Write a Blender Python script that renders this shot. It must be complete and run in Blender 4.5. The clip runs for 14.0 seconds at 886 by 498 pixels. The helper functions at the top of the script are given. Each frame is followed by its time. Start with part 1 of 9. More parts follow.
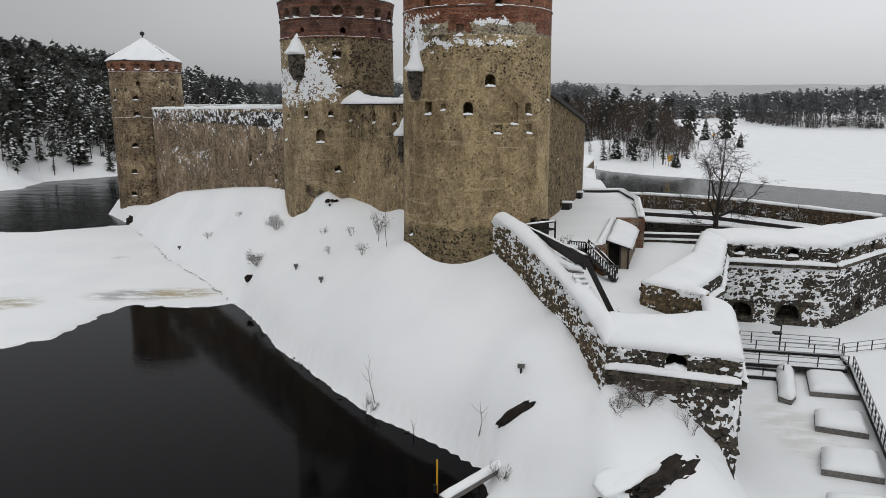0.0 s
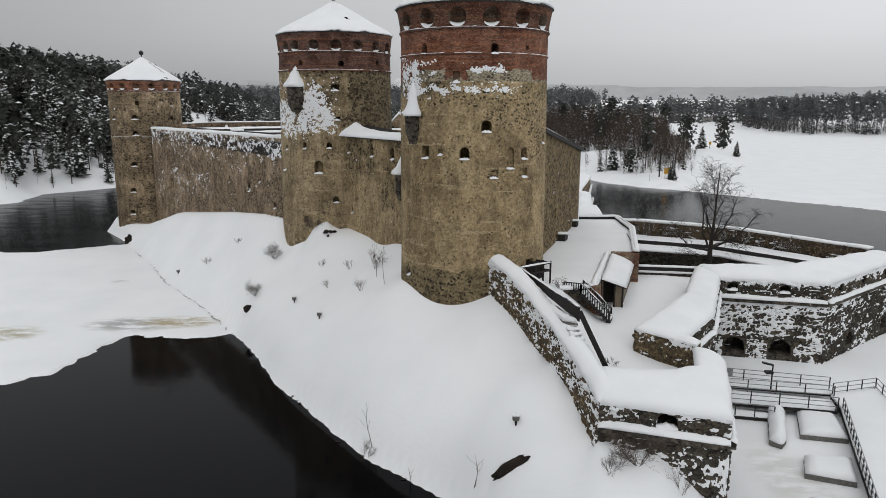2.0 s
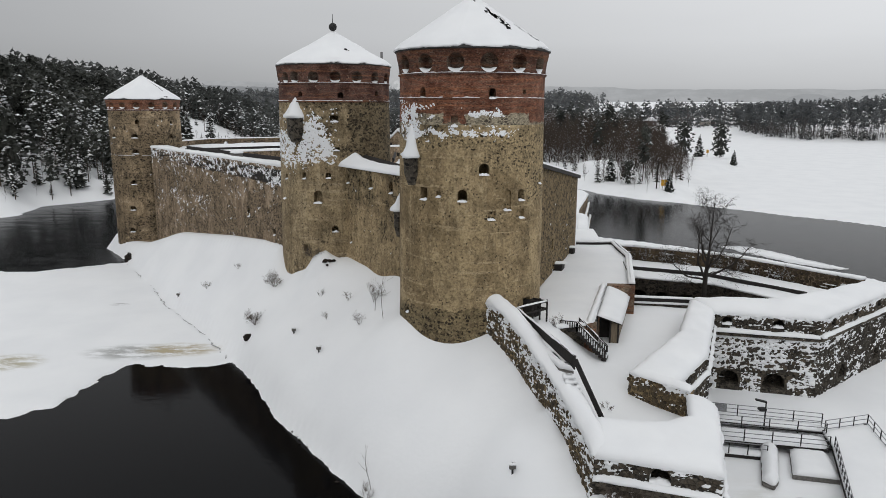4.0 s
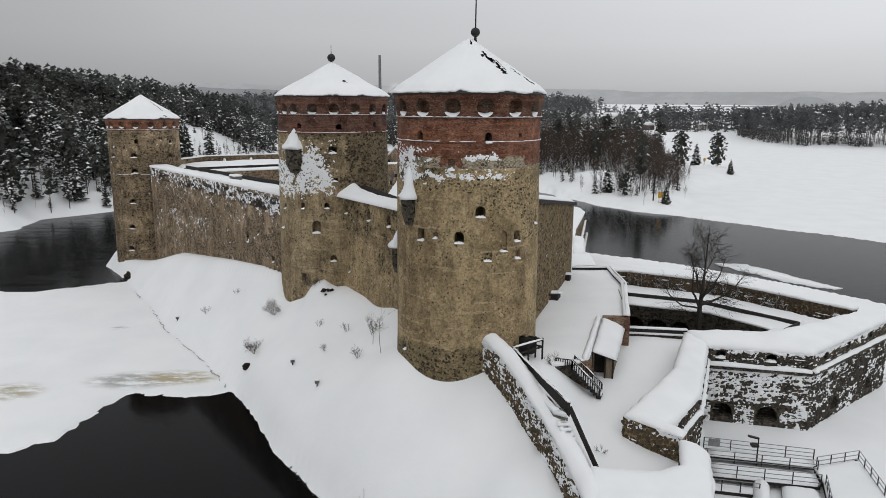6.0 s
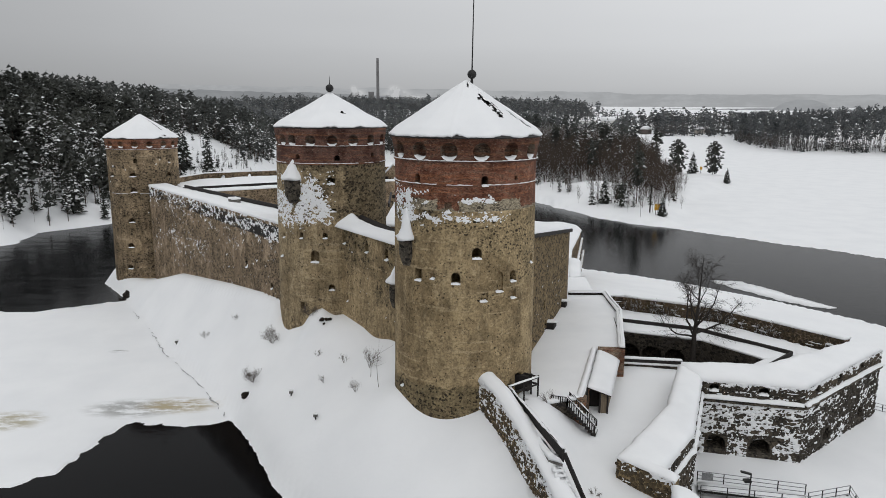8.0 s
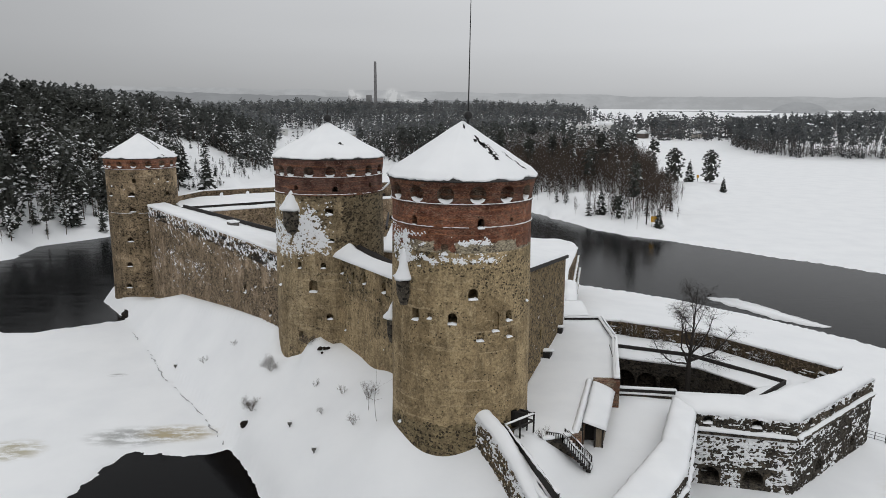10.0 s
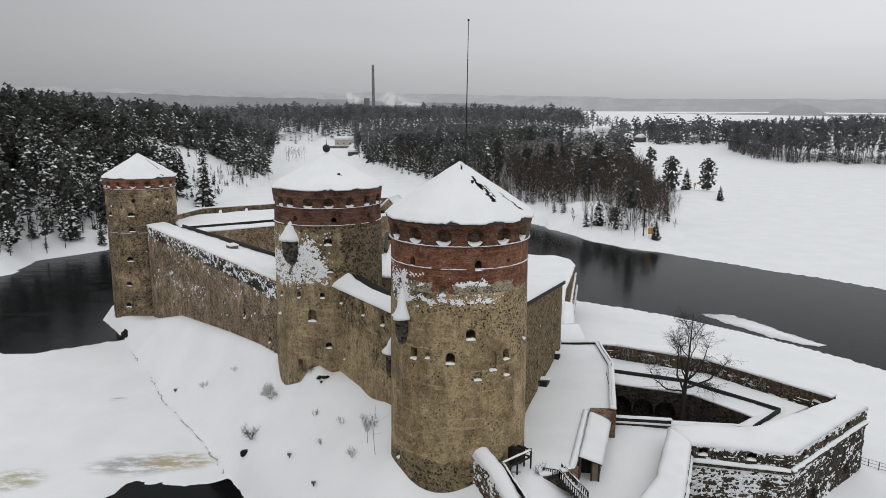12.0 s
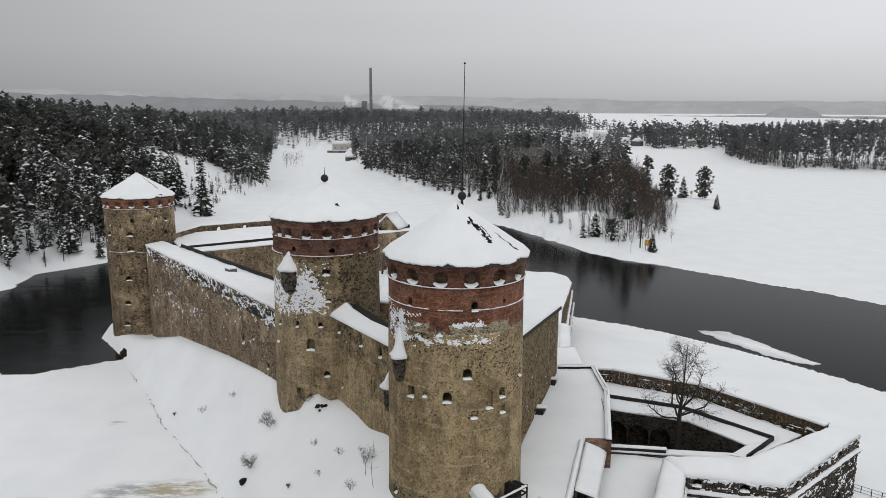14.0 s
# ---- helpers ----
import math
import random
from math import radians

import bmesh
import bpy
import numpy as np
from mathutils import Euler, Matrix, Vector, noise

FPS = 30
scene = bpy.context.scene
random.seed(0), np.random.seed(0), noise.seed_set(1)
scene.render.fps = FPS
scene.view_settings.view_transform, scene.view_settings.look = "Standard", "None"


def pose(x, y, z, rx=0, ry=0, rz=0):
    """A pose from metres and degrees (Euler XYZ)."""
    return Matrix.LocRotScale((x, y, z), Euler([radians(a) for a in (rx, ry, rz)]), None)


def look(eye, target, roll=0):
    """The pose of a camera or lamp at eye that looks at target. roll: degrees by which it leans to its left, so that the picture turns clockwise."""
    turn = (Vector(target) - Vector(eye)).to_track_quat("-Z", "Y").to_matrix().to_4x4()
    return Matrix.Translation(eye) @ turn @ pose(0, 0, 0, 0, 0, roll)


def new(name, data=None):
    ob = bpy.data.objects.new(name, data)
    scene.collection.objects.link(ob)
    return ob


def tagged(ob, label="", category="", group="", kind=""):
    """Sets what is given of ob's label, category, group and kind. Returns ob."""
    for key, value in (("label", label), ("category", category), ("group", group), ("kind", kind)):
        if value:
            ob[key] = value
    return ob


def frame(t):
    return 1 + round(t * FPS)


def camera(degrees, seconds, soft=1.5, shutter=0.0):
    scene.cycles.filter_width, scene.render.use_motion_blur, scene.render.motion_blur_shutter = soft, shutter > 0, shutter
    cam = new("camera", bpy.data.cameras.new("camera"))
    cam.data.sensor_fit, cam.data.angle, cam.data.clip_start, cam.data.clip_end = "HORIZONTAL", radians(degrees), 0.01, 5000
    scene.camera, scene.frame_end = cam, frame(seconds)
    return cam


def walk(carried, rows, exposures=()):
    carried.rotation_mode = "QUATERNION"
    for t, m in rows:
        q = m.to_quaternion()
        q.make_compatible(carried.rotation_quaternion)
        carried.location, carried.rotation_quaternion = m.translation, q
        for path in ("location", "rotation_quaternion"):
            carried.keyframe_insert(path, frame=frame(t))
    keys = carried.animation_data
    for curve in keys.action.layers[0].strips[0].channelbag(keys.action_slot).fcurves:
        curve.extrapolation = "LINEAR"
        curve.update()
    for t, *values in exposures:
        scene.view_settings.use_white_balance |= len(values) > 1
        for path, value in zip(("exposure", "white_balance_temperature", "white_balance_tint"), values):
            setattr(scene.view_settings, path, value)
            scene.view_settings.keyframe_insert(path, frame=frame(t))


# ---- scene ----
cam = camera(64.3, 14.0, 0.45)
METRES, EYE, TILT, LEAN, TURN = 23.9, 21.75, -11.7, 0.0, 0.0
ROWS = [
    (0.0, 0.0, 0.0, 0.0, 0.0, 0.0, -0.0),
    (0.5, 0.0011, -0.0089, 0.0362, -0.07, 0.02, -0.01),
    (1.0, 0.0014, -0.0176, 0.0721, -0.13, 0.04, -0.04),
    (1.5, 0.0014, -0.0265, 0.1069, -0.17, 0.05, -0.05),
    (2.0, 0.0024, -0.0348, 0.1417, -0.2, 0.07, -0.07),
    (2.5, 0.002, -0.0434, 0.1758, -0.26, 0.1, -0.09),
    (3.0, 0.001, -0.052, 0.2094, -0.29, 0.11, -0.11),
    (5.5, 0.0051, -0.0953, 0.3786, -0.47, 0.27, -0.16),
    (6.0, 0.0054, -0.1045, 0.4125, -0.51, 0.3, -0.16),
    (6.5, 0.0062, -0.1132, 0.447, -0.55, 0.35, -0.17),
    (7.0, 0.0072, -0.1218, 0.4808, -0.59, 0.37, -0.18),
    (7.5, 0.0076, -0.131, 0.5156, -0.65, 0.39, -0.18),
    (8.0, 0.0078, -0.1407, 0.5497, -0.69, 0.43, -0.17),
    (10.5, 0.0107, -0.1839, 0.7217, -0.92, 0.62, -0.09),
    (11.0, 0.0103, -0.1926, 0.7565, -0.96, 0.66, -0.06),
    (11.5, 0.0101, -0.203, 0.7914, -0.99, 0.69, -0.05),
    (12.0, 0.0104, -0.2117, 0.8264, -1.03, 0.72, -0.02),
    (12.5, 0.0105, -0.2216, 0.8615, -1.07, 0.74, 0.01),
    (13.0, 0.012, -0.2305, 0.8967, -1.1, 0.78, 0.02),
    (13.5, 0.013, -0.2401, 0.9323, -1.16, 0.82, 0.03),
    (14.0, 0.0132, -0.249, 0.9682, -1.21, 0.84, 0.04),
]
walk(cam, [(t, pose(0, 0, EYE, TILT, LEAN, TURN) @ pose(METRES * x, METRES * y, METRES * z, 90 + pitch, roll, yaw)) for t, x, y, z, yaw, pitch, roll in ROWS])

# ---- world and sun: a bright overcast winter sky ----
world = bpy.data.worlds.new("overcast_sky")
scene.world = world
world.use_nodes = True
wt = world.node_tree
wt.nodes.clear()
w_out = wt.nodes.new("ShaderNodeOutputWorld")
w_bg = wt.nodes.new("ShaderNodeBackground")
w_sky = wt.nodes.new("ShaderNodeTexSky")
w_sky.sky_type, w_sky.sun_disc = "NISHITA", False
w_sky.sun_elevation, w_sky.sun_rotation = radians(45), radians(184)
w_hs = wt.nodes.new("ShaderNodeHueSaturation")
w_hs.inputs["Saturation"].default_value = 0.12
w_hs.inputs["Value"].default_value = 0.10
w_co = wt.nodes.new("ShaderNodeTexCoord")
w_sep = wt.nodes.new("ShaderNodeSeparateXYZ")
w_ramp = wt.nodes.new("ShaderNodeValToRGB")
w_map = wt.nodes.new("ShaderNodeMapping")
w_map.inputs["Scale"].default_value = (1.2, 1.2, 5.0)
w_noise = wt.nodes.new("ShaderNodeTexNoise")
w_noise.inputs["Scale"].default_value = 1.6
w_noise.inputs["Detail"].default_value = 5
w_mr = wt.nodes.new("ShaderNodeMapRange")
w_mr.inputs["To Min"].default_value, w_mr.inputs["To Max"].default_value = 0.90, 1.10
w_mul = wt.nodes.new("ShaderNodeMix")
w_mul.data_type, w_mul.blend_type = "RGBA", "MULTIPLY"
w_mul.inputs[0].default_value = 1.0
w_mix = wt.nodes.new("ShaderNodeMix")
w_mix.data_type = "RGBA"
w_mix.inputs[0].default_value = 0.12
stops = w_ramp.color_ramp.elements
stops[0].position, stops[0].color = 0.0, (0.36, 0.372, 0.385, 1)
stops[1].position, stops[1].color = 1.0, (0.98, 1.0, 1.02, 1)
for pos, v in ((0.03, 0.475), (0.085, 0.58), (0.2, 0.69), (0.5, 0.88)):
    e = stops.new(pos)
    e.color = (v * 0.98, v, v * 1.03, 1)
wt.links.new(w_co.outputs["Generated"], w_sep.inputs[0])
wt.links.new(w_sep.outputs["Z"], w_ramp.inputs[0])
wt.links.new(w_co.outputs["Generated"], w_map.inputs[0])
wt.links.new(w_map.outputs[0], w_noise.inputs["Vector"])
wt.links.new(w_noise.outputs[0], w_mr.inputs[0])
wt.links.new(w_ramp.outputs[0], w_mul.inputs[6])
wt.links.new(w_mr.outputs[0], w_mul.inputs[7])
wt.links.new(w_sky.outputs[0], w_hs.inputs["Color"])
w_side = wt.nodes.new("ShaderNodeMapRange")
w_side.inputs["From Min"].default_value, w_side.inputs["From Max"].default_value = -0.7, 0.7
w_side.inputs["To Min"].default_value, w_side.inputs["To Max"].default_value = 0.68, 1.54
w_mul2 = wt.nodes.new("ShaderNodeMix")
w_mul2.data_type, w_mul2.blend_type = "RGBA", "MULTIPLY"
w_mul2.inputs[0].default_value = 1.0
wt.links.new(w_sep.outputs["X"], w_side.inputs[0])
wt.links.new(w_mul.outputs[2], w_mul2.inputs[6])
w_high = wt.nodes.new("ShaderNodeMapRange")
w_high.interpolation_type = "SMOOTHSTEP"
w_high.inputs["From Min"].default_value, w_high.inputs["From Max"].default_value = 0.15, 0.45
w_even = wt.nodes.new("ShaderNodeMix")
w_even.data_type = "FLOAT"
w_even.inputs[3].default_value = 1.10
wt.links.new(w_sep.outputs["Z"], w_high.inputs[0])
wt.links.new(w_high.outputs[0], w_even.inputs[0])
wt.links.new(w_side.outputs[0], w_even.inputs[2])
wt.links.new(w_even.outputs[0], w_mul2.inputs[7])
wt.links.new(w_mul2.outputs[2], w_mix.inputs[6])
wt.links.new(w_hs.outputs[0], w_mix.inputs[7])
wt.links.new(w_mix.outputs[2], w_bg.inputs[0])
wt.links.new(w_bg.outputs[0], w_out.inputs[0])
w_bg.inputs[1].default_value = 1.0

sun_data = bpy.data.lights.new("sun", "SUN")
sun_data.energy, sun_data.angle, sun_data.color = 0.5, radians(50), (1.0, 0.97, 0.93)
sun = new("sun", sun_data)
sun.matrix_world = look((-8, -40, 100), (0, 60, 0))
scene.view_settings.exposure = -0.22

# ---- materials ----
class Mat:
    """A node material with a few shorthand builders."""

    def __init__(self, name, rough=0.8, metal=0.0, spec=0.3):
        self.m = bpy.data.materials.new(name)
        self.m.use_nodes = True
        self.t = self.m.node_tree
        self.b = self.t.nodes["Principled BSDF"]
        self.b.inputs["Roughness"].default_value = rough
        self.b.inputs["Metallic"].default_value = metal
        self.b.inputs["Specular IOR Level"].default_value = spec
        self.co = self.node("ShaderNodeTexCoord").outputs["Object"]
        self.height = None

    def node(self, kind):
        return self.t.nodes.new(kind)

    def link(self, a, b):
        self.t.links.new(a, b)

    def vec(self, scale=(1, 1, 1), source=None):
        n = self.node("ShaderNodeMapping")
        n.inputs["Scale"].default_value = scale
        self.link(source or self.co, n.inputs[0])
        return n.outputs[0]

    def noise(self, scale, detail=4, vec=None, rough=0.55):
        n = self.node("ShaderNodeTexNoise")
        n.inputs["Scale"].default_value = scale
        n.inputs["Detail"].default_value = detail
        n.inputs["Roughness"].default_value = rough
        self.link(vec or self.co, n.inputs["Vector"])
        return n.outputs[0]

    def voronoi(self, scale, feature="F1", vec=None, out="Distance"):
        n = self.node("ShaderNodeTexVoronoi")
        n.feature = feature
        n.inputs["Scale"].default_value = scale
        self.link(vec or self.co, n.inputs["Vector"])
        return n.outputs[out]

    def ramp(self, fac, *stops):
        n = self.node("ShaderNodeValToRGB")
        els = n.color_ramp.elements
        while len(els) < len(stops):
            els.new(0.5)
        for e, (p, c) in zip(els, stops):
            e.position = p
            e.color = (*c, 1) if isinstance(c, tuple) else (c, c, c, 1)
        self.link(fac, n.inputs[0])
        return n.outputs[0]

    def step(self, fac, a, b):
        n = self.node("ShaderNodeMapRange")
        n.interpolation_type = "SMOOTHSTEP"
        n.inputs["From Min"].default_value, n.inputs["From Max"].default_value = a, b
        self.link(fac, n.inputs[0])
        return n.outputs[0]

    def mix(self, fac, a, b, mode="MIX"):
        n = self.node("ShaderNodeMix")
        n.data_type, n.blend_type = "RGBA", mode
        for sock, v in ((n.inputs[0], fac), (n.inputs[6], a), (n.inputs[7], b)):
            if isinstance(v, (int, float)):
                sock.default_value = v if sock == n.inputs[0] else (v, v, v, 1)
            elif isinstance(v, tuple):
                sock.default_value = (*v, 1)
            else:
                self.link(v, sock)
        return n.outputs[2]

    def math(self, op, a, b):
        n = self.node("ShaderNodeMath")
        n.operation = op
        for sock, v in ((n.inputs[0], a), (n.inputs[1], b)):
            if isinstance(v, (int, float)):
                sock.default_value = v
            else:
                self.link(v, sock)
        return n.outputs[0]

    def random(self):
        return self.node("ShaderNodeObjectInfo").outputs["Random"]

    def island(self):
        return self.node("ShaderNodeNewGeometry").outputs["Random Per Island"]

    def z(self):
        n = self.node("ShaderNodeSeparateXYZ")
        self.link(self.co, n.inputs[0])
        return n.outputs["Z"]

    def angle(self, c):
        """Degrees round an upright axis at c."""
        n = self.node("ShaderNodeSeparateXYZ")
        self.link(self.co, n.inputs[0])
        a = self.math("ARCTAN2", self.math("SUBTRACT", n.outputs["Y"], c[1]), self.math("SUBTRACT", n.outputs["X"], c[0]))
        return self.math("MULTIPLY", a, 57.29578)

    def between(self, v, lo, hi, soft):
        return self.math("MULTIPLY", self.step(v, lo - soft, lo + soft), self.step(v, hi + soft, hi - soft))

    def done(self, color, height=None, dist=0.03, strength=0.6, rough=None):
        if isinstance(color, tuple):
            self.b.inputs["Base Color"].default_value = (*color, 1)
        else:
            self.link(color, self.b.inputs["Base Color"])
        if height is not None:
            n = self.node("ShaderNodeBump")
            n.inputs["Distance"].default_value = dist
            n.inputs["Strength"].default_value = strength
            self.link(height, n.inputs["Height"])
            self.link(n.outputs[0], self.b.inputs["Normal"])
        if rough is not None:
            self.link(rough, self.b.inputs["Roughness"])
        return self.m


SNOW = (0.79, 0.80, 0.81)


def make_snow(name, drift=0.25, fine=9.0, stains=()):
    k = Mat(name, 0.75, 0, 0.2)
    big, small = k.noise(drift, 5), k.noise(fine, 4)
    c = k.mix(k.step(big, 0.3, 0.75), (0.815, 0.825, 0.835), (0.765, 0.777, 0.792))
    for x, y, rx, ry, tone in stains:
        mp = k.node("ShaderNodeMapping")
        mp.inputs["Location"].default_value = (-x / rx, -y / ry, 0)
        mp.inputs["Scale"].default_value = (1 / rx, 1 / ry, 0)
        k.link(k.co, mp.inputs[0])
        ln = k.node("ShaderNodeVectorMath")
        ln.operation = "LENGTH"
        k.link(mp.outputs[0], ln.inputs[0])
        reach = k.step(ln.outputs["Value"], 1.0, 0.35)
        streak = k.step(k.noise(0.55, 6, k.vec((0.7, 1.7, 0)), 0.66), 0.36, 0.60)
        c = k.mix(k.math("MULTIPLY", reach, streak), c, tone)
    return k.done(c, k.mix(0.3, big, small), 0.12, 0.35)


def make_masonry(name, tones, mortar, size=0.42, snow=0.0, plaster=None, plaster_cut=0.5, flat=1.0, stain=0.5, worn=(), bare_side=None, pocked=()):
    """Rubble masonry: uneven stones in mortar, with stains, pits, plaster remains and caught snow."""
    k = Mat(name, 0.9, 0, 0.2)
    stretched = k.vec((1, 1, 1.45 * flat))
    vv = k.node("ShaderNodeVectorMath")
    vv.operation = "ADD"
    sc = k.node("ShaderNodeVectorMath")
    sc.operation = "SCALE"
    wcol = k.node("ShaderNodeTexNoise")
    wcol.inputs["Scale"].default_value = 2.2
    wcol.inputs["Detail"].default_value = 5
    k.link(k.co, wcol.inputs["Vector"])
    k.link(wcol.outputs["Color"], sc.inputs[0])
    sc.inputs["Scale"].default_value = 0.55
    k.link(stretched, vv.inputs[0])
    k.link(sc.outputs[0], vv.inputs[1])
    edge = k.voronoi(1 / size, "DISTANCE_TO_EDGE", vv.outputs[0])
    cell = k.voronoi(1 / size, "F1", vv.outputs[0], "Color")
    bw = k.node("ShaderNodeRGBToBW")
    k.link(cell, bw.inputs[0])
    grain, coarse = k.noise(5.5, 5, None, 0.66), k.noise(2.1, 8, None, 0.74)
    blend = tuple(0.45 * a + 0.55 * b for a, b in zip(tones[2], mortar))
    stone = k.ramp(bw.outputs[0], (0.28, tones[0]), (0.42, tones[1]), (0.56, tones[2]), (0.72, blend))
    ragged = k.math("MULTIPLY", k.math("SUBTRACT", k.mix(0.5, grain, coarse), 0.5), 0.34)
    joint = k.step(k.math("ADD", edge, ragged), 0.045, 0.10)
    mort = k.mix(k.step(coarse, 0.35, 0.65), mortar, tuple(c * 0.5 for c in mortar))
    body = k.mix(joint, mort, stone)
    height = k.mix(joint, 0.1, k.mix(0.4, 0.9, grain))
    if plaster:
        lost = k.mix(0.45, k.noise(0.22, 6, None, 0.7), k.noise(1.3, 8, None, 0.72))
        for za, zb, much in worn:
            lost = k.math("ADD", lost, k.math("MULTIPLY", k.step(k.z(), za, zb), much))
        if bare_side:
            c, lo, hi, much = bare_side
            a = k.math("ADD", k.angle(c), k.math("MULTIPLY", k.math("SUBTRACT", k.noise(0.9, 6), 0.5), 26.0))
            lost = k.math("ADD", lost, k.math("MULTIPLY", k.between(a, lo, hi, 2.0), much))
        patch = k.step(lost, plaster_cut - 0.02, plaster_cut + 0.02)
        tone = k.mix(k.step(k.noise(0.30, 6, k.vec((1, 1, 0.6)), 0.6), 0.38, 0.62), plaster, tuple(c * v for c, v in zip(plaster, (0.62, 0.60, 0.58))))
        pale = tuple(c * v for c, v in zip(plaster, (1.22, 1.27, 1.38)))
        dull = tuple(c * v for c, v in zip(plaster, (0.42, 0.40, 0.40)))
        tone = k.mix(k.math("MULTIPLY", k.step(k.noise(0.9, 7, k.vec((1, 1, 0.4)), 0.66), 0.50, 0.64), 0.6), tone, dull)
        tone = k.mix(k.math("MULTIPLY", k.step(k.noise(1.6, 8, None, 0.72), 0.55, 0.62), 0.45), tone, pale)
        tone = k.mix(k.math("MULTIPLY", k.step(k.noise(0.75, 7, k.vec((0.16, 0.16, 2.4)), 0.7), 0.575, 0.60), 0.55), tone, pale)
        tone = k.mix(k.math("MULTIPLY", k.step(k.noise(1.3, 8, k.vec((1.2, 1.2, 0.10)), 0.70), 0.56, 0.62), 0.30), tone, pale)
        tone = k.mix(k.math("MULTIPLY", k.step(k.noise(2.4, 7, None, 0.72), 0.44, 0.40), 0.6), tone, dull)
        pit = k.math("MULTIPLY", k.step(k.voronoi(1.25), 0.15, 0.11), k.step(k.noise(0.6, 4), 0.52, 0.57))
        pit2 = k.math("MULTIPLY", k.step(k.voronoi(2.7), 0.20, 0.15), k.step(k.noise(0.9, 5), 0.54, 0.58))
        tone = k.mix(k.math("MULTIPLY", k.math("MAXIMUM", pit, pit2), 0.85), tone, tuple(c * 0.14 for c in plaster))
        for axis, lo, hi, za, zb in pocked:
            jit = k.math("SUBTRACT", k.noise(0.9, 6, None, 0.65), 0.5)
            zone = k.math("MULTIPLY", k.between(k.math("ADD", k.angle(axis), k.math("MULTIPLY", jit, 40.0)), lo, hi, 3.0),
                          k.between(k.math("ADD", k.z(), k.math("MULTIPLY", jit, 3.0)), za, zb, 0.25))
            vv2 = vv.outputs[0]
            gone = k.step(k.math("ADD", k.voronoi(3.2, "F1", vv2), k.math("MULTIPLY", k.math("SUBTRACT", k.noise(3.1, 5, None, 0.7), 0.5), 0.9)), 0.40, 0.32)
            shade = k.node("ShaderNodeRGBToBW")
            k.link(k.voronoi(3.2, "F1", vv2, "Color"), shade.inputs[0])
            bared = k.ramp(shade.outputs[0], (0.3, (0.030, 0.024, 0.019)), (0.5, (0.085, 0.066, 0.047)), (0.7, (0.16, 0.128, 0.088)))
            rough_bed = k.mix(k.step(grain, 0.4, 0.62), tuple(c * 0.62 for c in plaster), tuple(c * 1.02 for c in plaster))
            tone = k.mix(zone, tone, k.mix(gone, rough_bed, bared))
        body = k.mix(patch, tone, body)
        height = k.mix(patch, k.mix(0.35, 0.9, grain), height)
    drip = k.step(k.noise(1.5, 8, k.vec((1, 1, 0.13)), 0.72), 0.48, 0.66)
    body = k.mix(k.math("MULTIPLY", drip, stain), body, tuple(c * 0.4 for c in tones[1]))
    body = k.mix(1.0, body, k.ramp(k.noise(0.6, 7, None, 0.68), (0.36, 0.72), (0.5, 0.98), (0.62, 1.12)), "MULTIPLY")
    body = k.mix(1.0, body, k.ramp(k.noise(5.0, 4, None, 0.66), (0.36, 0.66), (0.48, 0.97), (0.62, 1.22)), "MULTIPLY")
    dots = k.math("MULTIPLY", k.step(k.voronoi(3.2), 0.25, 0.20), k.step(k.noise(1.1, 5), 0.54, 0.58))
    body = k.mix(k.math("MULTIPLY", dots, 0.85), body, tuple(c * 0.35 for c in tones[0]))
    body = k.mix(k.math("MULTIPLY", k.step(k.noise(4.1, 5, None, 0.68), 0.60, 0.68), 0.30), body, (0.50, 0.45, 0.36) if max(mortar) > 0.2 else (0.26, 0.24, 0.2))
    body = k.mix(1.0, body, (1.03, 1.0, 0.86) if max(mortar) > 0.2 else (1.03, 1.0, 0.97), "MULTIPLY")
    if snow > 0:
        spots = k.step(k.mix(0.45, k.noise(0.55, 4), k.noise(3.3, 8, None, 0.72)), 0.66 - 0.28 * snow, 0.69 - 0.28 * snow)
        body = k.mix(spots, body, SNOW)
        height = k.mix(spots, height, 1.4)
    return k.done(body, height, 0.10, 1.0)


GREYS = ((0.040, 0.033, 0.027), (0.115, 0.088, 0.062), (0.215, 0.168, 0.115), (0.31, 0.25, 0.175))
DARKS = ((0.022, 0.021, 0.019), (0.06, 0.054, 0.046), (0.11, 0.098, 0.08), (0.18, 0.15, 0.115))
OCHRE = (0.355, 0.278, 0.184)
m_snow = make_snow("snow")
m_snow_ground = make_snow("ground_snow", 0.12, 3.0, ((-35.5, 78.3, 7.0, 3.4, (0.38, 0.385, 0.38)), (-30.5, 79.2, 6.0, 3.0, (0.42, 0.36, 0.24)), (-48.2, 74.8, 5.0, 3.4, (0.44, 0.41, 0.32)), (-57.0, 64.0, 7.0, 5.0, (0.52, 0.50, 0.44)),
                                                      (54, 63, 9, 8, (0.60, 0.58, 0.52)), (-66, 123, 7, 3.5, (0.6, 0.61, 0.61)), (-46, 98.2, 1.8, 0.9, (0.4, 0.4, 0.4)), (24, 43, 3.2, 8, (0.66, 0.66, 0.64))))
AXIS_NEAR, AXIS_MIDDLE = (2.93, 63.0), (-12.65, 87.5)
m_wall_round = make_masonry("plastered_rubble", GREYS, (0.29, 0.235, 0.15), 0.29, 0.0, OCHRE, 0.62, 1.0, 0.22, ((25.6, 26.4, 0.12), (12.2, 10.6, 0.3)),
                            None, ((AXIS_NEAR, -84, -8, 23.3, 26.6), (AXIS_NEAR, -50, -5, 20.6, 24.0), (AXIS_NEAR, -88, -66, 19.0, 20.0), (AXIS_NEAR, -150, -84, 25.0, 26.4)))
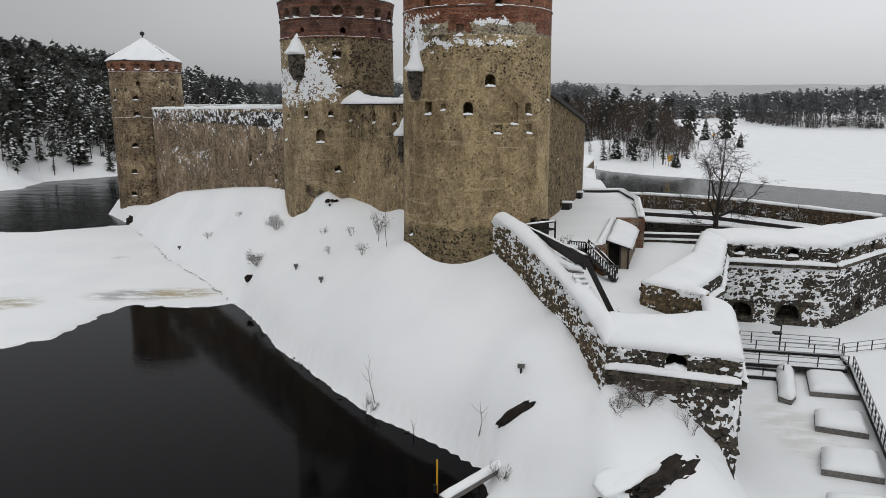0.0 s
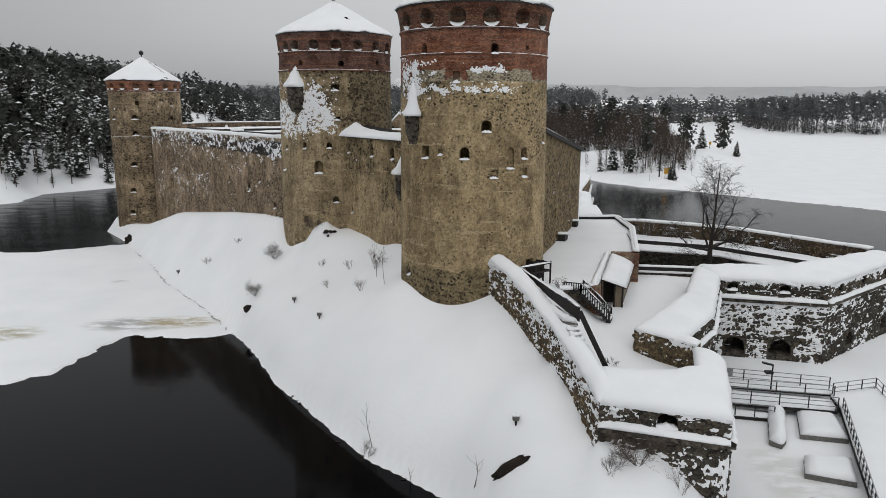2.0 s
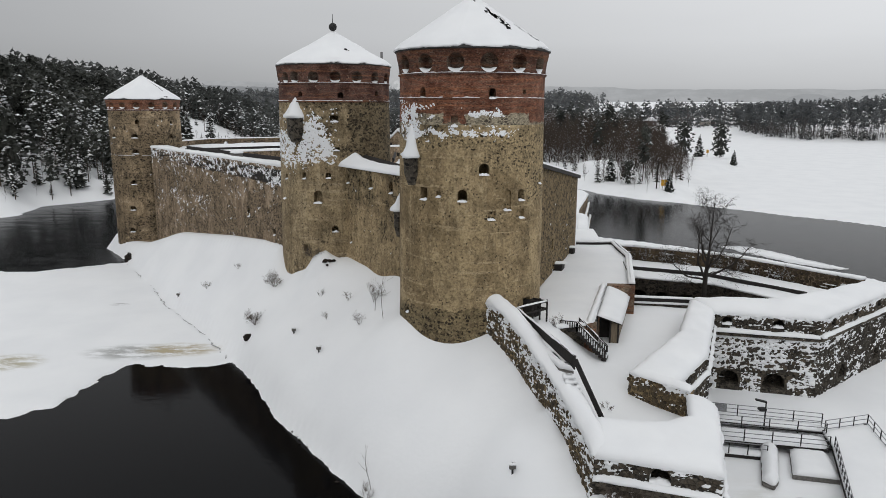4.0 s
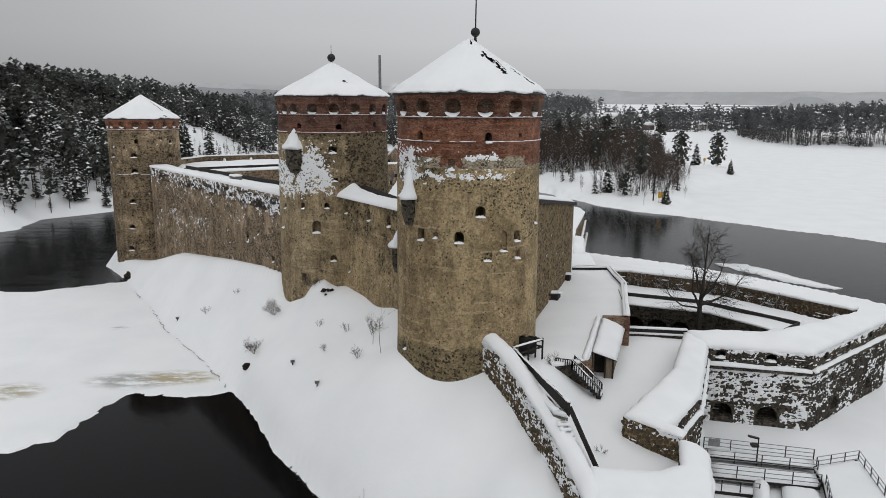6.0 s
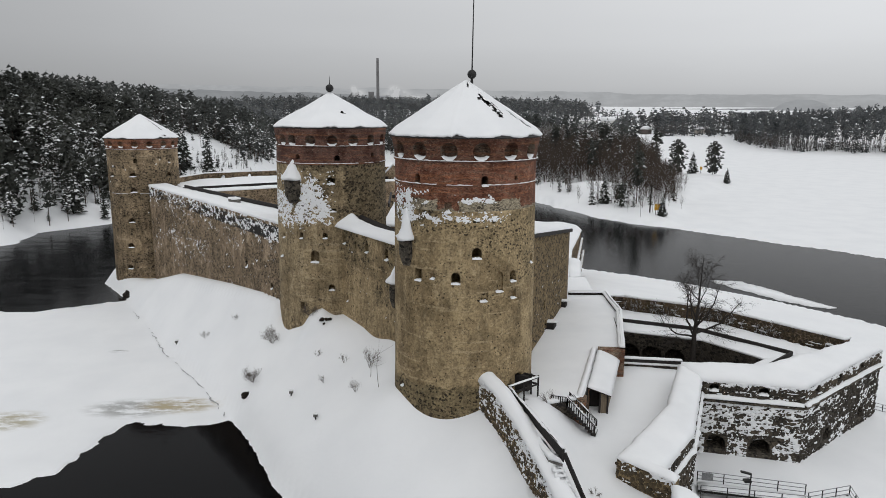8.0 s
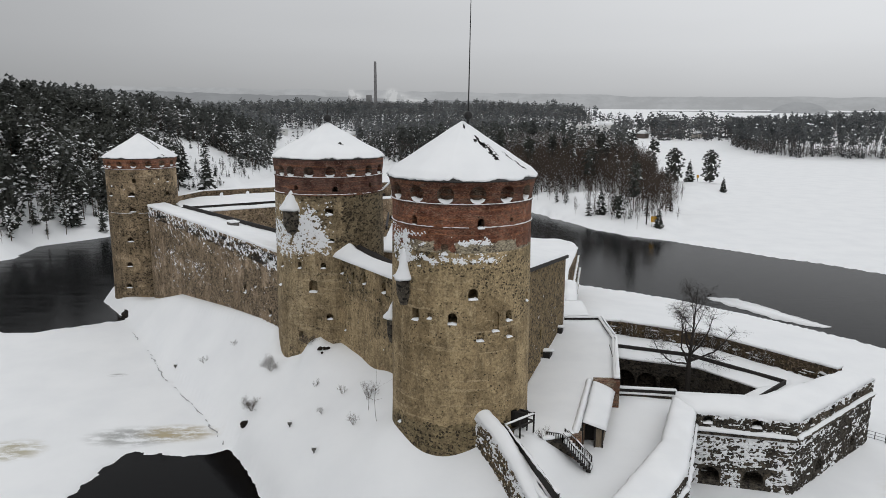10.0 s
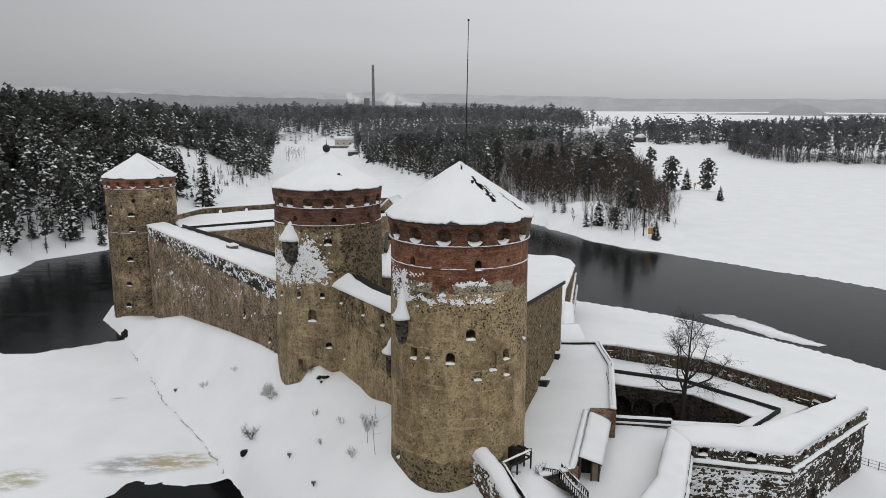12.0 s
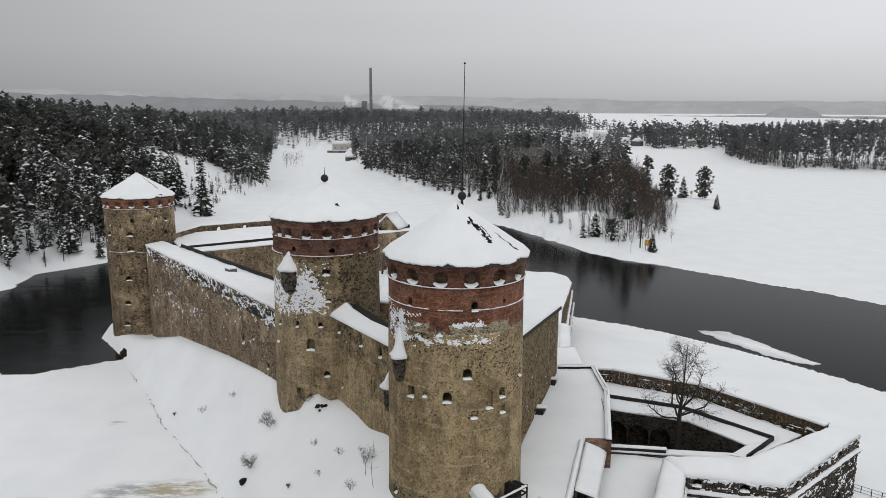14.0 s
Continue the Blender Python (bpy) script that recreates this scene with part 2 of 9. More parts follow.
m_wall_mid = make_masonry("patchy_plaster_rubble", GREYS, (0.27, 0.215, 0.14), 0.36, 0.0, (0.345, 0.268, 0.178), 0.55, 1.0, 0.35, ((14, 20, 0.07),))
m_wall_middle = make_masonry("half_stripped_rubble", GREYS, (0.215, 0.175, 0.125), 0.34, 0.0, (0.335, 0.268, 0.188), 0.58, 1.0, 0.35, ((17.0, 23.0, 0.06), (28.0, 29.0, 0.08)), (AXIS_MIDDLE, -68, 100, 0.35))
m_wall_base = make_masonry("bare_rubble", GREYS, (0.285, 0.212, 0.125), 0.36, 0.0, None, 0.5, 1.0, 0.25)
m_wall_grey = make_masonry("grey_rubble", GREYS, (0.312, 0.237, 0.186), 0.38, 0.07, (0.342, 0.264, 0.207), 0.49, 1.35, 0.5)
m_wall_outer = make_masonry("dark_brown_rubble", GREYS, (0.148, 0.113, 0.088), 0.42, 0.0, None, 0.5, 1.0, 0.45)
m_wall_far = make_masonry("brown_rubble", GREYS, (0.285, 0.22, 0.168), 0.36, 0.0, (0.385, 0.30, 0.222), 0.47, 1.0, 0.4)
m_wall_dark = make_masonry("dark_rubble", DARKS, (0.12, 0.105, 0.085), 0.40, 0.2)
m_wall_black = make_masonry("near_black_rubble", tuple(tuple(v * 0.75 for v in c) for c in DARKS), (0.07, 0.06, 0.05), 0.40, 0.0)
m_core = make_masonry("wall_core_mortar", DARKS, (0.085, 0.076, 0.063), 0.3, 0.12)


def make_brick(name, a, b, mortar, rubble_below=None):
    k = Mat(name, 0.88, 0, 0.2)
    uv = k.node("ShaderNodeTexCoord").outputs["UV"]
    n = k.node("ShaderNodeTexBrick")
    n.inputs["Color1"].default_value, n.inputs["Color2"].default_value, n.inputs["Mortar"].default_value = (*a, 1), (*b, 1), (*mortar, 1)
    n.inputs["Scale"].default_value = 1.0
    n.inputs["Mortar Size"].default_value = 0.012
    n.inputs["Brick Width"].default_value, n.inputs["Row Height"].default_value = 0.29, 0.095
    k.link(uv, n.inputs["Vector"])
    c = k.mix(k.step(k.noise(0.7, 6, None, 0.7), 0.40, 0.66), n.outputs[0], tuple(v * 0.38 for v in a))
    c = k.mix(k.math("MULTIPLY", k.step(k.noise(2.4, 7, None, 0.7), 0.6, 0.72), 0.75), c, (0.33, 0.27, 0.2))
    bands = k.step(k.noise(1.2, 5, k.vec((0.12, 0.12, 3.0)), 0.6), 0.5, 0.66)
    c = k.mix(k.math("MULTIPLY", bands, 0.55), c, (0.30, 0.125, 0.06))
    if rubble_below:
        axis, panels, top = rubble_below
        # Brick above the string course is darker and less red.
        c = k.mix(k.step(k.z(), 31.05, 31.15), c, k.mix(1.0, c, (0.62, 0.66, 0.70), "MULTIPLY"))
        edge = k.voronoi(3.0, "DISTANCE_TO_EDGE", k.vec((1, 1, 1.4)))
        rub = k.mix(k.math("MULTIPLY", k.step(edge, 0.05, 0.16), k.step(k.noise(1.9, 4), 0.42, 0.58)), (0.29, 0.25, 0.18), (0.075, 0.062, 0.048))
        a = k.math("ADD", k.angle(axis), k.math("MULTIPLY", k.math("SUBTRACT", k.noise(1.6, 6), 0.5), 12.0))
        zz = k.math("ADD", k.z(), k.math("MULTIPLY", k.math("SUBTRACT", k.noise(1.4, 6), 0.5), 0.8))
        low = k.step(zz, 27.25, 27.1)
        for lo, hi in panels:
            low = k.math("MAXIMUM", low, k.math("MULTIPLY", k.between(a, lo, hi, 0.6), k.step(zz, top + 0.04, top - 0.04)))
        c = k.mix(low, c, rub)
    c = k.mix(k.math("MULTIPLY", k.step(k.voronoi(2.2), 0.16, 0.10), 0.7), c, (0.025, 0.018, 0.015))
    c = k.mix(1.0, c, k.ramp(k.noise(0.9, 8, None, 0.72), (0.32, 0.6), (0.5, 1.0), (0.66, 1.2)), "MULTIPLY")
    c = k.mix(1.0, c, k.ramp(k.noise(5.5, 4, k.vec((1, 1, 2.2)), 0.62), (0.34, 0.45), (0.48, 0.95), (0.64, 1.5)), "MULTIPLY")
    c = k.mix(k.math("MULTIPLY", k.step(k.noise(4.6, 5, k.vec((1, 1, 1.6)), 0.68), 0.61, 0.68), 0.6), c, (0.36, 0.30, 0.24))
    return k.done(c, k.mix(0.6, n.outputs["Fac"], k.noise(6, 5)), -0.03, 0.5)


m_brick = make_brick("old_red_brick", (0.225, 0.09, 0.055), (0.13, 0.052, 0.036), (0.19, 0.145, 0.105))
m_brick_dark = make_brick("weathered_dark_brick", (0.15, 0.066, 0.048), (0.085, 0.042, 0.034), (0.13, 0.10, 0.08))
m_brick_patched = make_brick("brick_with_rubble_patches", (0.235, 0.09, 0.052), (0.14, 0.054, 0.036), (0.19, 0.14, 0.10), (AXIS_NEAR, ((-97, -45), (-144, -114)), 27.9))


def make_plain(name, a, b, scale=3.0, rough=0.8, metal=0.0, spec=0.3, stretch=(1, 1, 1), bump=0.02, use_random=False):
    k = Mat(name, rough, metal, spec)
    v = k.vec(stretch)
    n = k.noise(scale, 6, v, 0.65)
    c = k.mix(k.step(n, 0.3, 0.7), a, b)
    c = k.mix(0.4, c, k.ramp(k.noise(scale * 6, 4, v), (0.3, 0.55), (0.7, 1.0)), "MULTIPLY")
    if use_random:
        c = k.mix(0.75, c, k.ramp(k.random(), (0.0, 0.3), (0.5, (0.75, 0.66, 0.54)), (0.8, (1.2, 1.05, 0.85)), (1.0, (0.6, 0.6, 0.62))), "MULTIPLY")
    return k.done(c, n, bump, 0.5)


m_stone = make_plain("field_stone", (0.105, 0.094, 0.079), (0.034, 0.031, 0.027), 2.5, 0.88, bump=0.05, use_random=True)
m_stone_brown = make_plain("mossy_field_stone", (0.135, 0.105, 0.066), (0.046, 0.039, 0.029), 2.5, 0.88, bump=0.05, use_random=True)
m_shingle = make_plain("wet_dark_shingle", (0.045, 0.042, 0.04), (0.02, 0.02, 0.02), 4, 0.7)
m_timber_dark = make_plain("tarred_timber", (0.03, 0.026, 0.024), (0.015, 0.013, 0.012), 5, 0.75, stretch=(1, 1, 0.3))
m_timber = make_plain("weathered_board", (0.24, 0.19, 0.13), (0.14, 0.11, 0.08), 5, 0.8, stretch=(2, 2, 0.25))
m_timber_grey = make_plain("grey_board", (0.2, 0.19, 0.175), (0.1, 0.096, 0.09), 6, 0.85)
m_steel = make_plain("galvanised_steel", (0.36, 0.37, 0.38), (0.24, 0.245, 0.25), 8, 0.5, 0.3)
m_iron = make_plain("black_iron", (0.018, 0.018, 0.019), (0.035, 0.034, 0.033), 9, 0.5, 0.4)
m_rock = make_plain("wet_bedrock", (0.036, 0.027, 0.021), (0.011, 0.010, 0.009), 1.6, 0.75, 0.0, 0.15, bump=0.15)
m_bark = make_plain("winter_bark", (0.05, 0.043, 0.038), (0.028, 0.024, 0.022), 9, 0.9)
m_twig = make_plain("bare_twig", (0.125, 0.10, 0.08), (0.07, 0.055, 0.046), 9, 0.9)
m_pine_bark = make_plain("pine_bark", (0.11, 0.075, 0.055), (0.05, 0.042, 0.037), 3, 0.9)
m_yellow = make_plain("yellow_paint", (0.75, 0.40, 0.02), (0.62, 0.33, 0.02), 5, 0.5)
m_concrete = make_plain("smoke_stained_concrete", (0.19, 0.185, 0.185), (0.14, 0.138, 0.14), 0.05, 0.9)
m_house_pale = make_plain("pale_render", (0.5, 0.47, 0.42), (0.42, 0.39, 0.35), 0.4, 0.85)
m_house_white = make_plain("white_board", (0.66, 0.66, 0.64), (0.56, 0.56, 0.55), 0.4, 0.85)
m_house_brown = make_plain("brown_board", (0.135, 0.112, 0.10), (0.095, 0.08, 0.07), 0.4, 0.85)
m_slush_dark = make_plain("wet_ice", (0.26, 0.265, 0.27), (0.45, 0.45, 0.45), 1.5, 0.5)


def make_foliage(name, a, b):
    k = Mat(name, 0.85, 0, 0.15)
    c = k.mix(k.island(), a, b)
    c = k.mix(k.step(k.noise(0.035, 3), 0.35, 0.65), c, tuple(v * 0.7 for v in a))
    c = k.mix(0.7, c, k.ramp(k.noise(0.5, 4), (0.3, 0.55), (0.7, 1.3)), "MULTIPLY")
    return k.done(c)


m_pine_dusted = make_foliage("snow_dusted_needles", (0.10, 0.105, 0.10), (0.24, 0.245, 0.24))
# Distance haze mixed into the colour: paler needles, twigs and bark for far woods.
m_pine_hazed = make_foliage("hazed_needles", (0.095, 0.102, 0.106), (0.165, 0.172, 0.177))
m_pine_half_hazed = make_foliage("half_hazed_needles", (0.052, 0.056, 0.053), (0.105, 0.110, 0.104))
m_birch_half_hazed = make_foliage("half_hazed_twigs", (0.125, 0.105, 0.095), (0.08, 0.068, 0.062))
m_birch_hazed = make_foliage("hazed_twigs", (0.16, 0.15, 0.145), (0.11, 0.10, 0.10))
m_bark_hazed = make_plain("hazed_bark", (0.16, 0.145, 0.135), (0.09, 0.085, 0.082), 3, 0.9)
m_birch_twig = make_foliage("birch_twigs", (0.092, 0.070, 0.056), (0.058, 0.045, 0.038))
m_pine = make_foliage("pine_needles", (0.034, 0.037, 0.032), (0.074, 0.076, 0.066))
m_snow_bough = make_snow("bough_snow", 0.5, 4.0)


def make_water():
    k = Mat("dark_water", 0.09, 0, 0.08)
    k.b.inputs["IOR"].default_value = 1.33
    sep = k.node("ShaderNodeSeparateXYZ")
    k.link(k.co, sep.inputs[0])
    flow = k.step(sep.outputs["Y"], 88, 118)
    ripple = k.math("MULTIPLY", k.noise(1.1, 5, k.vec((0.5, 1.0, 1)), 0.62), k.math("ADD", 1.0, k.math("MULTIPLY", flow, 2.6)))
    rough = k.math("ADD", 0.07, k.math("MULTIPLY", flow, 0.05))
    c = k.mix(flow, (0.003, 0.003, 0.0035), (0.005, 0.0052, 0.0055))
    # Bank reflection dimmed by position to the west: lower specular, patchy roughness.
    west_dim = k.step(sep.outputs["X"], -58, -72)
    k.link(k.math("SUBTRACT", 0.08, k.math("MULTIPLY", west_dim, 0.032)), k.b.inputs["Specular IOR Level"])
    rough = k.math("ADD", rough, k.math("MULTIPLY", west_dim, k.math("MULTIPLY", k.step(k.noise(0.25, 5, k.vec((0.5, 1.6, 1))), 0.35, 0.7), 0.14)))
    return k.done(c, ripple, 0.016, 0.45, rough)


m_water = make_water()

# ---- builders ----
def thing(name, label, category, at=(0, 0, 0), group="", kind=""):
    ob = new(name)
    ob.empty_display_size = 0.3
    ob.location = at
    return tagged(ob, label, category, group, kind)


def finish(name, bm, mats):
    me = bpy.data.meshes.new(name)
    bmesh.ops.recalc_face_normals(bm, faces=bm.faces)
    bm.to_mesh(me)
    bm.free()
    for m in mats if isinstance(mats, (list, tuple)) else [mats]:
        me.materials.append(m)
    if mats in (m_snow, m_snow_ground):
        me.polygons.foreach_set("use_smooth", np.ones(len(me.polygons), dtype=bool))
    return me


def adopt(ob, parent):
    ob.parent = parent
    base = parent
    while base.parent:
        base = base.parent
    if parent is base:
        ob.matrix_parent_inverse = Matrix.Translation(base.location).inverted()
    return ob


def part(name, bm, material, parent, label="", kind=""):
    """One mesh object in world coordinates, under a thing or under a part."""
    ob = adopt(new(name, finish(name, bm, material)), parent)
    return tagged(ob, label, kind=kind)


def piece(name, mesh, parent, m):
    """A part that shares its mesh with others."""
    ob = adopt(new(name, mesh), parent)
    ob.matrix_basis = m
    return ob


def solo(name, bm, material, label, category="", group="", kind=""):
    return tagged(new(name, finish(name, bm, material)), label, category, group, kind)


def box(bm, c, s, turn=0.0, tilt=0.0, mat=0):
    m = Matrix.LocRotScale(c, Euler((tilt, 0, turn)), s)
    r = bmesh.ops.create_cube(bm, size=1, matrix=m)
    if mat:
        for v in r["verts"]:
            for f in v.link_faces:
                f.material_index = mat


def beam(bm, a, b, w, h):
    """A bar from a to b, w wide and h high."""
    a, b = Vector(a), Vector(b)
    d = b - a
    q = d.to_track_quat("Y", "Z").to_matrix().to_4x4()
    bmesh.ops.create_cube(bm, size=1, matrix=Matrix.Translation((a + b) / 2) @ q @ Matrix.Diagonal((w, d.length, h, 1)))


def tube(bm, a, b, r0, r1, n=6):
    a, b = Vector(a), Vector(b)
    d = b - a
    q = d.to_track_quat("Z", "Y").to_matrix()
    rings = []
    for p, r in ((a, r0), (b, r1)):
        rings.append([bm.verts.new(p + q @ Vector((r * math.cos(6.28318 * i / n), r * math.sin(6.28318 * i / n), 0))) for i in range(n)])
    for i in range(n):
        bm.faces.new((rings[0][i], rings[0][(i + 1) % n], rings[1][(i + 1) % n], rings[1][i]))
    bm.faces.new(rings[0][::-1])
    bm.faces.new(rings[1])


def prism(bm, poly, z0, z1):
    """A closed block over a plan polygon; z0 and z1 may be numbers or lists."""
    n = len(poly)
    lo = z0 if isinstance(z0, (list, tuple)) else [z0] * n
    hi = z1 if isinstance(z1, (list, tuple)) else [z1] * n
    a = [bm.verts.new((p[0], p[1], z)) for p, z in zip(poly, lo)]
    b = [bm.verts.new((p[0], p[1], z)) for p, z in zip(poly, hi)]
    bm.faces.new(a[::-1])
    bm.faces.new(b)
    for i in range(n):
        bm.faces.new((a[i], a[(i + 1) % n], b[(i + 1) % n], b[i]))


def area(poly):
    return sum(poly[i - 1][0] * poly[i][1] - poly[i][0] * poly[i - 1][1] for i in range(len(poly))) / 2


def dense(poly, zs, step):
    """The polygon with points every step metres, counter-clockwise, with heights."""
    if area(poly) < 0:
        poly, zs = poly[::-1], zs[::-1]
    out = []
    for i in range(len(poly)):
        a, b = poly[i], poly[(i + 1) % len(poly)]
        n = max(1, int(math.hypot(b[0] - a[0], b[1] - a[1]) / step))
        for j in range(n):
            f = j / n
            out.append((a[0] + (b[0] - a[0]) * f, a[1] + (b[1] - a[1]) * f, zs[i] + (zs[(i + 1) % len(zs)] - zs[i]) * f))
    return out


def wob(x, y, z=0.0, s=1.0):
    return noise.noise(Vector((x * s, y * s, z * s)))


def snow_cap(bm, poly, z, thick=0.4, step=0.7, over=0.08, rough=0.12, fall=None):
    """A soft slab of snow over a plan polygon: rounded rim, uneven edge and top."""
    zs = list(z) if isinstance(z, (list, tuple)) else [z] * len(poly)
    pts = dense(list(poly), zs, step)
    n = len(pts)
    nor = []
    for i in range(n):
        a, b = pts[i - 1], pts[(i + 1) % n]
        dx, dy = b[0] - a[0], b[1] - a[1]
        ln = math.hypot(dx, dy) or 1
        nor.append((dy / ln, -dx / ln))
    rings = []
    for off, h in ((over * 0.5, 0.0), (over, 0.35), (over * 0.2, 0.75), (-0.35 * thick - 0.05, 0.97), (-1.1 * thick - 0.1, 1.0)):
        ring = []
        for (x, y, zz), (nx, ny) in zip(pts, nor):
            o = off + rough * wob(x, y, h, 0.9) * (0.3 + h)
            t = thick * (1 + 0.35 * wob(x, y, 5, 0.35))
            ring.append(bm.verts.new((x + nx * o, y + ny * o, zz + t * h)))
        rings.append(ring)
    for a, b in zip(rings, rings[1:]):
        for i in range(n):
            bm.faces.new((a[i], a[(i + 1) % n], b[(i + 1) % n], b[i]))
    bm.faces.new(rings[-1])
    bm.faces.new(rings[0][::-1])


def lathe(bm, c, profile, seg=96, wobble=0.0, close=True):
    """A turned body round c from (radius, height) rows, with a UV in metres."""
    uv = bm.loops.layers.uv.verify()
    rings = []
    for r, z in profile:
        rings.append([bm.verts.new((c[0] + (r + wobble * wob(math.cos(6.28318 * i / seg) * 3, math.sin(6.28318 * i / seg) * 3, z, 0.6)) * math.cos(6.28318 * i / seg),
                                    c[1] + (r + wobble * wob(math.cos(6.28318 * i / seg) * 3, math.sin(6.28318 * i / seg) * 3, z, 0.6)) * math.sin(6.28318 * i / seg), z)) for i in range(seg)])
    for k in range(len(rings) - 1):
        r = profile[k][0]
        for i in range(seg):
            f = bm.faces.new((rings[k][i], rings[k][(i + 1) % seg], rings[k + 1][(i + 1) % seg], rings[k + 1][i]))
            for lp, (u, w) in zip(f.loops, ((i, k), (i + 1, k), (i + 1, k + 1), (i, k + 1))):
                lp[uv].uv = (6.28318 * u / seg * 6.4, profile[w][1])
    if close:
        bm.faces.new(rings[0][::-1])
        bm.faces.new(rings[-1])


def arch_cut(bm, m, w, h, depth, arch=True, shrink=1.0):
    """An opening's cutter: local x across, z up from the sill, y inwards."""
    pts = [(-w / 2, 0), (w / 2, 0)]
    if arch:
        spring = max(h - w / 2, h * 0.35)
        for i in range(9):
            a = math.pi * i / 8
            pts.append((w / 2 * math.cos(a), spring + (h - spring) * math.sin(a)))
    else:
        pts += [(w / 2, h), (-w / 2, h)]
    mid = h / 2
    a = [bm.verts.new(m @ Vector((x, -0.6, z))) for x, z in pts]
    b = [bm.verts.new(m @ Vector((x * shrink, depth, mid + (z - mid) * shrink))) for x, z in pts]
    bm.faces.new(a)
    bm.faces.new(b[::-1])
    n = len(pts)
    for i in range(n):
        bm.faces.new((a[i], b[i], b[(i + 1) % n], a[(i + 1) % n]))


def cut(ob, cutter):
    """Cuts the openings out of ob's mesh for good."""
    if not cutter.verts:
        cutter.free()
        return ob
    tool = new("tool", finish("tool", cutter, []))
    mod = ob.modifiers.new("openings", "BOOLEAN")
    mod.operation, mod.solver, mod.object = "DIFFERENCE", "EXACT", tool
    bpy.context.view_layer.update()
    made = bpy.data.meshes.new_from_object(ob.evaluated_get(bpy.context.evaluated_depsgraph_get()))
    ob.modifiers.clear()
    old, ob.data = ob.data, made
    bpy.data.meshes.remove(old)
    mesh = tool.data
    bpy.data.objects.remove(tool)
    bpy.data.meshes.remove(mesh)
    return ob


def on_round(c, r, deg, z):
    """The frame of a place on a round wall: x along, y inwards, z up."""
    a = radians(deg)
    x, y = c[0] + r * math.cos(a), c[1] + r * math.sin(a)
    return Matrix.Translation((x, y, z)) @ Matrix.Rotation(a + math.pi / 2, 4, "Z")


def on_wall(a, b, x, y, z):
    """The frame of a place on a straight wall from a to b, seen with a at its left."""
    return Matrix.Translation((x, y, z)) @ Matrix.Rotation(math.atan2(b[1] - a[1], b[0] - a[0]), 4, "Z")


def sill(bm, m, w, h=0.16):
    """A ragged little heap of snow on a sill."""
    n = 9
    p = m.translation
    rag = lambda i, j: wob(p.x * 3 + i * 0.9, p.z * 3 + j * 1.7, p.y, 1.0)
    rows = []
    for j, (y, hh) in enumerate(((-0.15, -0.03), (-0.13, 0.3 * h), (-0.03, h), (0.15, h * 1.15), (0.38, h * 0.7))):
        rows.append([bm.verts.new(m @ Vector((w * (i / n - 0.5) * (1.0 + 0.10 * rag(j, i)), y + (0.08 * rag(i, 0) if j < 3 else 0), hh * (0.35 + 0.7 * math.sin(math.pi * (i + 0.4) / (n + 0.8))) * (1 + 0.9 * rag(i, j))))) for i in range(n + 1)])
    back = [bm.verts.new(m @ Vector((w * (i / n - 0.5), 0.38, -0.03))) for i in range(n + 1)]
    for a, b in zip(rows, rows[1:]):
        for i in range(n):
            bm.faces.new((a[i], a[i + 1], b[i + 1], b[i]))
    for i in range(n):
        bm.faces.new((back[i], rows[-1][i], rows[-1][i + 1], back[i + 1]))


def blob(bm, c, s, rnd, n=6):
    """A small irregular clump, flat at its back."""
    top = bm.verts.new((c[0], c[1], c[2] + s[2]))
    ring = []
    for i in range(n):
        a = 6.28318 * i / n
        k = rnd.uniform(0.7, 1.2)
        ring.append(bm.verts.new((c[0] + s[0] * k * math.cos(a), c[1] + s[1] * k * math.sin(a), c[2] + rnd.uniform(-0.15, 0.25) * s[2])))
    bot = bm.verts.new((c[0], c[1], c[2] - 0.5 * s[2]))
    for i in range(n):
        bm.faces.new((ring[i], ring[(i + 1) % n], top))
        bm.faces.new((ring[(i + 1) % n], ring[i], bot))


def mesh_from_arrays(name, verts, tris, slots, mats):
    me = bpy.data.meshes.new(name)
    me.vertices.add(len(verts))
    me.vertices.foreach_set("co", np.asarray(verts, dtype=np.float32).ravel())
    me.loops.add(len(tris) * 3)
    me.loops.foreach_set("vertex_index", np.asarray(tris, dtype=np.int32).ravel())
    me.polygons.add(len(tris))
    me.polygons.foreach_set("loop_start", np.arange(0, len(tris) * 3, 3, dtype=np.int32))
    for m in mats:
        me.materials.append(m)
    me.polygons.foreach_set("material_index", np.asarray(slots, dtype=np.int32))
    me.update(calc_edges=True)
    return me


def stations(line, n):
    """n + 1 points evenly along a polyline of tuples of any size."""
    seg = [math.dist(a[:2], b[:2]) for a, b in zip(line, line[1:])]
    total, out = sum(seg), []
    for i in range(n + 1):
        d = total * i / n
        k = 0
        while k < len(seg) - 1 and d > seg[k]:
            d -= seg[k]
            k += 1
        f = min(1, d / seg[k]) if seg[k] else 0
        out.append(tuple(a + (b - a) * f for a, b in zip(line[k], line[k + 1])))
    return out


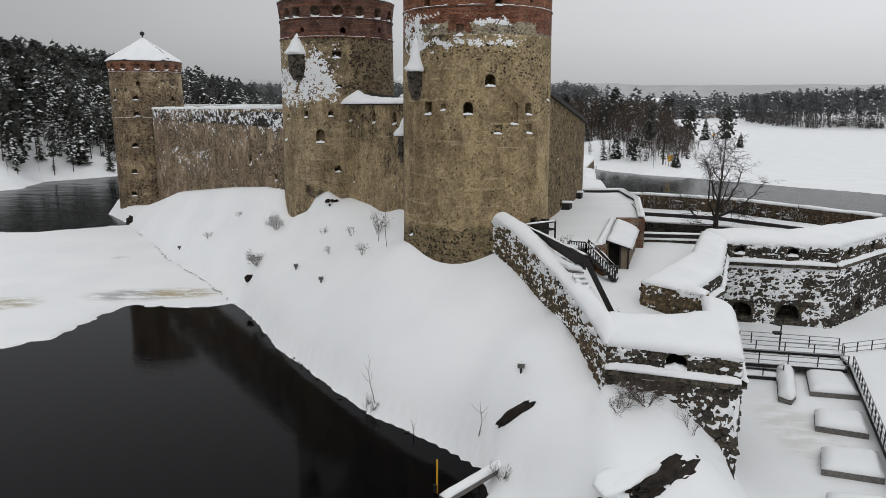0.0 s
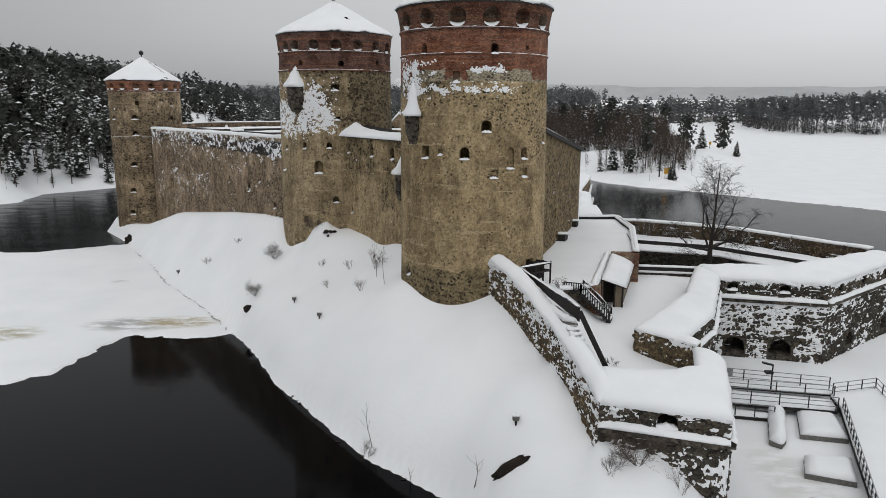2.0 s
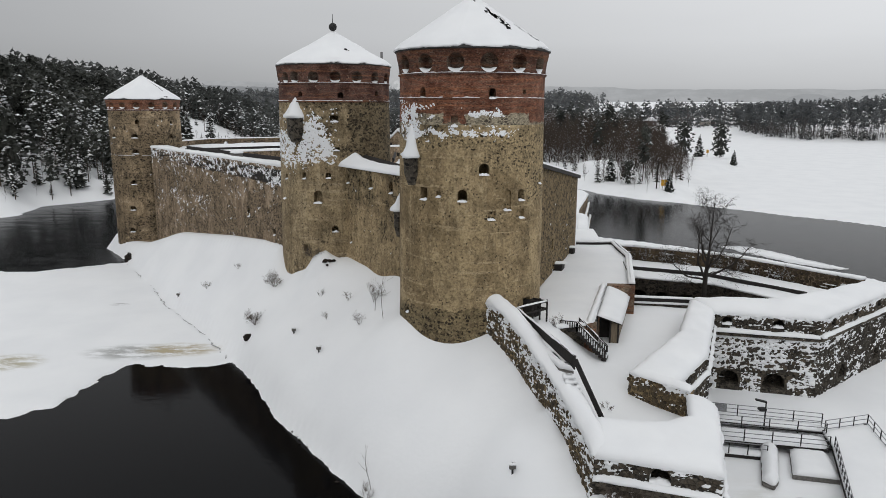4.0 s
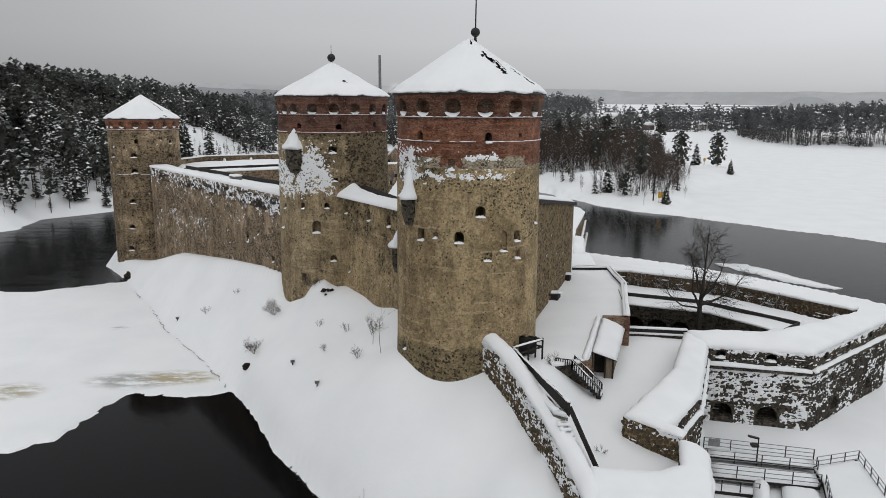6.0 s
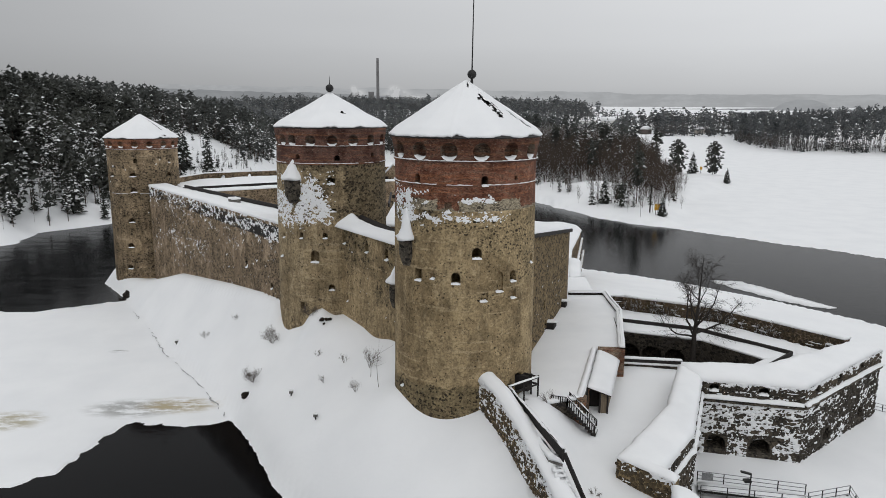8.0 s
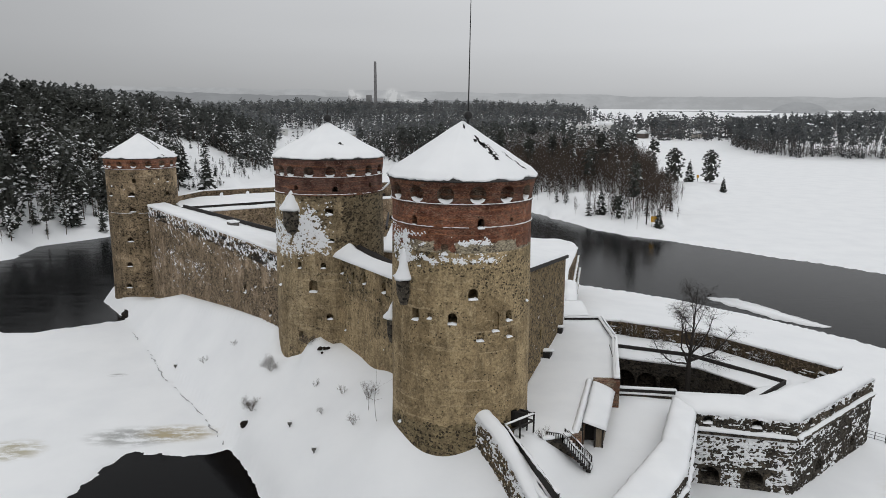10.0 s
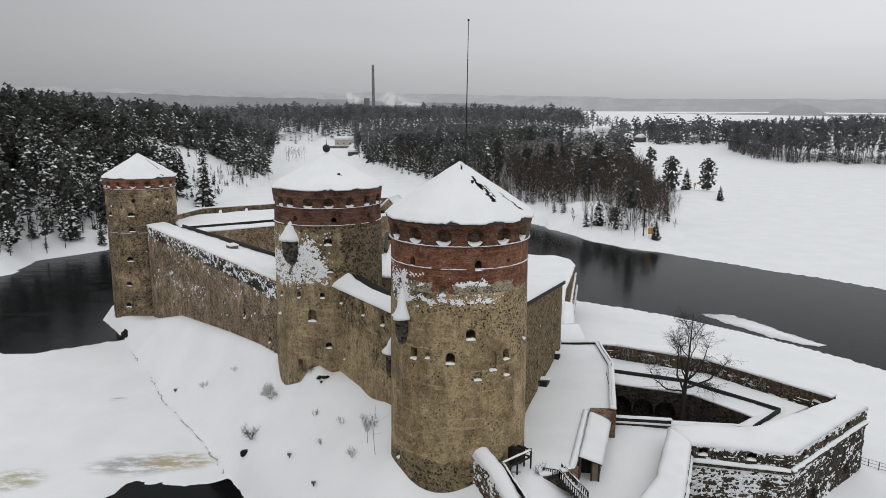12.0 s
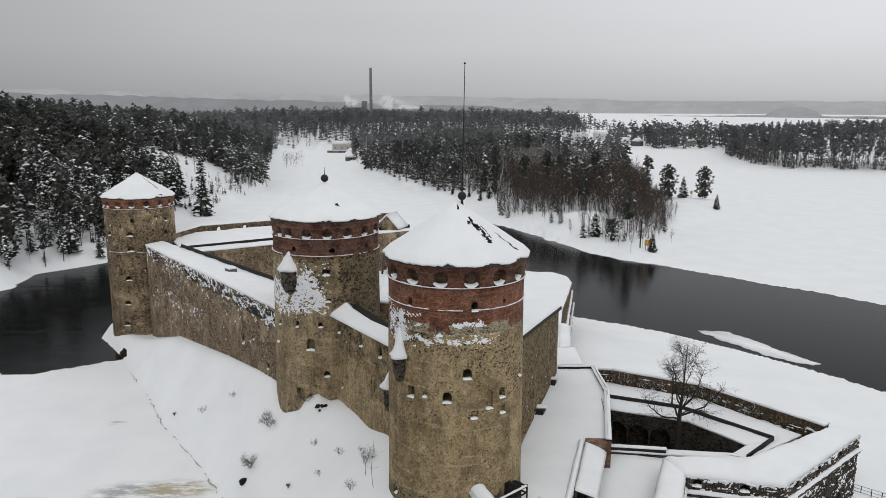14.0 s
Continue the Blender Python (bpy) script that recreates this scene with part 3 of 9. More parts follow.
def snow_strip(bm, outer, inner, thick=0.5, step=0.45, over=0.12, rough=0.2, cols=9):
    """A billowing ridge of snow lofted between two lines of (x, y, z)."""
    length = sum(math.dist(a[:2], b[:2]) for a, b in zip(outer, outer[1:]))
    n = max(4, int(length / step))
    A, B = stations(outer, n), stations(inner, n)
    rows = []
    for i, (a, b) in enumerate(zip(A, B)):
        w = math.dist(a[:2], b[:2]) or 1
        row = [bm.verts.new((a[0], a[1], a[2] - 0.03))]
        for j in range(cols):
            u = j / (cols - 1)
            uu = u - (over + 0.5 * rough * wob(a[0] * 1.3, a[1] * 1.3, 2)) / w * (1 - u) ** 3 + (over + 0.5 * rough * wob(b[0] * 1.3, b[1] * 1.3, 4)) / w * u ** 3
            edge = min(u, 1 - u) * w
            h = thick * (1 - math.exp(-edge / (0.35 * thick + 0.05))) + 0.10 * thick
            end = min(i, n - i) * length / n
            h *= 0.35 + 0.65 * min(1, end / 0.5)
            x, y = a[0] + (b[0] - a[0]) * uu, a[1] + (b[1] - a[1]) * uu
            h *= 1 + rough * 1.2 * wob(x * 0.45, y * 0.45, 7)
            row.append(bm.verts.new((x, y, a[2] + (b[2] - a[2]) * u + h + 0.05 * wob(x, y, 1, 1.6))))
        row.append(bm.verts.new((b[0], b[1], b[2] - 0.03)))
        rows.append(row)
    for p, q in zip(rows, rows[1:]):
        for j in range(len(p) - 1):
            bm.faces.new((p[j], p[j + 1], q[j + 1], q[j]))
        bm.faces.new((p[-1], p[0], q[0], q[-1]))
    bm.faces.new(rows[0])
    bm.faces.new(rows[-1][::-1])


def stone_shapes(material):
    """A few irregular fieldstones, each about one metre across, flat side at y = 0, bulging to -y."""
    out = []
    rnd = random.Random(5)
    for k in range(9):
        bm = bmesh.new()
        n = rnd.choice((5, 6, 6, 7))
        off = rnd.uniform(0, 6.28)
        back, mid, front = [], [], []
        for i in range(n):
            a = off + 6.28318 * i / n
            r = rnd.uniform(0.42, 0.56)
            c, s = math.cos(a), math.sin(a)
            sq = 1 / max(abs(c), abs(s)) ** 0.6
            back.append(bm.verts.new((r * c * sq, 0.3, r * s * sq)))
            mid.append(bm.verts.new((r * 0.97 * c * sq, -0.35, r * 0.97 * s * sq)))
            front.append(bm.verts.new((r * 0.66 * c * sq + rnd.uniform(-0.06, 0.06), -0.85 + rnd.uniform(-0.15, 0.15), r * 0.66 * s * sq + rnd.uniform(-0.06, 0.06))))
        for i in range(n):
            j = (i + 1) % n
            bm.faces.new((back[i], back[j], mid[j], mid[i]))
            bm.faces.new((mid[i], mid[j], front[j], front[i]))
        bm.faces.new(front)
        out.append(finish("stone", bm, material))
    return out


STONES, BROWN_STONES = [], []


def stone_face(parent, a, b, low, high, seed, size=(0.3, 0.7, 0.26, 0.46), holes=(), limit=300, snow=0.5, first=0.0, out=1, brown=False):
    """Fieldstones standing proud of a wall face from a to b; low and high give heights along it (0 to 1); snow lodges on some."""
    if not STONES:
        STONES.extend(stone_shapes(m_stone))
        BROWN_STONES.extend(stone_shapes(m_stone_brown))
    kinds = BROWN_STONES if brown else STONES
    rnd = random.Random(seed)
    L = math.dist(a, b)
    frame_m = Matrix.Translation((a[0], a[1], 0)) @ Matrix.Rotation(math.atan2(b[1] - a[1], b[0] - a[0]), 4, "Z")
    if out < 0:
        frame_m = frame_m @ Matrix.Diagonal((1, -1, 1, 1))
    z, zmax = min(low(0), low(0.5), low(1)), max(high(0), high(0.5), high(1))
    count, rest, clumps = 0, bmesh.new(), bmesh.new()
    while z < zmax:
        h = rnd.uniform(size[2], size[3])
        x = rnd.uniform(-0.5, 0.1)
        while x < L:
            w = rnd.uniform(size[0], size[1]) * rnd.choice((0.6, 0.8, 1.0, 1.0, 1.25))
            cx, cz = x + w / 2, z + h / 2 + rnd.uniform(-0.13, 0.13)
            f = cx / L
            x += w * 0.97
            if not (0.0 < f < 1.0 and low(f) - 0.2 < cz < high(f) - 0.1):
                continue
            if any(abs(cx - hx) < hw and hz0 < cz < hz1 for hx, hw, hz0, hz1 in holes):
                continue
            m = frame_m @ Matrix.Translation((cx, 0, cz)) @ Matrix.Rotation(rnd.uniform(-0.3, 0.3), 4, "Y") @ Matrix.Diagonal((w * rnd.uniform(0.8, 1.02), rnd.uniform(0.02, 0.08) if brown else rnd.uniform(0.04, 0.17), h * rnd.uniform(0.7, 1.15), 1))
            if count < limit and f >= first:
                piece("stone", rnd.choice(kinds), parent, m)
                count += 1
            else:
                append_mesh(rest, rnd.choice(kinds), m)
            if rnd.random() < snow * (0.12 + 1.6 * max(0.0, 0.42 + 1.3 * wob(cx * 0.45, cz * 1.1, seed))):
                c = frame_m @ Vector((cx + rnd.uniform(-0.1, 0.1), -rnd.uniform(0.02, 0.1), cz + h * rnd.uniform(0.1, 0.45)))
                wall_clump(clumps, frame_m, c, w * rnd.uniform(0.3, 1.4), h * rnd.uniform(0.12, 0.55), rnd)
        z += h * 0.94
    if rest.verts:
        part("stones", rest, m_stone_brown if brown else m_stone, parent, kind="stuff")
    else:
        rest.free()
    if clumps.verts:
        part("lodged_snow", clumps, m_snow, parent, "snow lodged between the stones", "stuff")
    else:
        clumps.free()


def append_mesh(bm, mesh, m):
    vs = [bm.verts.new(m @ v.co) for v in mesh.vertices]
    for p in mesh.polygons:
        bm.faces.new([vs[i] for i in p.vertices])


def wall_clump(bm, frame_m, c, w, h, rnd, deep=0.13):
    """A ragged little shelf of snow stuck to a wall."""
    r = frame_m.to_3x3()
    n = rnd.choice((6, 7, 8))
    rim = []
    for i in range(n):
        a = 6.28318 * i / n
        k = rnd.uniform(0.6, 1.15)
        rim.append(bm.verts.new(c + r @ Vector((w * k * math.cos(a), 0.06, h * k * math.sin(a) * (1.0 if math.sin(a) > 0 else 0.8)))))
    t1 = bm.verts.new(c + r @ Vector((-w * 0.25, -deep * rnd.uniform(0.6, 1.2), h * rnd.uniform(-0.1, 0.3))))
    t2 = bm.verts.new(c + r @ Vector((w * 0.3, -deep * rnd.uniform(0.6, 1.2), h * rnd.uniform(-0.2, 0.2))))
    half = n // 2
    for i in range(n):
        j = (i + 1) % n
        x = (rim[i].co - c).dot(r @ Vector((1, 0, 0))) + (rim[j].co - c).dot(r @ Vector((1, 0, 0)))
        bm.faces.new((rim[i], rim[j], t2 if x > 0 else t1))
    for i in range(n):
        j = (i + 1) % n
        xi = (rim[i - 1].co - c + rim[i].co - c).dot(r @ Vector((1, 0, 0)))
        xj = (rim[i].co - c + rim[j].co - c).dot(r @ Vector((1, 0, 0)))
        if (xi > 0) != (xj > 0):
            bm.faces.new((rim[i], t1, t2))


def fbm(x, y, seed=0.0, octaves=5):
    return noise.fractal(Vector((x, y, seed * 7.31)), 0.75, 2.1, octaves)


def snow_sheet(parent, surf, wide, high, field, step=0.13, label="blown snow clinging to the wall", name="clinging_snow"):
    """Snow plastered on a wall: a skin whose thickness field(u, v) is given in metres; where it is below nothing, the wall shows."""
    nu, nv = max(2, int(wide / step)), max(2, int(high / step))
    bm = bmesh.new()
    H = [[field(i / nu, j / nv) for i in range(nu + 1)] for j in range(nv + 1)]
    vs = {}
    for j in range(nv):
        for i in range(nu):
            ring = ((j, i), (j, i + 1), (j + 1, i + 1), (j + 1, i))
            if max(H[a][b] for a, b in ring) <= 0:
                continue
            for a, b in ring:
                if (a, b) not in vs:
                    p, n = surf(b / nu, a / nv)
                    vs[(a, b)] = bm.verts.new(p + n * max(-0.05, min(0.4, H[a][b])))
            bm.faces.new([vs[k] for k in ring])
    if not bm.faces:
        bm.free()
        return
    for f in bm.faces:
        f.smooth = True
    part(name, bm, m_snow, parent, label, "stuff")


def flat_surf(a, b, low, high):
    """Points on a straight wall face, with low and high heights along it."""
    m0 = on_wall(a, b, a[0], a[1], 0)
    n = -(m0.to_3x3().col[1])
    def surf(u, v):
        z0, z1 = low(u), high(u)
        return Vector((a[0] + (b[0] - a[0]) * u, a[1] + (b[1] - a[1]) * u, z0 + (z1 - z0) * v)), n
    return surf


def round_surf(c, r, lo, hi, z0, z1):
    def surf(u, v):
        m = on_round(c, r, lo + (hi - lo) * u, z0 + (z1 - z0) * v)
        return m.translation.copy(), -(m.to_3x3().col[1])
    return surf


def line_h(*pts):
    return lambda f: float(np.interp(f, [p[0] for p in pts], [p[1] for p in pts]))

# ---- ground, ice and water ----
ISLAND = [(-67, 140), (-56.5, 126.5), (-38, 97.5), (-28, 84), (-22.2, 74.4), (-18.2, 67.6), (-15, 61), (-8.6, 51.8), (-5, 46.7), (0, 42.4), (2.6, 39.2),
          (4.0, 33), (7, 27.5), (12, 28.0), (15.8, 31), (16.9, 35), (16.8, 40), (19, 46.5), (23, 55), (27.6, 66.6), (36.4, 64.6), (50.5, 75.6), (60, 86), (77, 109), (69, 121),
          (61, 131), (51, 142), (34, 154), (20, 168), (-10, 178), (-45, 172), (-64, 154)]
OPEN_WEST = [(-39.8, 60.2), (-36.6, 63.6), (-34.4, 74.3), (-29.5, 73.2), (-22.1, 74.3), (-14, 66), (-4, 56), (3, 42), (3.0, 38.6), (0.8, 35), (0, 26), (-4, -60), (-160, -60),
             (-130, 20), (-62, 50)]
OPEN_NORTH = [(-190, 112), (-75.7, 119.2), (-70.7, 119.1), (-64.4, 122.4), (-56, 127.5), (-60, 140), (-60, 152), (-75, 200), (-92, 222), (-99, 216), (-107, 206), (-113, 198),
              (-111, 180), (-128, 165), (-190, 168)]
OPEN_EAST = [(28, 165), (34, 154), (43, 148), (51, 142), (55, 134), (61, 131), (69, 121), (74, 114), (77, 109), (100, 84), (150, 50), (260, 60), (160, 130), (113, 164), (98, 181),
             (82, 198), (72, 210), (62, 218), (54, 232), (44, 260), (31, 288), (14, 318), (8, 300), (16, 230)]
HILL_WEST = [(-900, 60), (-190, 150), (-126, 166), (-111, 180), (-113, 198), (-107, 206), (-99, 216), (-104, 260), (-105, 305), (-101, 354), (-97, 422), (-122, 574), (-165, 780), (-178, 950),
             (-300, 1000), (-900, 1100)]
POINT = [(-78, 700), (-70, 641), (-51, 548), (-22, 478), (1, 396), (20, 393), (32, 355), (28, 300), (44, 262), (54, 234), (63, 219), (74, 214), (84, 230), (92, 252), (98, 281),
         (113, 324), (126, 372), (137, 442), (184, 649), (250, 900), (255, 1250), (-420, 1250), (-300, 985), (-175, 955), (-100, 880)]
ISLET = [(92, 260), (118, 300), (148, 332), (156, 366), (128, 392), (104, 330)]
FOREST_EAST = [(332, 791), (296, 653), (304, 585), (338, 586), (370, 555), (640, 430), (1300, 640), (1100, 1250), (470, 1130), (410, 980)]


def inside_depth(poly, X, Y):
    """Distance to the polygon's edge: positive inside, negative outside."""
    d2 = np.full(X.shape, 1e18)
    ins = np.zeros(X.shape, bool)
    for i in range(len(poly)):
        (ax, ay), (bx, by) = poly[i - 1], poly[i]
        ex, ey = bx - ax, by - ay
        t = np.clip(((X - ax) * ex + (Y - ay) * ey) / (ex * ex + ey * ey), 0, 1)
        d2 = np.minimum(d2, (X - ax - t * ex) ** 2 + (Y - ay - t * ey) ** 2)
        cross = (ay > Y) != (by > Y)
        with np.errstate(divide="ignore", invalid="ignore"):
            hit = X < (bx - ax) * (Y - ay) / (by - ay if by != ay else 1e-9) + ax
        ins ^= cross & hit
    d = np.sqrt(d2)
    return np.where(ins, d, -d)


def waves(X, Y, s, seed):
    """Smooth uneven noise of about -1 to 1, from a few turned sine waves."""
    r = random.Random(seed)
    out = np.zeros_like(X)
    for k in range(9):
        a, f, p = r.uniform(0, 6.28), s * r.uniform(0.5, 2.6), r.uniform(0, 6.28)
        out += np.sin((X * math.cos(a) + Y * math.sin(a)) * f + p + 1.3 * np.sin((X * math.sin(a) - Y * math.cos(a)) * f * 0.7 + p))
    return out / 4.5


def smooth(t):
    t = np.clip(t, 0, 1)
    return t * t * (3 - 2 * t)


def bump(X, Y, x, y, r, h):
    return h * np.exp(-((X - x) ** 2 + (Y - y) ** 2) / (r * r))


def ground_height(X, Y):
    near = smooth((175 - Y) / 45) * smooth((110 - X) / 35) * smooth((X + 130) / 35)
    rag = (0.55 * waves(X, Y, 0.9, 3) + 0.25 * waves(X, Y, 2.6, 4)) * near + 1.2 * waves(X, Y, 0.11, 5) * (1 - near)
    shelf = 1 + 3.5 * (1 - near)
    Z = 0.14 + 0.03 * waves(X, Y, 0.25, 8) * smooth((170 - Y) / 50) * smooth((90 - X) / 30) * smooth((X + 110) / 30)
    for poly in (OPEN_WEST, OPEN_NORTH, OPEN_EAST):
        d = inside_depth(poly, X, Y) + rag
        Z = np.where(d > -0.35, 0.14 - np.clip((d + 0.35) / shelf, 0, 1) * 0.9, Z)
    # the island: a steep snowy bank, then a slope up to the walls
    deep = inside_depth(ISLAND, X, Y)
    di = deep + 0.3 * rag
    D = np.clip(deep + 0.3 * rag * np.exp(-np.clip(deep, 0, None) / 1.2), 0, None)
    H = 0.14 + 3.3 * (1 - np.exp(-D / 2.2)) + 0.47 * D
    H += bump(X, Y, -12.8, 79.8, 3.9, 2.0) + bump(X, Y, -4, 70.4, 4, 1.2)
    H += bump(X, Y, -3.0, 60.0, 4.0, 1.4) + bump(X, Y, -8.5, 76.5, 3.0, 0.9) + bump(X, Y, 5.0, 42, 4.5, 1.7) + bump(X, Y, 9, 38.0, 3.0, -0.5)
    H += 0.09 * waves(X, Y, 0.13, 11) + 0.03 * waves(X, Y, 0.8, 12)
    # a broad even bank against the west curtain
    ux, uy = 0.5964, -0.8027
    along_w, off_w = (X + 53.6) * ux + (Y - 132.3) * uy, np.abs((X + 53.6) * uy - (Y - 132.3) * ux)
    foot = np.interp(along_w, [-9, -3, 4, 18, 40, 52, 58, 62], [1.7, 2.3, 3.4, 7.3, 10.0, 11.2, 11.4, 10.6])
    hold = np.exp(-(off_w / 5.5) ** 2) * smooth((62 - along_w) / 5) * smooth((along_w + 12) / 6)
    H = H * (1 - hold) + np.minimum(foot, 0.5 + 1.35 * D) * hold
    H += bump(X, Y, -16.8, 82.0, 2.2, 0.9) + bump(X, Y, -3.4, 60.4, 4.5, 0.55) + bump(X, Y, -19.5, 82.0, 3.0, 0.6) - bump(X, Y, -18.3, 84.6, 1.6, 0.8)
    H = np.minimum(H, 11.5)
    H += 1.5 * np.exp(-(((X + 13.9) / 1.5) ** 4 + ((Y - 80.2) / 1.3) ** 4))
    # the slope outside the east wall falls to the river
    east = smooth((D - 1) / 42) * 5.4
    side = ((Y > np.interp(X, [17, 22.8, 26.6, 37.0, 46.8, 60], [94.2, 94.2, 93.6, 88.0, 75.6, 59])) & (X > 17.5)).astype(float)
    H = H * (1 - side) + (0.14 + east) * side
    # level ground kept under the courts, and the rocky south point
    court = (inside_depth([(10.2, 38.5), (15.2, 37.5), (17, 45), (25, 56), (28, 67), (36.3, 65.6), (49.6, 75.8), (46.9, 76.6), (37.2, 89.0), (26.7, 94.8), (19, 95.4), (8.6, 67), (6.9, 60), (6.2, 57)], X, Y) > -0.2)
    H = np.where(court, np.minimum(H, 2.2), H)
    cap = np.interp(X, [3, 6, 9, 12.4, 14.9, 16.3, 17.2], [5.6, 6.0, 6.0, 6.1, 4.2, 1.3, 0.2]) + 0.42 * np.clip(Y - 36.4, -9, 3)
    fill = smooth((X - 6.5) / 2.5) * smooth((38.6 - Y) / 1.5) * smooth((Y - 31.5) / 3.5)
    H = np.where((X > 3) & (Y < 39.5) & (di > 0), np.minimum(np.maximum(H, cap * fill), np.maximum(cap, 0.25)), H)
    H += bump(X, Y, 8.6, 31.5, 2.2, 0.8) * (di > 0)
    Z = np.where(di > 0, np.maximum(H, 0.14), np.maximum(Z, 0.14 + 1.0 * np.clip(di, -2, 0)))
    # snow drifted against the bastion's foot
    Z = np.where(di <= 0, Z + 1.1 * np.exp(-np.abs(inside_depth([(26.5, 66.6), (36.2, 64.4), (51, 76), (36, 72)], X, Y)) / 3.5) * smooth((X - 24) / 3) * smooth((Y - 56) / 5), Z)
    # far land
    hill_top = np.interp(Y, [340, 600, 1000], [36, 27, 21])
    for poly, top, slope, rim in ((HILL_WEST, hill_top, 0.33, 4.5), (POINT, 12, 0.07, 2.2), (ISLET, 2.6, 0.16, 1.2), (FOREST_EAST, 16, 0.09, 1.5)):
        d = inside_depth(poly, X, Y) + 2 * rag
        D = np.clip(d, 0, None)
        L = 0.14 + rim * (1 - np.exp(-D / 4)) + top * np.tanh(slope * D / top) + 0.5 * waves(X, Y, 0.06, 21) * (1 - np.exp(-D / 6))
        Z = np.where(d > 0, np.maximum(Z, L), Z)
    Z += bump(X, Y, 61, 272, 15, 4.5) * (inside_depth(POINT, X, Y) > 0) + bump(X, Y, 46, 288, 9, 2.5) * (inside_depth(POINT, X, Y) > 0)
    ridge = 24 * smooth((Y - 760) / 400) * smooth((400 - X) / 170)
    Z = np.where(inside_depth(POINT, X, Y) > 0, Z + ridge, Z)
    Z = np.where((Y > 1150) & (X < 420), np.maximum(Z, 22 * smooth((Y - 1150) / 150) * smooth((420 - X) / 160)), Z)
    return Z + 52 * smooth((Y - 1250) / 3250) * smooth((X / np.maximum(Y, 1.0) - 0.06) / 0.10)


def spaced(lo, hi, fine, grow, ends):
    mid = list(np.arange(lo, hi + fine, fine))
    out, step = [], fine
    v = mid[-1]
    while v < ends[1]:
        step = min(step * grow, 160)
        v += step
        out.append(v)
    low, step, v = [], fine, lo
    while v > ends[0]:
        step = min(step * grow, 160)
        v -= step
        low.append(v)
    return np.array(low[::-1] + mid + out)


gx = spaced(-62, 66, 0.74, 1.05, (-4700, 4700))
gy = spaced(26, 132, 0.74, 1.035, (-300, 4600))
GX, GY = np.meshgrid(gx, gy)
GZ = ground_height(GX, GY)
ny, nx = GX.shape
idx = np.arange(nx * ny).reshape(ny, nx)
q0, q1, q2, q3 = idx[:-1, :-1].ravel(), idx[:-1, 1:].ravel(), idx[1:, 1:].ravel(), idx[1:, :-1].ravel()
g_tris = np.concatenate([np.stack([q0, q1, q2], 1), np.stack([q0, q2, q3], 1)])
g_mesh = mesh_from_arrays("ground", np.stack([GX.ravel(), GY.ravel(), GZ.ravel()], 1), g_tris, np.zeros(len(g_tris)), [m_snow_ground])
g_mesh.polygons.foreach_set("use_smooth", np.ones(len(g_tris), dtype=bool))
ground = tagged(new("ground", g_mesh), "deep smooth snow over the castle island, lake ice and wooded shores", "ground", kind="structure")


def height_at(x, y):
    return float(ground_height(np.array([[float(x)]]), np.array([[float(y)]]))[0, 0])


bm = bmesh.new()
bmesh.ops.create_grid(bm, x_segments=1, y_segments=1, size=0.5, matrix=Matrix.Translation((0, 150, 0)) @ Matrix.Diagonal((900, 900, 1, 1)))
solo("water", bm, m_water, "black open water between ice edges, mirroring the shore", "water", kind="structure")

# ---- the castle's towers ----
T1, T2, T3 = (-57.4, 140.0), (-12.65, 87.5), (2.93, 63.0)


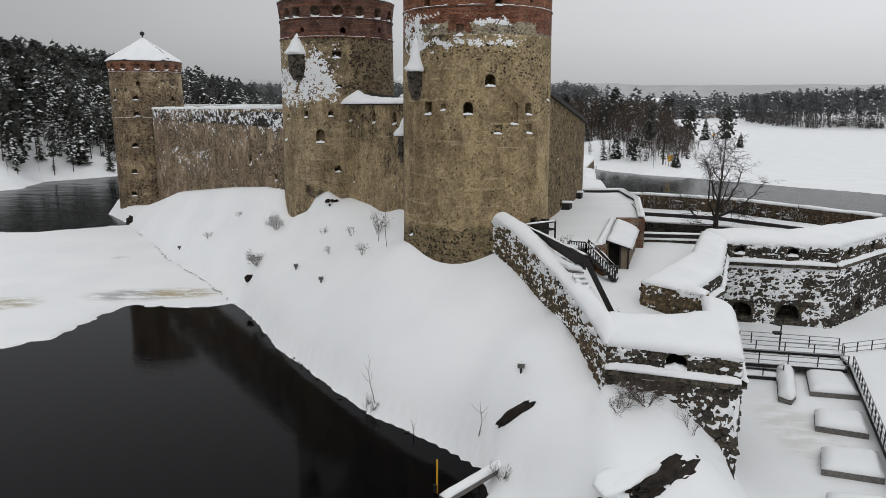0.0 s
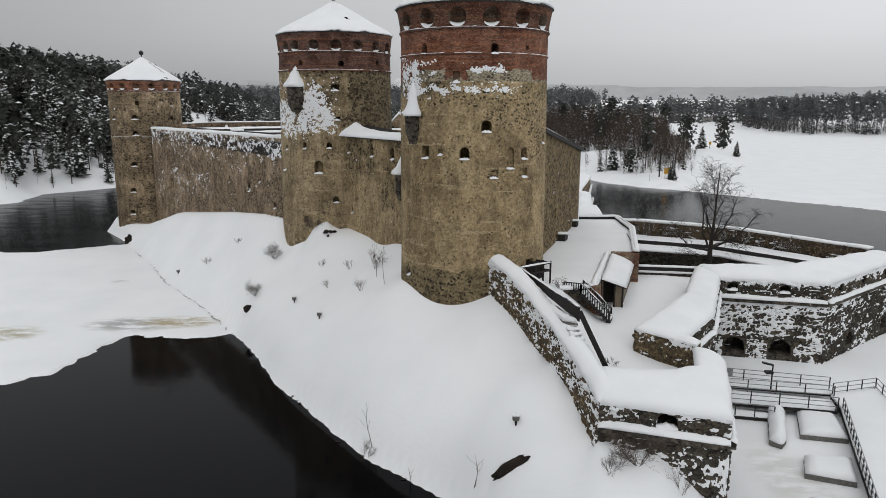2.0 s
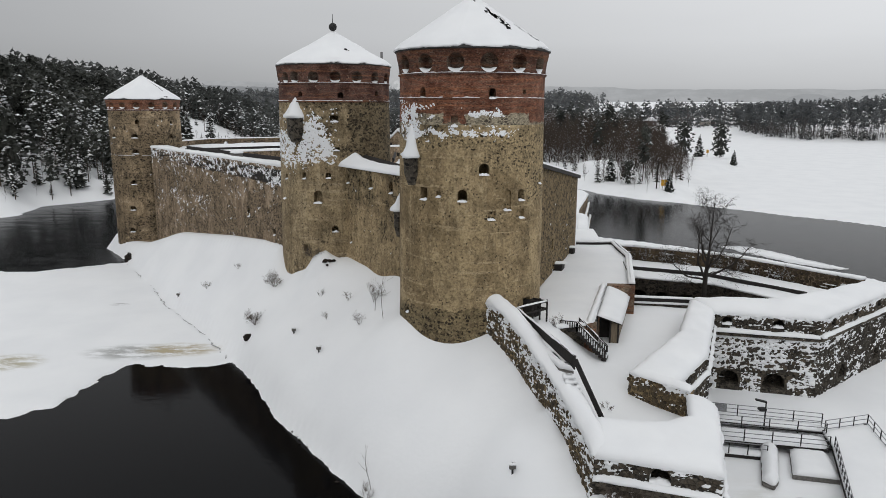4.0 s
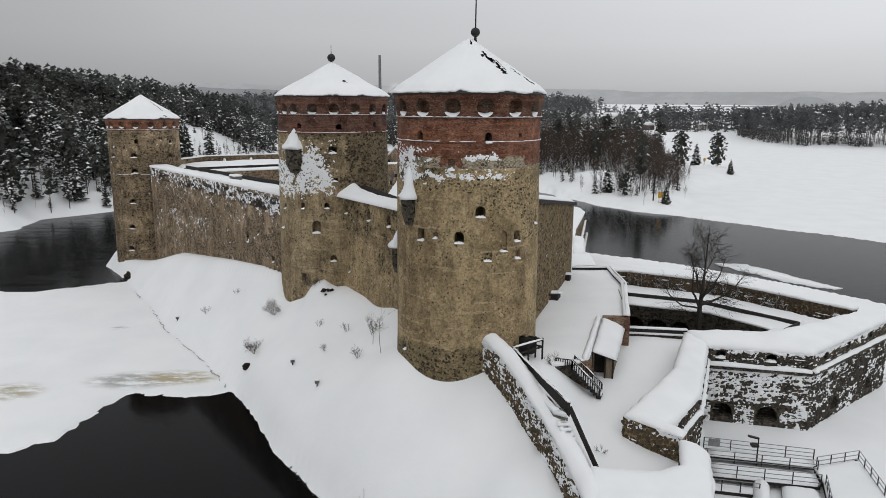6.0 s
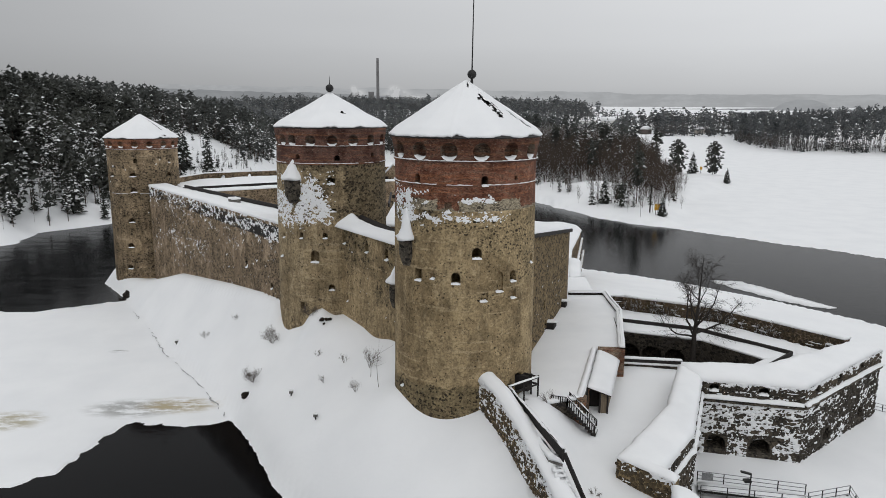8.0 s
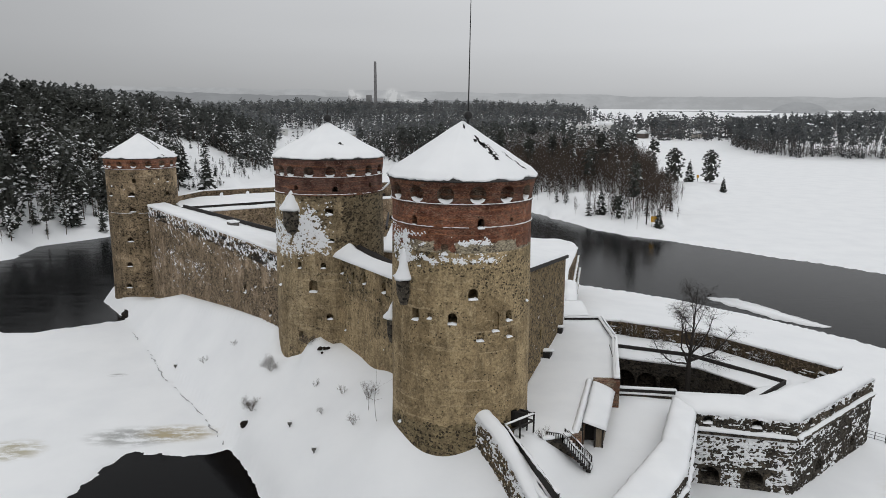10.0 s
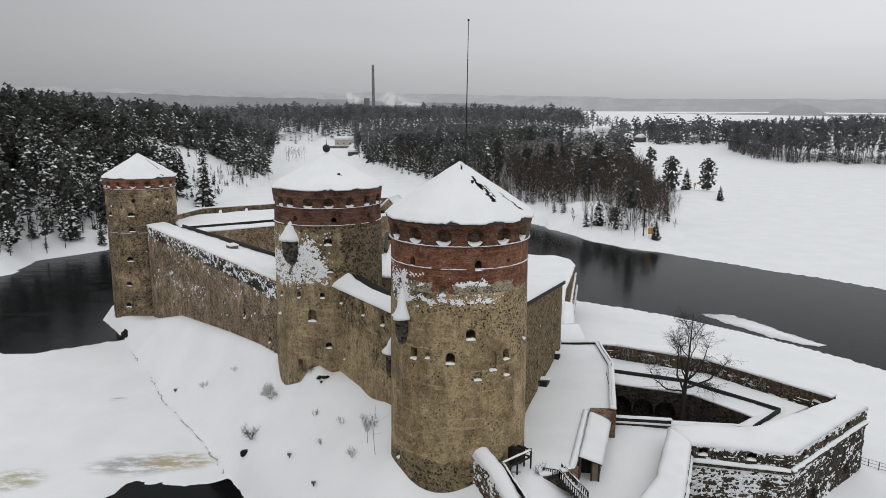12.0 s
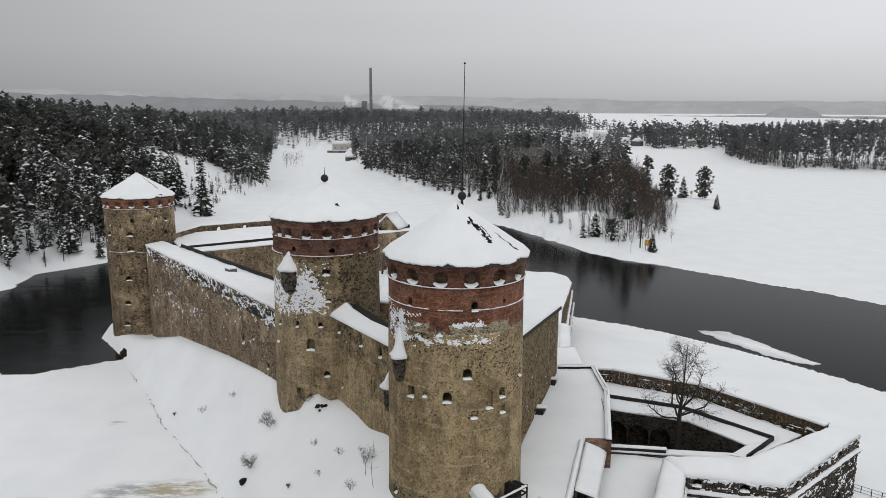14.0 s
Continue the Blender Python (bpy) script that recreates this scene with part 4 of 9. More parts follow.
def cone_roof(parent, c, r, z0, z1, bare, seed, facets=14):
    """A shingled cone under a thick coat of snow with a ragged eave; bare: (angle, half width, from, to) where it has slid off."""
    bm = bmesh.new()
    lathe(bm, c, [(r - 0.3, z0 - 0.12), (r - 0.03, z0 - 0.07), (r, z0), (0.12, z1 - 0.12)], 56)
    roof = part("roof", bm, m_shingle, parent, "dark wooden shingles under the snow")
    bm = bmesh.new()
    rnd = random.Random(seed)
    seg, rows = 208, 60
    grid = []
    for k in range(rows + 1):
        f = k / rows
        ring = []
        for i in range(seg):
            a = 6.28318 * i / seg
            fac = math.cos(math.pi / facets) / math.cos((a % (2 * math.pi / facets)) - math.pi / facets)
            slid = 0.10 * max(0.0, wob(math.cos(a) * 3, math.sin(a) * 3, seed + 3, 1.0) + 0.35 * wob(math.cos(a) * 17, math.sin(a) * 17, seed + 3, 1.0) - 0.08)
            g = f + slid * (1 - f) ** 6
            rr = (r + 0.10 * (1 - f)) * (1 - g) * (1 - (1 - fac) * 0.8) + 0.10
            edge = 0.0
            if k == 0:
                edge = 0.12 * wob(math.cos(a) * 7, math.sin(a) * 7, seed, 1.0) + 0.07 * wob(math.cos(a) * 30, math.sin(a) * 30, seed, 1.0) - 0.07
            t = (0.26 + 0.10 * wob(rr * math.cos(a), rr * math.sin(a), seed, 0.5)) * (0.30 + 0.70 * min(1.0, f / 0.10))
            if k == 0:
                t = 0.06
            rr += edge
            ring.append(bm.verts.new((c[0] + rr * math.cos(a), c[1] + rr * math.sin(a), z0 + (z1 - z0) * g + t)))
        grid.append(ring)
    for k in range(rows):
        f = (k + 0.5) / rows
        for i in range(seg):
            deg = math.degrees(6.28318 * (i + 0.5) / seg)
            skip = False
            for ang, half, lo, hi in bare:
                off = (deg - ang + 180) % 360 - 180
                off += 2.5 * wob(f * 34, ang, seed, 0.5) + 1.5 * wob(f * 90, ang, seed, 0.5)
                torn = half * (0.85 + 0.75 * wob(f * 45, deg * 0.25, seed, 1.0))
                if abs(off) < torn and lo + 0.02 * wob(deg, ang, seed, 0.6) < f < hi:
                    skip = True
            if not skip:
                bm.faces.new((grid[k][i], grid[k][(i + 1) % seg], grid[k + 1][(i + 1) % seg], grid[k + 1][i]))
    low = [bm.verts.new((v.co.x + (c[0] - v.co.x) * 0.03, v.co.y + (c[1] - v.co.y) * 0.03, v.co.z - 0.10)) for v in grid[0]]
    for i in range(seg):
        bm.faces.new((low[i], low[(i + 1) % seg], grid[0][(i + 1) % seg], grid[0][i]))
    bm.faces.new(grid[-1])
    part("snow_cover", bm, m_snow, roof, "thick smooth snow")


def ledge(parent, c, r, z, mat, wide=0.14, high=0.16, gaps=0.25, seed=1, name="string_course"):
    """A projecting course with a broken line of snow on it."""
    bm = bmesh.new()
    lathe(bm, c, [(r - 0.1, z - high), (r + wide * 0.7, z - high), (r + wide, z), (r - 0.1, z)], 96)
    course = part(name, bm, mat, parent)
    bm = bmesh.new()
    n = 240
    run = []
    for i in range(n + 1):
        a = 6.28318 * i / n
        on = wob(math.cos(a) * 4, math.sin(a) * 4, seed, 1.0) > gaps - 0.6 and i < n
        if on:
            h = 0.055 + 0.075 * wob(math.cos(a) * 14, math.sin(a) * 14, seed, 1.0)
            h = max(0.012, h)
            run.append([bm.verts.new((c[0] + q * math.cos(a), c[1] + q * math.sin(a), zz)) for q, zz in ((r - 0.02, z), (r + wide + 0.03, z), (r + wide, z + h * 0.7), (r - 0.02, z + h))])
        if not on or i == n:
            for p, q in zip(run, run[1:]):
                for j in range(4):
                    bm.faces.new((p[j], p[(j + 1) % 4], q[(j + 1) % 4], q[j]))
            run = []
    part("ledge_snow", bm, m_snow, course, "thin broken line of snow")


def port_cut(bm, m, r, depth=0.8):
    pts = [(r * math.cos(6.28318 * i / 20), r * math.sin(6.28318 * i / 20)) for i in range(20)]
    for (ya, ka), (yb, kb) in (((-0.3, 1.16), (depth, 0.78)),):
        a = [bm.verts.new(m @ Vector((x * ka, ya, z * ka))) for x, z in pts]
        b = [bm.verts.new(m @ Vector((x * kb, yb, z * kb))) for x, z in pts]
        bm.faces.new(a)
        bm.faces.new(b[::-1])
        for i in range(20):
            bm.faces.new((a[i], b[i], b[(i + 1) % 20], a[(i + 1) % 20]))
    box_m = m @ Matrix.Translation((0, depth + 0.35, 0))
    bmesh.ops.create_cube(bm, size=1, matrix=box_m @ Matrix.Diagonal((r * 1.08, 1.6, r * 1.08, 1)))


def port_snow(bm, m, r):
    """Snow lying in the lower lip of a round gunport."""
    n = 14
    rows = []
    for i in range(n + 1):
        a = math.pi * (1.16 + 0.68 * i / n)
        fat = math.sin(math.pi * i / n) ** 0.6
        ca, sa = math.cos(a), math.sin(a)
        rows.append([bm.verts.new(m @ Vector((q * r * ca, y, q * r * sa))) for q, y in ((1.04, 0.06), (1.0 - 0.08 * fat, 0.08), (0.97 - 0.22 * fat, 0.22), (0.92 - 0.34 * fat, 0.42), (0.86, 0.6))])
    for p, q in zip(rows, rows[1:]):
        for j in range(4):
            bm.faces.new((p[j], p[j + 1], q[j + 1], q[j]))


def tower(label, c, profile, crown, roof, ports, openings, mats, seed):
    """A round tower: rubble shaft, brick crown with round gunports, string courses and a snowy cone."""
    top = thing("castle_tower", label, "tower", (c[0], c[1], profile[0][1]), "castle towers")
    bm = bmesh.new()
    lathe(bm, c, profile, 128, 0.05)
    shaft = part("shaft", bm, mats[0], top)
    cutter = bmesh.new()
    r_at = lambda z: float(np.interp(z, [p[1] for p in profile + crown], [p[0] for p in profile + crown]))
    crown_cut = bmesh.new()
    for deg, z, w, h, depth, arch, snowy in openings:
        m = on_round(c, r_at(z), deg, z - h / 2)
        arch_cut(cutter if z < crown[0][1] else crown_cut, m, w, h, depth, arch)
        if snowy:
            bm = bmesh.new()
            sill(bm, m, w, 0.07 + 0.06 * snowy)
            part("sill_snow", bm, m_snow, shaft)
    bm = bmesh.new()
    lathe(bm, c, crown, 128, 0.03)
    parapet = part("brick_crown", bm, mats[1], top, "red brick crown with round gunports")
    step, first, zc, rp = ports
    for i in range(int(round(360 / step))):
        m = on_round(c, r_at(zc), first + step * i, zc)
        port_cut(crown_cut, m, rp)
        bm = bmesh.new()
        port_snow(bm, m, rp)
        part("port_snow", bm, m_snow, parapet)
    cut(shaft, cutter)
    cut(parapet, crown_cut)
    cone_roof(top, c, *roof, seed)
    return top


def ball_finial(parent, x, y, z, r, rod, label):
    bm = bmesh.new()
    bmesh.ops.create_uvsphere(bm, u_segments=20, v_segments=14, radius=r, matrix=Matrix.Translation((x, y, z)))
    tube(bm, (x, y, z - r - 0.55), (x, y, z - r + 0.1), 0.16, 0.10, 8)
    tube(bm, (x, y, z + r - 0.05), (x, y, z + r + rod), 0.05, 0.02, 6)
    part("finial", bm, m_iron, parent, label)


def bartizan(parent, x, y, r, z0, z1, z2, turn, snow_mat):
    """A small corbelled turret with a tall pyramid of snow for a roof."""
    bm = bmesh.new()
    prof = [(r * 0.55, z0 - 0.9), (r, z0), (r * 1.02, z1)]
    lathe(bm, (x, y), prof, 10, 0.1)
    body = part("turret", bm, m_wall_dark, parent, "dark rubble corbelled turret")
    bm = bmesh.new()
    rise = z2 - z1
    rings = [(1.16, -0.05), (1.22, 0.04), (1.02, 0.14), (0.84, 0.28), (0.66, 0.42), (0.50, 0.57), (0.35, 0.72), (0.22, 0.86), (0.04, 1.0)]
    lathe(bm, (x, y), [(1.28 * r * q, z1 + rise * f) for q, f in rings], 16)
    for v in bm.verts:
        a = math.atan2(v.co.y - y, v.co.x - x)
        rr = math.hypot(v.co.x - x, v.co.y - y)
        side = 0.80 / max(abs(math.cos(((a + turn) % 1.0472) - 0.5236)), 0.8)
        q = rr * side * (1 + 0.30 * noise.noise(v.co * 1.9) + 0.16 * noise.noise(v.co * 5.0))
        v.co = Vector((x + q * math.cos(a), y + q * math.sin(a), v.co.z + 0.10 * noise.noise(v.co * 3.1)))
    part("turret_roof", bm, snow_mat, body, "steep snow-covered turret roof")


# near tower
near = tower("massive round ochre tower with brick crown and snowy conical roof", T3,
             [(6.9, 2.0), (6.62, 8.6), (6.5, 9.6), (6.44, 12.0), (6.42, 19.5), (6.36, 24.8), (6.33, 27.0)],
             [(6.33, 27.0), (6.30, 29.1), (6.32, 31.05), (6.62, 32.97)],
             (6.75, 33.0, 37.5, [(-58, 3.6, 0.50, 0.74), (-53, 2.8, 0.30, 0.60), (-66, 4.0, 0.61, 0.66), (-47, 1.3, 0.36, 0.56), (-29, 1.1, 0.10, 0.44), (-84, 6.0, 0.86, 0.95)]), (24.0, -128.5, 31.85, 0.70),
             [(-83, 23.5, 0.85, 0.95, 2.0, True, 1), (-130.3, 21.35, 0.75, 1.05, 2.0, False, 1), (-98.7, 21.35, 0.82, 1.0, 2.2, True, 1), (-64.5, 20.95, 0.75, 1.75, 0.22, True, 1),
              (-51.7, 21.3, 0.72, 1.0, 1.6, True, 1), (-77.2, 19.7, 0.72, 0.72, 0.3, False, 1), (-51.1, 19.7, 0.66, 0.75, 0.3, False, 1), (-105, 27.3, 0.62, 0.9, 0.35, False, 2),
              (-77.5, 29.5, 0.62, 0.85, 1.6, True, 1), (-131.8, 29.6, 0.6, 0.75, 1.6, True, 0), (-50.2, 29.65, 0.34, 0.34, 0.8, False, 0), (-25, 22.4, 0.6, 0.9, 1.5, True, 1),
              (-117, 21.4, 0.45, 0.5, 0.3, False, 1), (-84, 26.2, 0.32, 0.3, 0.7, False, 0), (-70, 26.1, 0.3, 0.28, 0.7, False, 0), (-150, 10.8, 0.45, 0.4, 0.4, False, 1),
              (-42.5, 11.3, 1.0, 2.0, 1.2, False, 0)],
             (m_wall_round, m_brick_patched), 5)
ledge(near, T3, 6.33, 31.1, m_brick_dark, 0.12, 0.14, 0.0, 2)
ledge(near, T3, 6.30, 29.15, m_brick, 0.08, 0.10, 0.25, 3)
ball_finial(near, 3.42, 63.0, 38.25, 0.40, 0.1, "dark iron ball finial")
bm = bmesh.new()
for a, b, r0, r1 in ((38.5, 42.5, 0.07, 0.055), (42.5, 46.5, 0.055, 0.04), (46.5, 50.0, 0.04, 0.03)):
    tube(bm, (3.42 + 0.012 * (a - 38), 63, a), (3.42 + 0.012 * (b - 38), 63, b), r0, r1, 6)
bmesh.ops.create_uvsphere(bm, u_segments=10, v_segments=6, radius=0.1, matrix=Matrix.Translation((3.56, 63, 50.0)))
part("flagpole", bm, m_iron, near, "tall thin iron flagpole")
bartizan(near, -2.2, 59.1, 0.68, 22.9, 24.4, 27.0, 0, m_snow)
bartizan(near, -3.55, 65.3, 0.62, 17.3, 18.9, 20.6, 0, m_snow)

# middle tower
middle = tower("round rubble tower with patchy plaster, brick crown and snowy conical roof", T2,
               [(7.2, 3.0), (6.95, 8.5), (6.72, 20.5), (6.66, 25.0), (6.62, 29.0)],
               [(6.62, 29.0), (6.6, 30.95), (6.82, 33.02)],
               (6.9, 33.05, 36.9, [(-62, 2.6, 0.34, 0.42)]), (21.6, -124, 31.6, 0.62),
               [(-117.5, 29.75, 0.6, 0.6, 1.5, True, 0), (-76, 29.65, 0.66, 0.62, 1.5, True, 0), (-35, 29.85, 0.5, 0.6, 1.5, True, 0), (-82.7, 27.0, 0.95, 0.75, 1.4, False, 2),
                (-81.8, 23.6, 0.85, 0.4, 1.4, False, 1), (-98.4, 24.9, 0.36, 0.36, 1.0, False, 0), (-115.4, 20.5, 0.5, 0.75, 1.2, False, 1), (-89.8, 20.6, 0.62, 0.7, 1.3, True, 1),
                (-100.8, 18.1, 1.05, 1.5, 1.0, True, 2), (-84.4, 14.4, 0.75, 0.75, 1.4, True, 1), (-115.6, 12.0, 0.62, 0.85, 1.3, False, 0), (-142, 20.2, 0.5, 0.6, 1.0, False, 1),
                (-148, 17.6, 0.8, 0.3, 0.3, False, 2), (-128, 9.6, 0.3, 0.3, 0.4, False, 0)],
               (m_wall_middle, m_brick_dark), 9)
ledge(middle, T2, 6.6, 31.0, m_brick_dark, 0.12, 0.14, 0.0, 5)
ledge(middle, T2, 6.62, 28.98, m_brick_dark, 0.12, 0.14, 0.15, 6)
ball_finial(middle, T2[0], T2[1], 37.65, 0.48, 1.0, "dark iron ball finial")
bartizan(middle, -16.3, 82.2, 1.15, 25.2, 27.2, 29.6, 0, m_snow)

# far tower
far_tower = tower("round rubble tower with brick crown and snowy roof by water", T1,
                  [(7.0, -0.5), (6.6, 2.0), (6.56, 10.0), (6.53, 19.0), (6.52, 27.4)],
                  [(6.52, 27.4), (6.76, 29.38)],
                  (6.85, 29.4, 33.75, [(-30, 2.5, 0.04, 0.09), (-20, 2, 0.3, 0.8)]), (23.0, -125.5, 28.3, 0.62),
                  [(-80.4, 25.3, 0.7, 0.85, 1.3, True, 0), (-85.7, 22.7, 1.3, 0.85, 1.5, True, 1), (-86, 19.75, 1.3, 0.85, 1.5, True, 1), (-92.8, 14.0, 1.25, 0.9, 1.5, True, 1),
                   (-97.5, 9.1, 1.25, 0.9, 1.5, True, 1), (-101.8, 4.85, 1.2, 0.9, 1.5, True, 1), (-127, 22.7, 1.0, 0.9, 1.5, True, 1), (-23, 25.1, 0.6, 0.8, 1.2, True, 1),
                   (-25, 22.6, 1.0, 0.8, 1.2, True, 0)],
                  (m_wall_far, m_brick), 13)
ledge(far_tower, T1, 6.53, 27.45, m_brick_dark, 0.12, 0.14, 0.1, 7)
ledge(far_tower, T1, 6.53, 19.05, m_wall_far, 0.1, 0.12, 0.3, 8)
ball_finial(far_tower, T1[0], T1[1], 34.7, 0.42, 0.3, "dark iron ball finial")


def tower_snow(parent, c, r, lo, hi, z0, z1, cover, seed, amp=0.2, fine=1.5, step=0.11):
    """Blown snow on a round wall; cover(deg, z) from 0 to 1."""
    k = math.radians(r)
    def field(u, v):
        d, z = lo + (hi - lo) * u, z0 + (z1 - z0) * v
        return amp * (cover(d, z) - 0.5 + 0.6 * fbm(d * k * fine * 0.8, z * fine * 1.25, seed, 7) + 0.6 * fbm(d * k * 7.0, z * 9.0, seed + 2, 4))
    snow_sheet(parent, round_surf(c, r, lo, hi, z0, z1), math.radians(hi - lo) * r, z1 - z0, field, step)


def hump(x, a, b, soft):
    """1 between a and b, falling to 0 over soft outside."""
    return max(0.0, min(1.0, 1 - max(a - x, x - b, 0) / soft))


def middle_cover(d, z):
    w = 4 + 15 * max(0.0, min(1.0, (26.9 - z) / 3.8))
    fan = hump(d, -106 - 0.75 * w, -104 + w, 6) * hump(z, 22.4, 26.6, 1.2)
    side = hump(d, -165, -127, 5) * hump(z, 22.0, 25.0, 1.0)
    return -0.08 + 0.67 * max(fan, 0.8 * side)


tower_snow(middle, T2, 6.70, -170, -78, 20.6, 28.2, middle_cover, 3, 0.07, 1.9, 0.06)
tower_snow(near, T3, 6.36, -150, -55, 25.7, 27.0, lambda d, z: 0.50 * hump(z, 26.25 + 0.2 * wob(d * 0.12, 2), 26.4 + 0.2 * wob(d * 0.12, 2), 0.4) * hump(d, -143, -66, 8) - 0.05, 4, 0.075, 2.0, 0.045)
tower_snow(near, T3, 6.35, -100, -66, 27.5, 28.4, lambda d, z: 0.50 * hump(z, 27.85 + 0.1 * wob(d * 0.2, 5), 27.95 + 0.1 * wob(d * 0.2, 5), 0.25) * hump(d, -97, -72, 6) - 0.05, 5, 0.075, 2.0, 0.045)
tower_snow(near, T3, 6.35, -172, -120, 25.6, 29.0, lambda d, z: 0.0 + 0.42 * hump(d, -160, -138, 8) * hump(z, 26.0, 28.2, 0.8), 6, 0.08, 1.7, 0.055)
tower_snow(near, T3, 6.40, -150, -40, 11.0, 25.5, lambda d, z: -0.34, 7, 0.14, 1.3, 0.16)
tower_snow(far_tower, T1, 6.56, -150, -20, 3.0, 27.0, lambda d, z: -0.30, 8, 0.16, 1.0, 0.2)

# ---- curtain walls and wings ----
def straight_wall(name, label, a, b, thick, z0, za, zb, mat, openings=(), kind="structure", inward=1):
    """A wall from a to b (a at the left, seen from outside), its thickness going inwards."""
    d = Vector((b[0] - a[0], b[1] - a[1]))
    n = Vector((-d.y, d.x)).normalized() * thick * inward
    bm = bmesh.new()
    steps = 10
    front = [(a[0] + d.x * i / steps, a[1] + d.y * i / steps) for i in range(steps + 1)]
    back = [(p[0] + n.x, p[1] + n.y) for p in reversed(front)]
    zt = [za + (zb - za) * i / steps for i in range(steps + 1)]
    prism(bm, front + back, z0, zt + zt[::-1])
    ob = solo(name, bm, mat, label, "wall", kind=kind)
    cutter = bmesh.new()
    for x, y, z, w, h, depth, arch, snowy in openings:
        m = on_wall(a, b, x, y, z - h / 2)
        arch_cut(cutter, m, w, h, depth, arch)
        if snowy:
            bm = bmesh.new()
            sill(bm, m, w, 0.14)
            part("sill_snow", bm, m_snow, ob)
    cut(ob, cutter)
    return ob


C1A, C1B = (-53.6, 132.3), (-18.6, 85.2)


def along(a, b, f, z):
    return (a[0] + (b[0] - a[0]) * f, a[1] + (b[1] - a[1]) * f, z)


west_ops = [(*along(C1A, C1B, 0.795, 14.2), 0.75, 1.25, 1.5, True, 1), (*along(C1A, C1B, 0.935, 12.6), 0.6, 0.8, 1.2, False, 1), (*along(C1A, C1B, 0.68, 12.7), 0.35, 0.5, 0.9, False, 1),
            (*along(C1A, C1B, 0.67, 14.6), 0.35, 0.9, 0.9, False, 1), (*along(C1A, C1B, 0.86, 15.4), 0.4, 0.5, 0.8, False, 1)]
for f in (0.04, 0.22, 0.42, 0.56, 0.70, 0.82):
    west_ops.append((*along(C1A, C1B, f, 19.6), 0.75, 0.8, 1.4, True, 1))
wall_west = straight_wall("wall_west", "long grey rubble curtain wall streaked with blown snow", C1A, C1B, 2.2, 0.5, 20.7, 21.2, m_wall_grey, west_ops)

# broad snowy wall walk behind the west curtain, with its dark fascia
walk_in = [(-46.9, 132.6), (-21.5, 102.8)]
bm = bmesh.new()
prism(bm, [C1A, C1B, (-13.5, 90.5), walk_in[1], walk_in[0], (-52.0, 137.0)], 18.8, [20.3, 20.7, 20.2, 19.9, 19.9, 20.3])
west_roof = solo("wing_roof_west", bm, m_timber_dark, "dark timber wall-walk roof behind the west curtain", "roof", kind="structure")
bm = bmesh.new()
snow_cap(bm, [along(C1A, C1B, 0.0, 0)[:2], C1B, (-13.5, 90.5), walk_in[1], walk_in[0], (-52.0, 137.0)], [20.62, 21.1, 20.3, 19.95, 19.95, 20.4], 0.42, 0.8, 0.05, 0.22)
part("snow_cover", bm, m_snow, west_roof, "wind-packed snow on the wall walk")
bm = bmesh.new()
beam(bm, (walk_in[0][0], walk_in[0][1], 20.45), (walk_in[1][0] + 3, walk_in[1][1] - 3.5, 20.45), 0.25, 0.95)
part("fascia", bm, m_timber_dark, west_roof, "dark board along the eave")
bm = bmesh.new()
snow_cap(bm, [(-31.4, 111.2), (-30.3, 109.9), (-31.3, 109.0), (-32.4, 110.3)], 21.15, 0.35, 0.4)
hatch_snow = bm
bm = bmesh.new()
box(bm, (-31.35, 110.1, 20.75), (1.5, 1.2, 0.85), 0.7)
hatch = solo("roof_hatch", bm, m_timber_grey, "grey boarded hatch on the snowy wall walk", "hatch")
part("snow_cover", hatch_snow, m_snow, hatch)

# north wing: courtyard face, walk with fascia, outer parapet with round ports
N0, N1 = (-47.2, 132.4), (-4.0, 160.0)
face_a, face_b = (-44.0, 129.5), (-3.0, 156.0)
bm = bmesh.new()
prism(bm, [face_a, face_b, (-2.0, 160.0), N0], 8, 19.75)
north_face = solo("wall_courtyard_north", bm, m_wall_grey, "grey plastered courtyard wall of the north wing", "wall", kind="structure")
bm = bmesh.new()
snow_cap(bm, [face_a, face_b, (-2.0, 159.0), (N0[0] + 0.3, N0[1] + 0.3)], 19.78, 0.3, 0.9, 0.05, 0.15)
part("snow_cover", bm, m_snow, north_face, "snow along the wall head")
bm = bmesh.new()
prism(bm, [N0, N1, (-6, 172), (-36.5, 160.5), (-51.0, 151.0), (-52.5, 142)], 10, 19.9)
north_walk = solo("wing_roof_north", bm, m_timber_dark, "dark timber wall-walk roof of the north wing", "roof", kind="structure")
bm = bmesh.new()
snow_cap(bm, [(N0[0] - 0.2, N0[1] + 0.6), (N1[0], N1[1] + 0.6), (-6, 171), (-36.0, 159.6), (-50.0, 150.4), (-52.0, 141.8)], 19.95, 0.35, 0.9, 0.0, 0.2)
part("snow_cover", bm, m_snow, north_walk, "snow on the north wall walk")
bm = bmesh.new()
beam(bm, (N0[0], N0[1], 20.1), (N1[0], N1[1], 20.1), 0.3, 0.75)
part("fascia", bm, m_timber_dark, north_walk, "dark board along the eave")
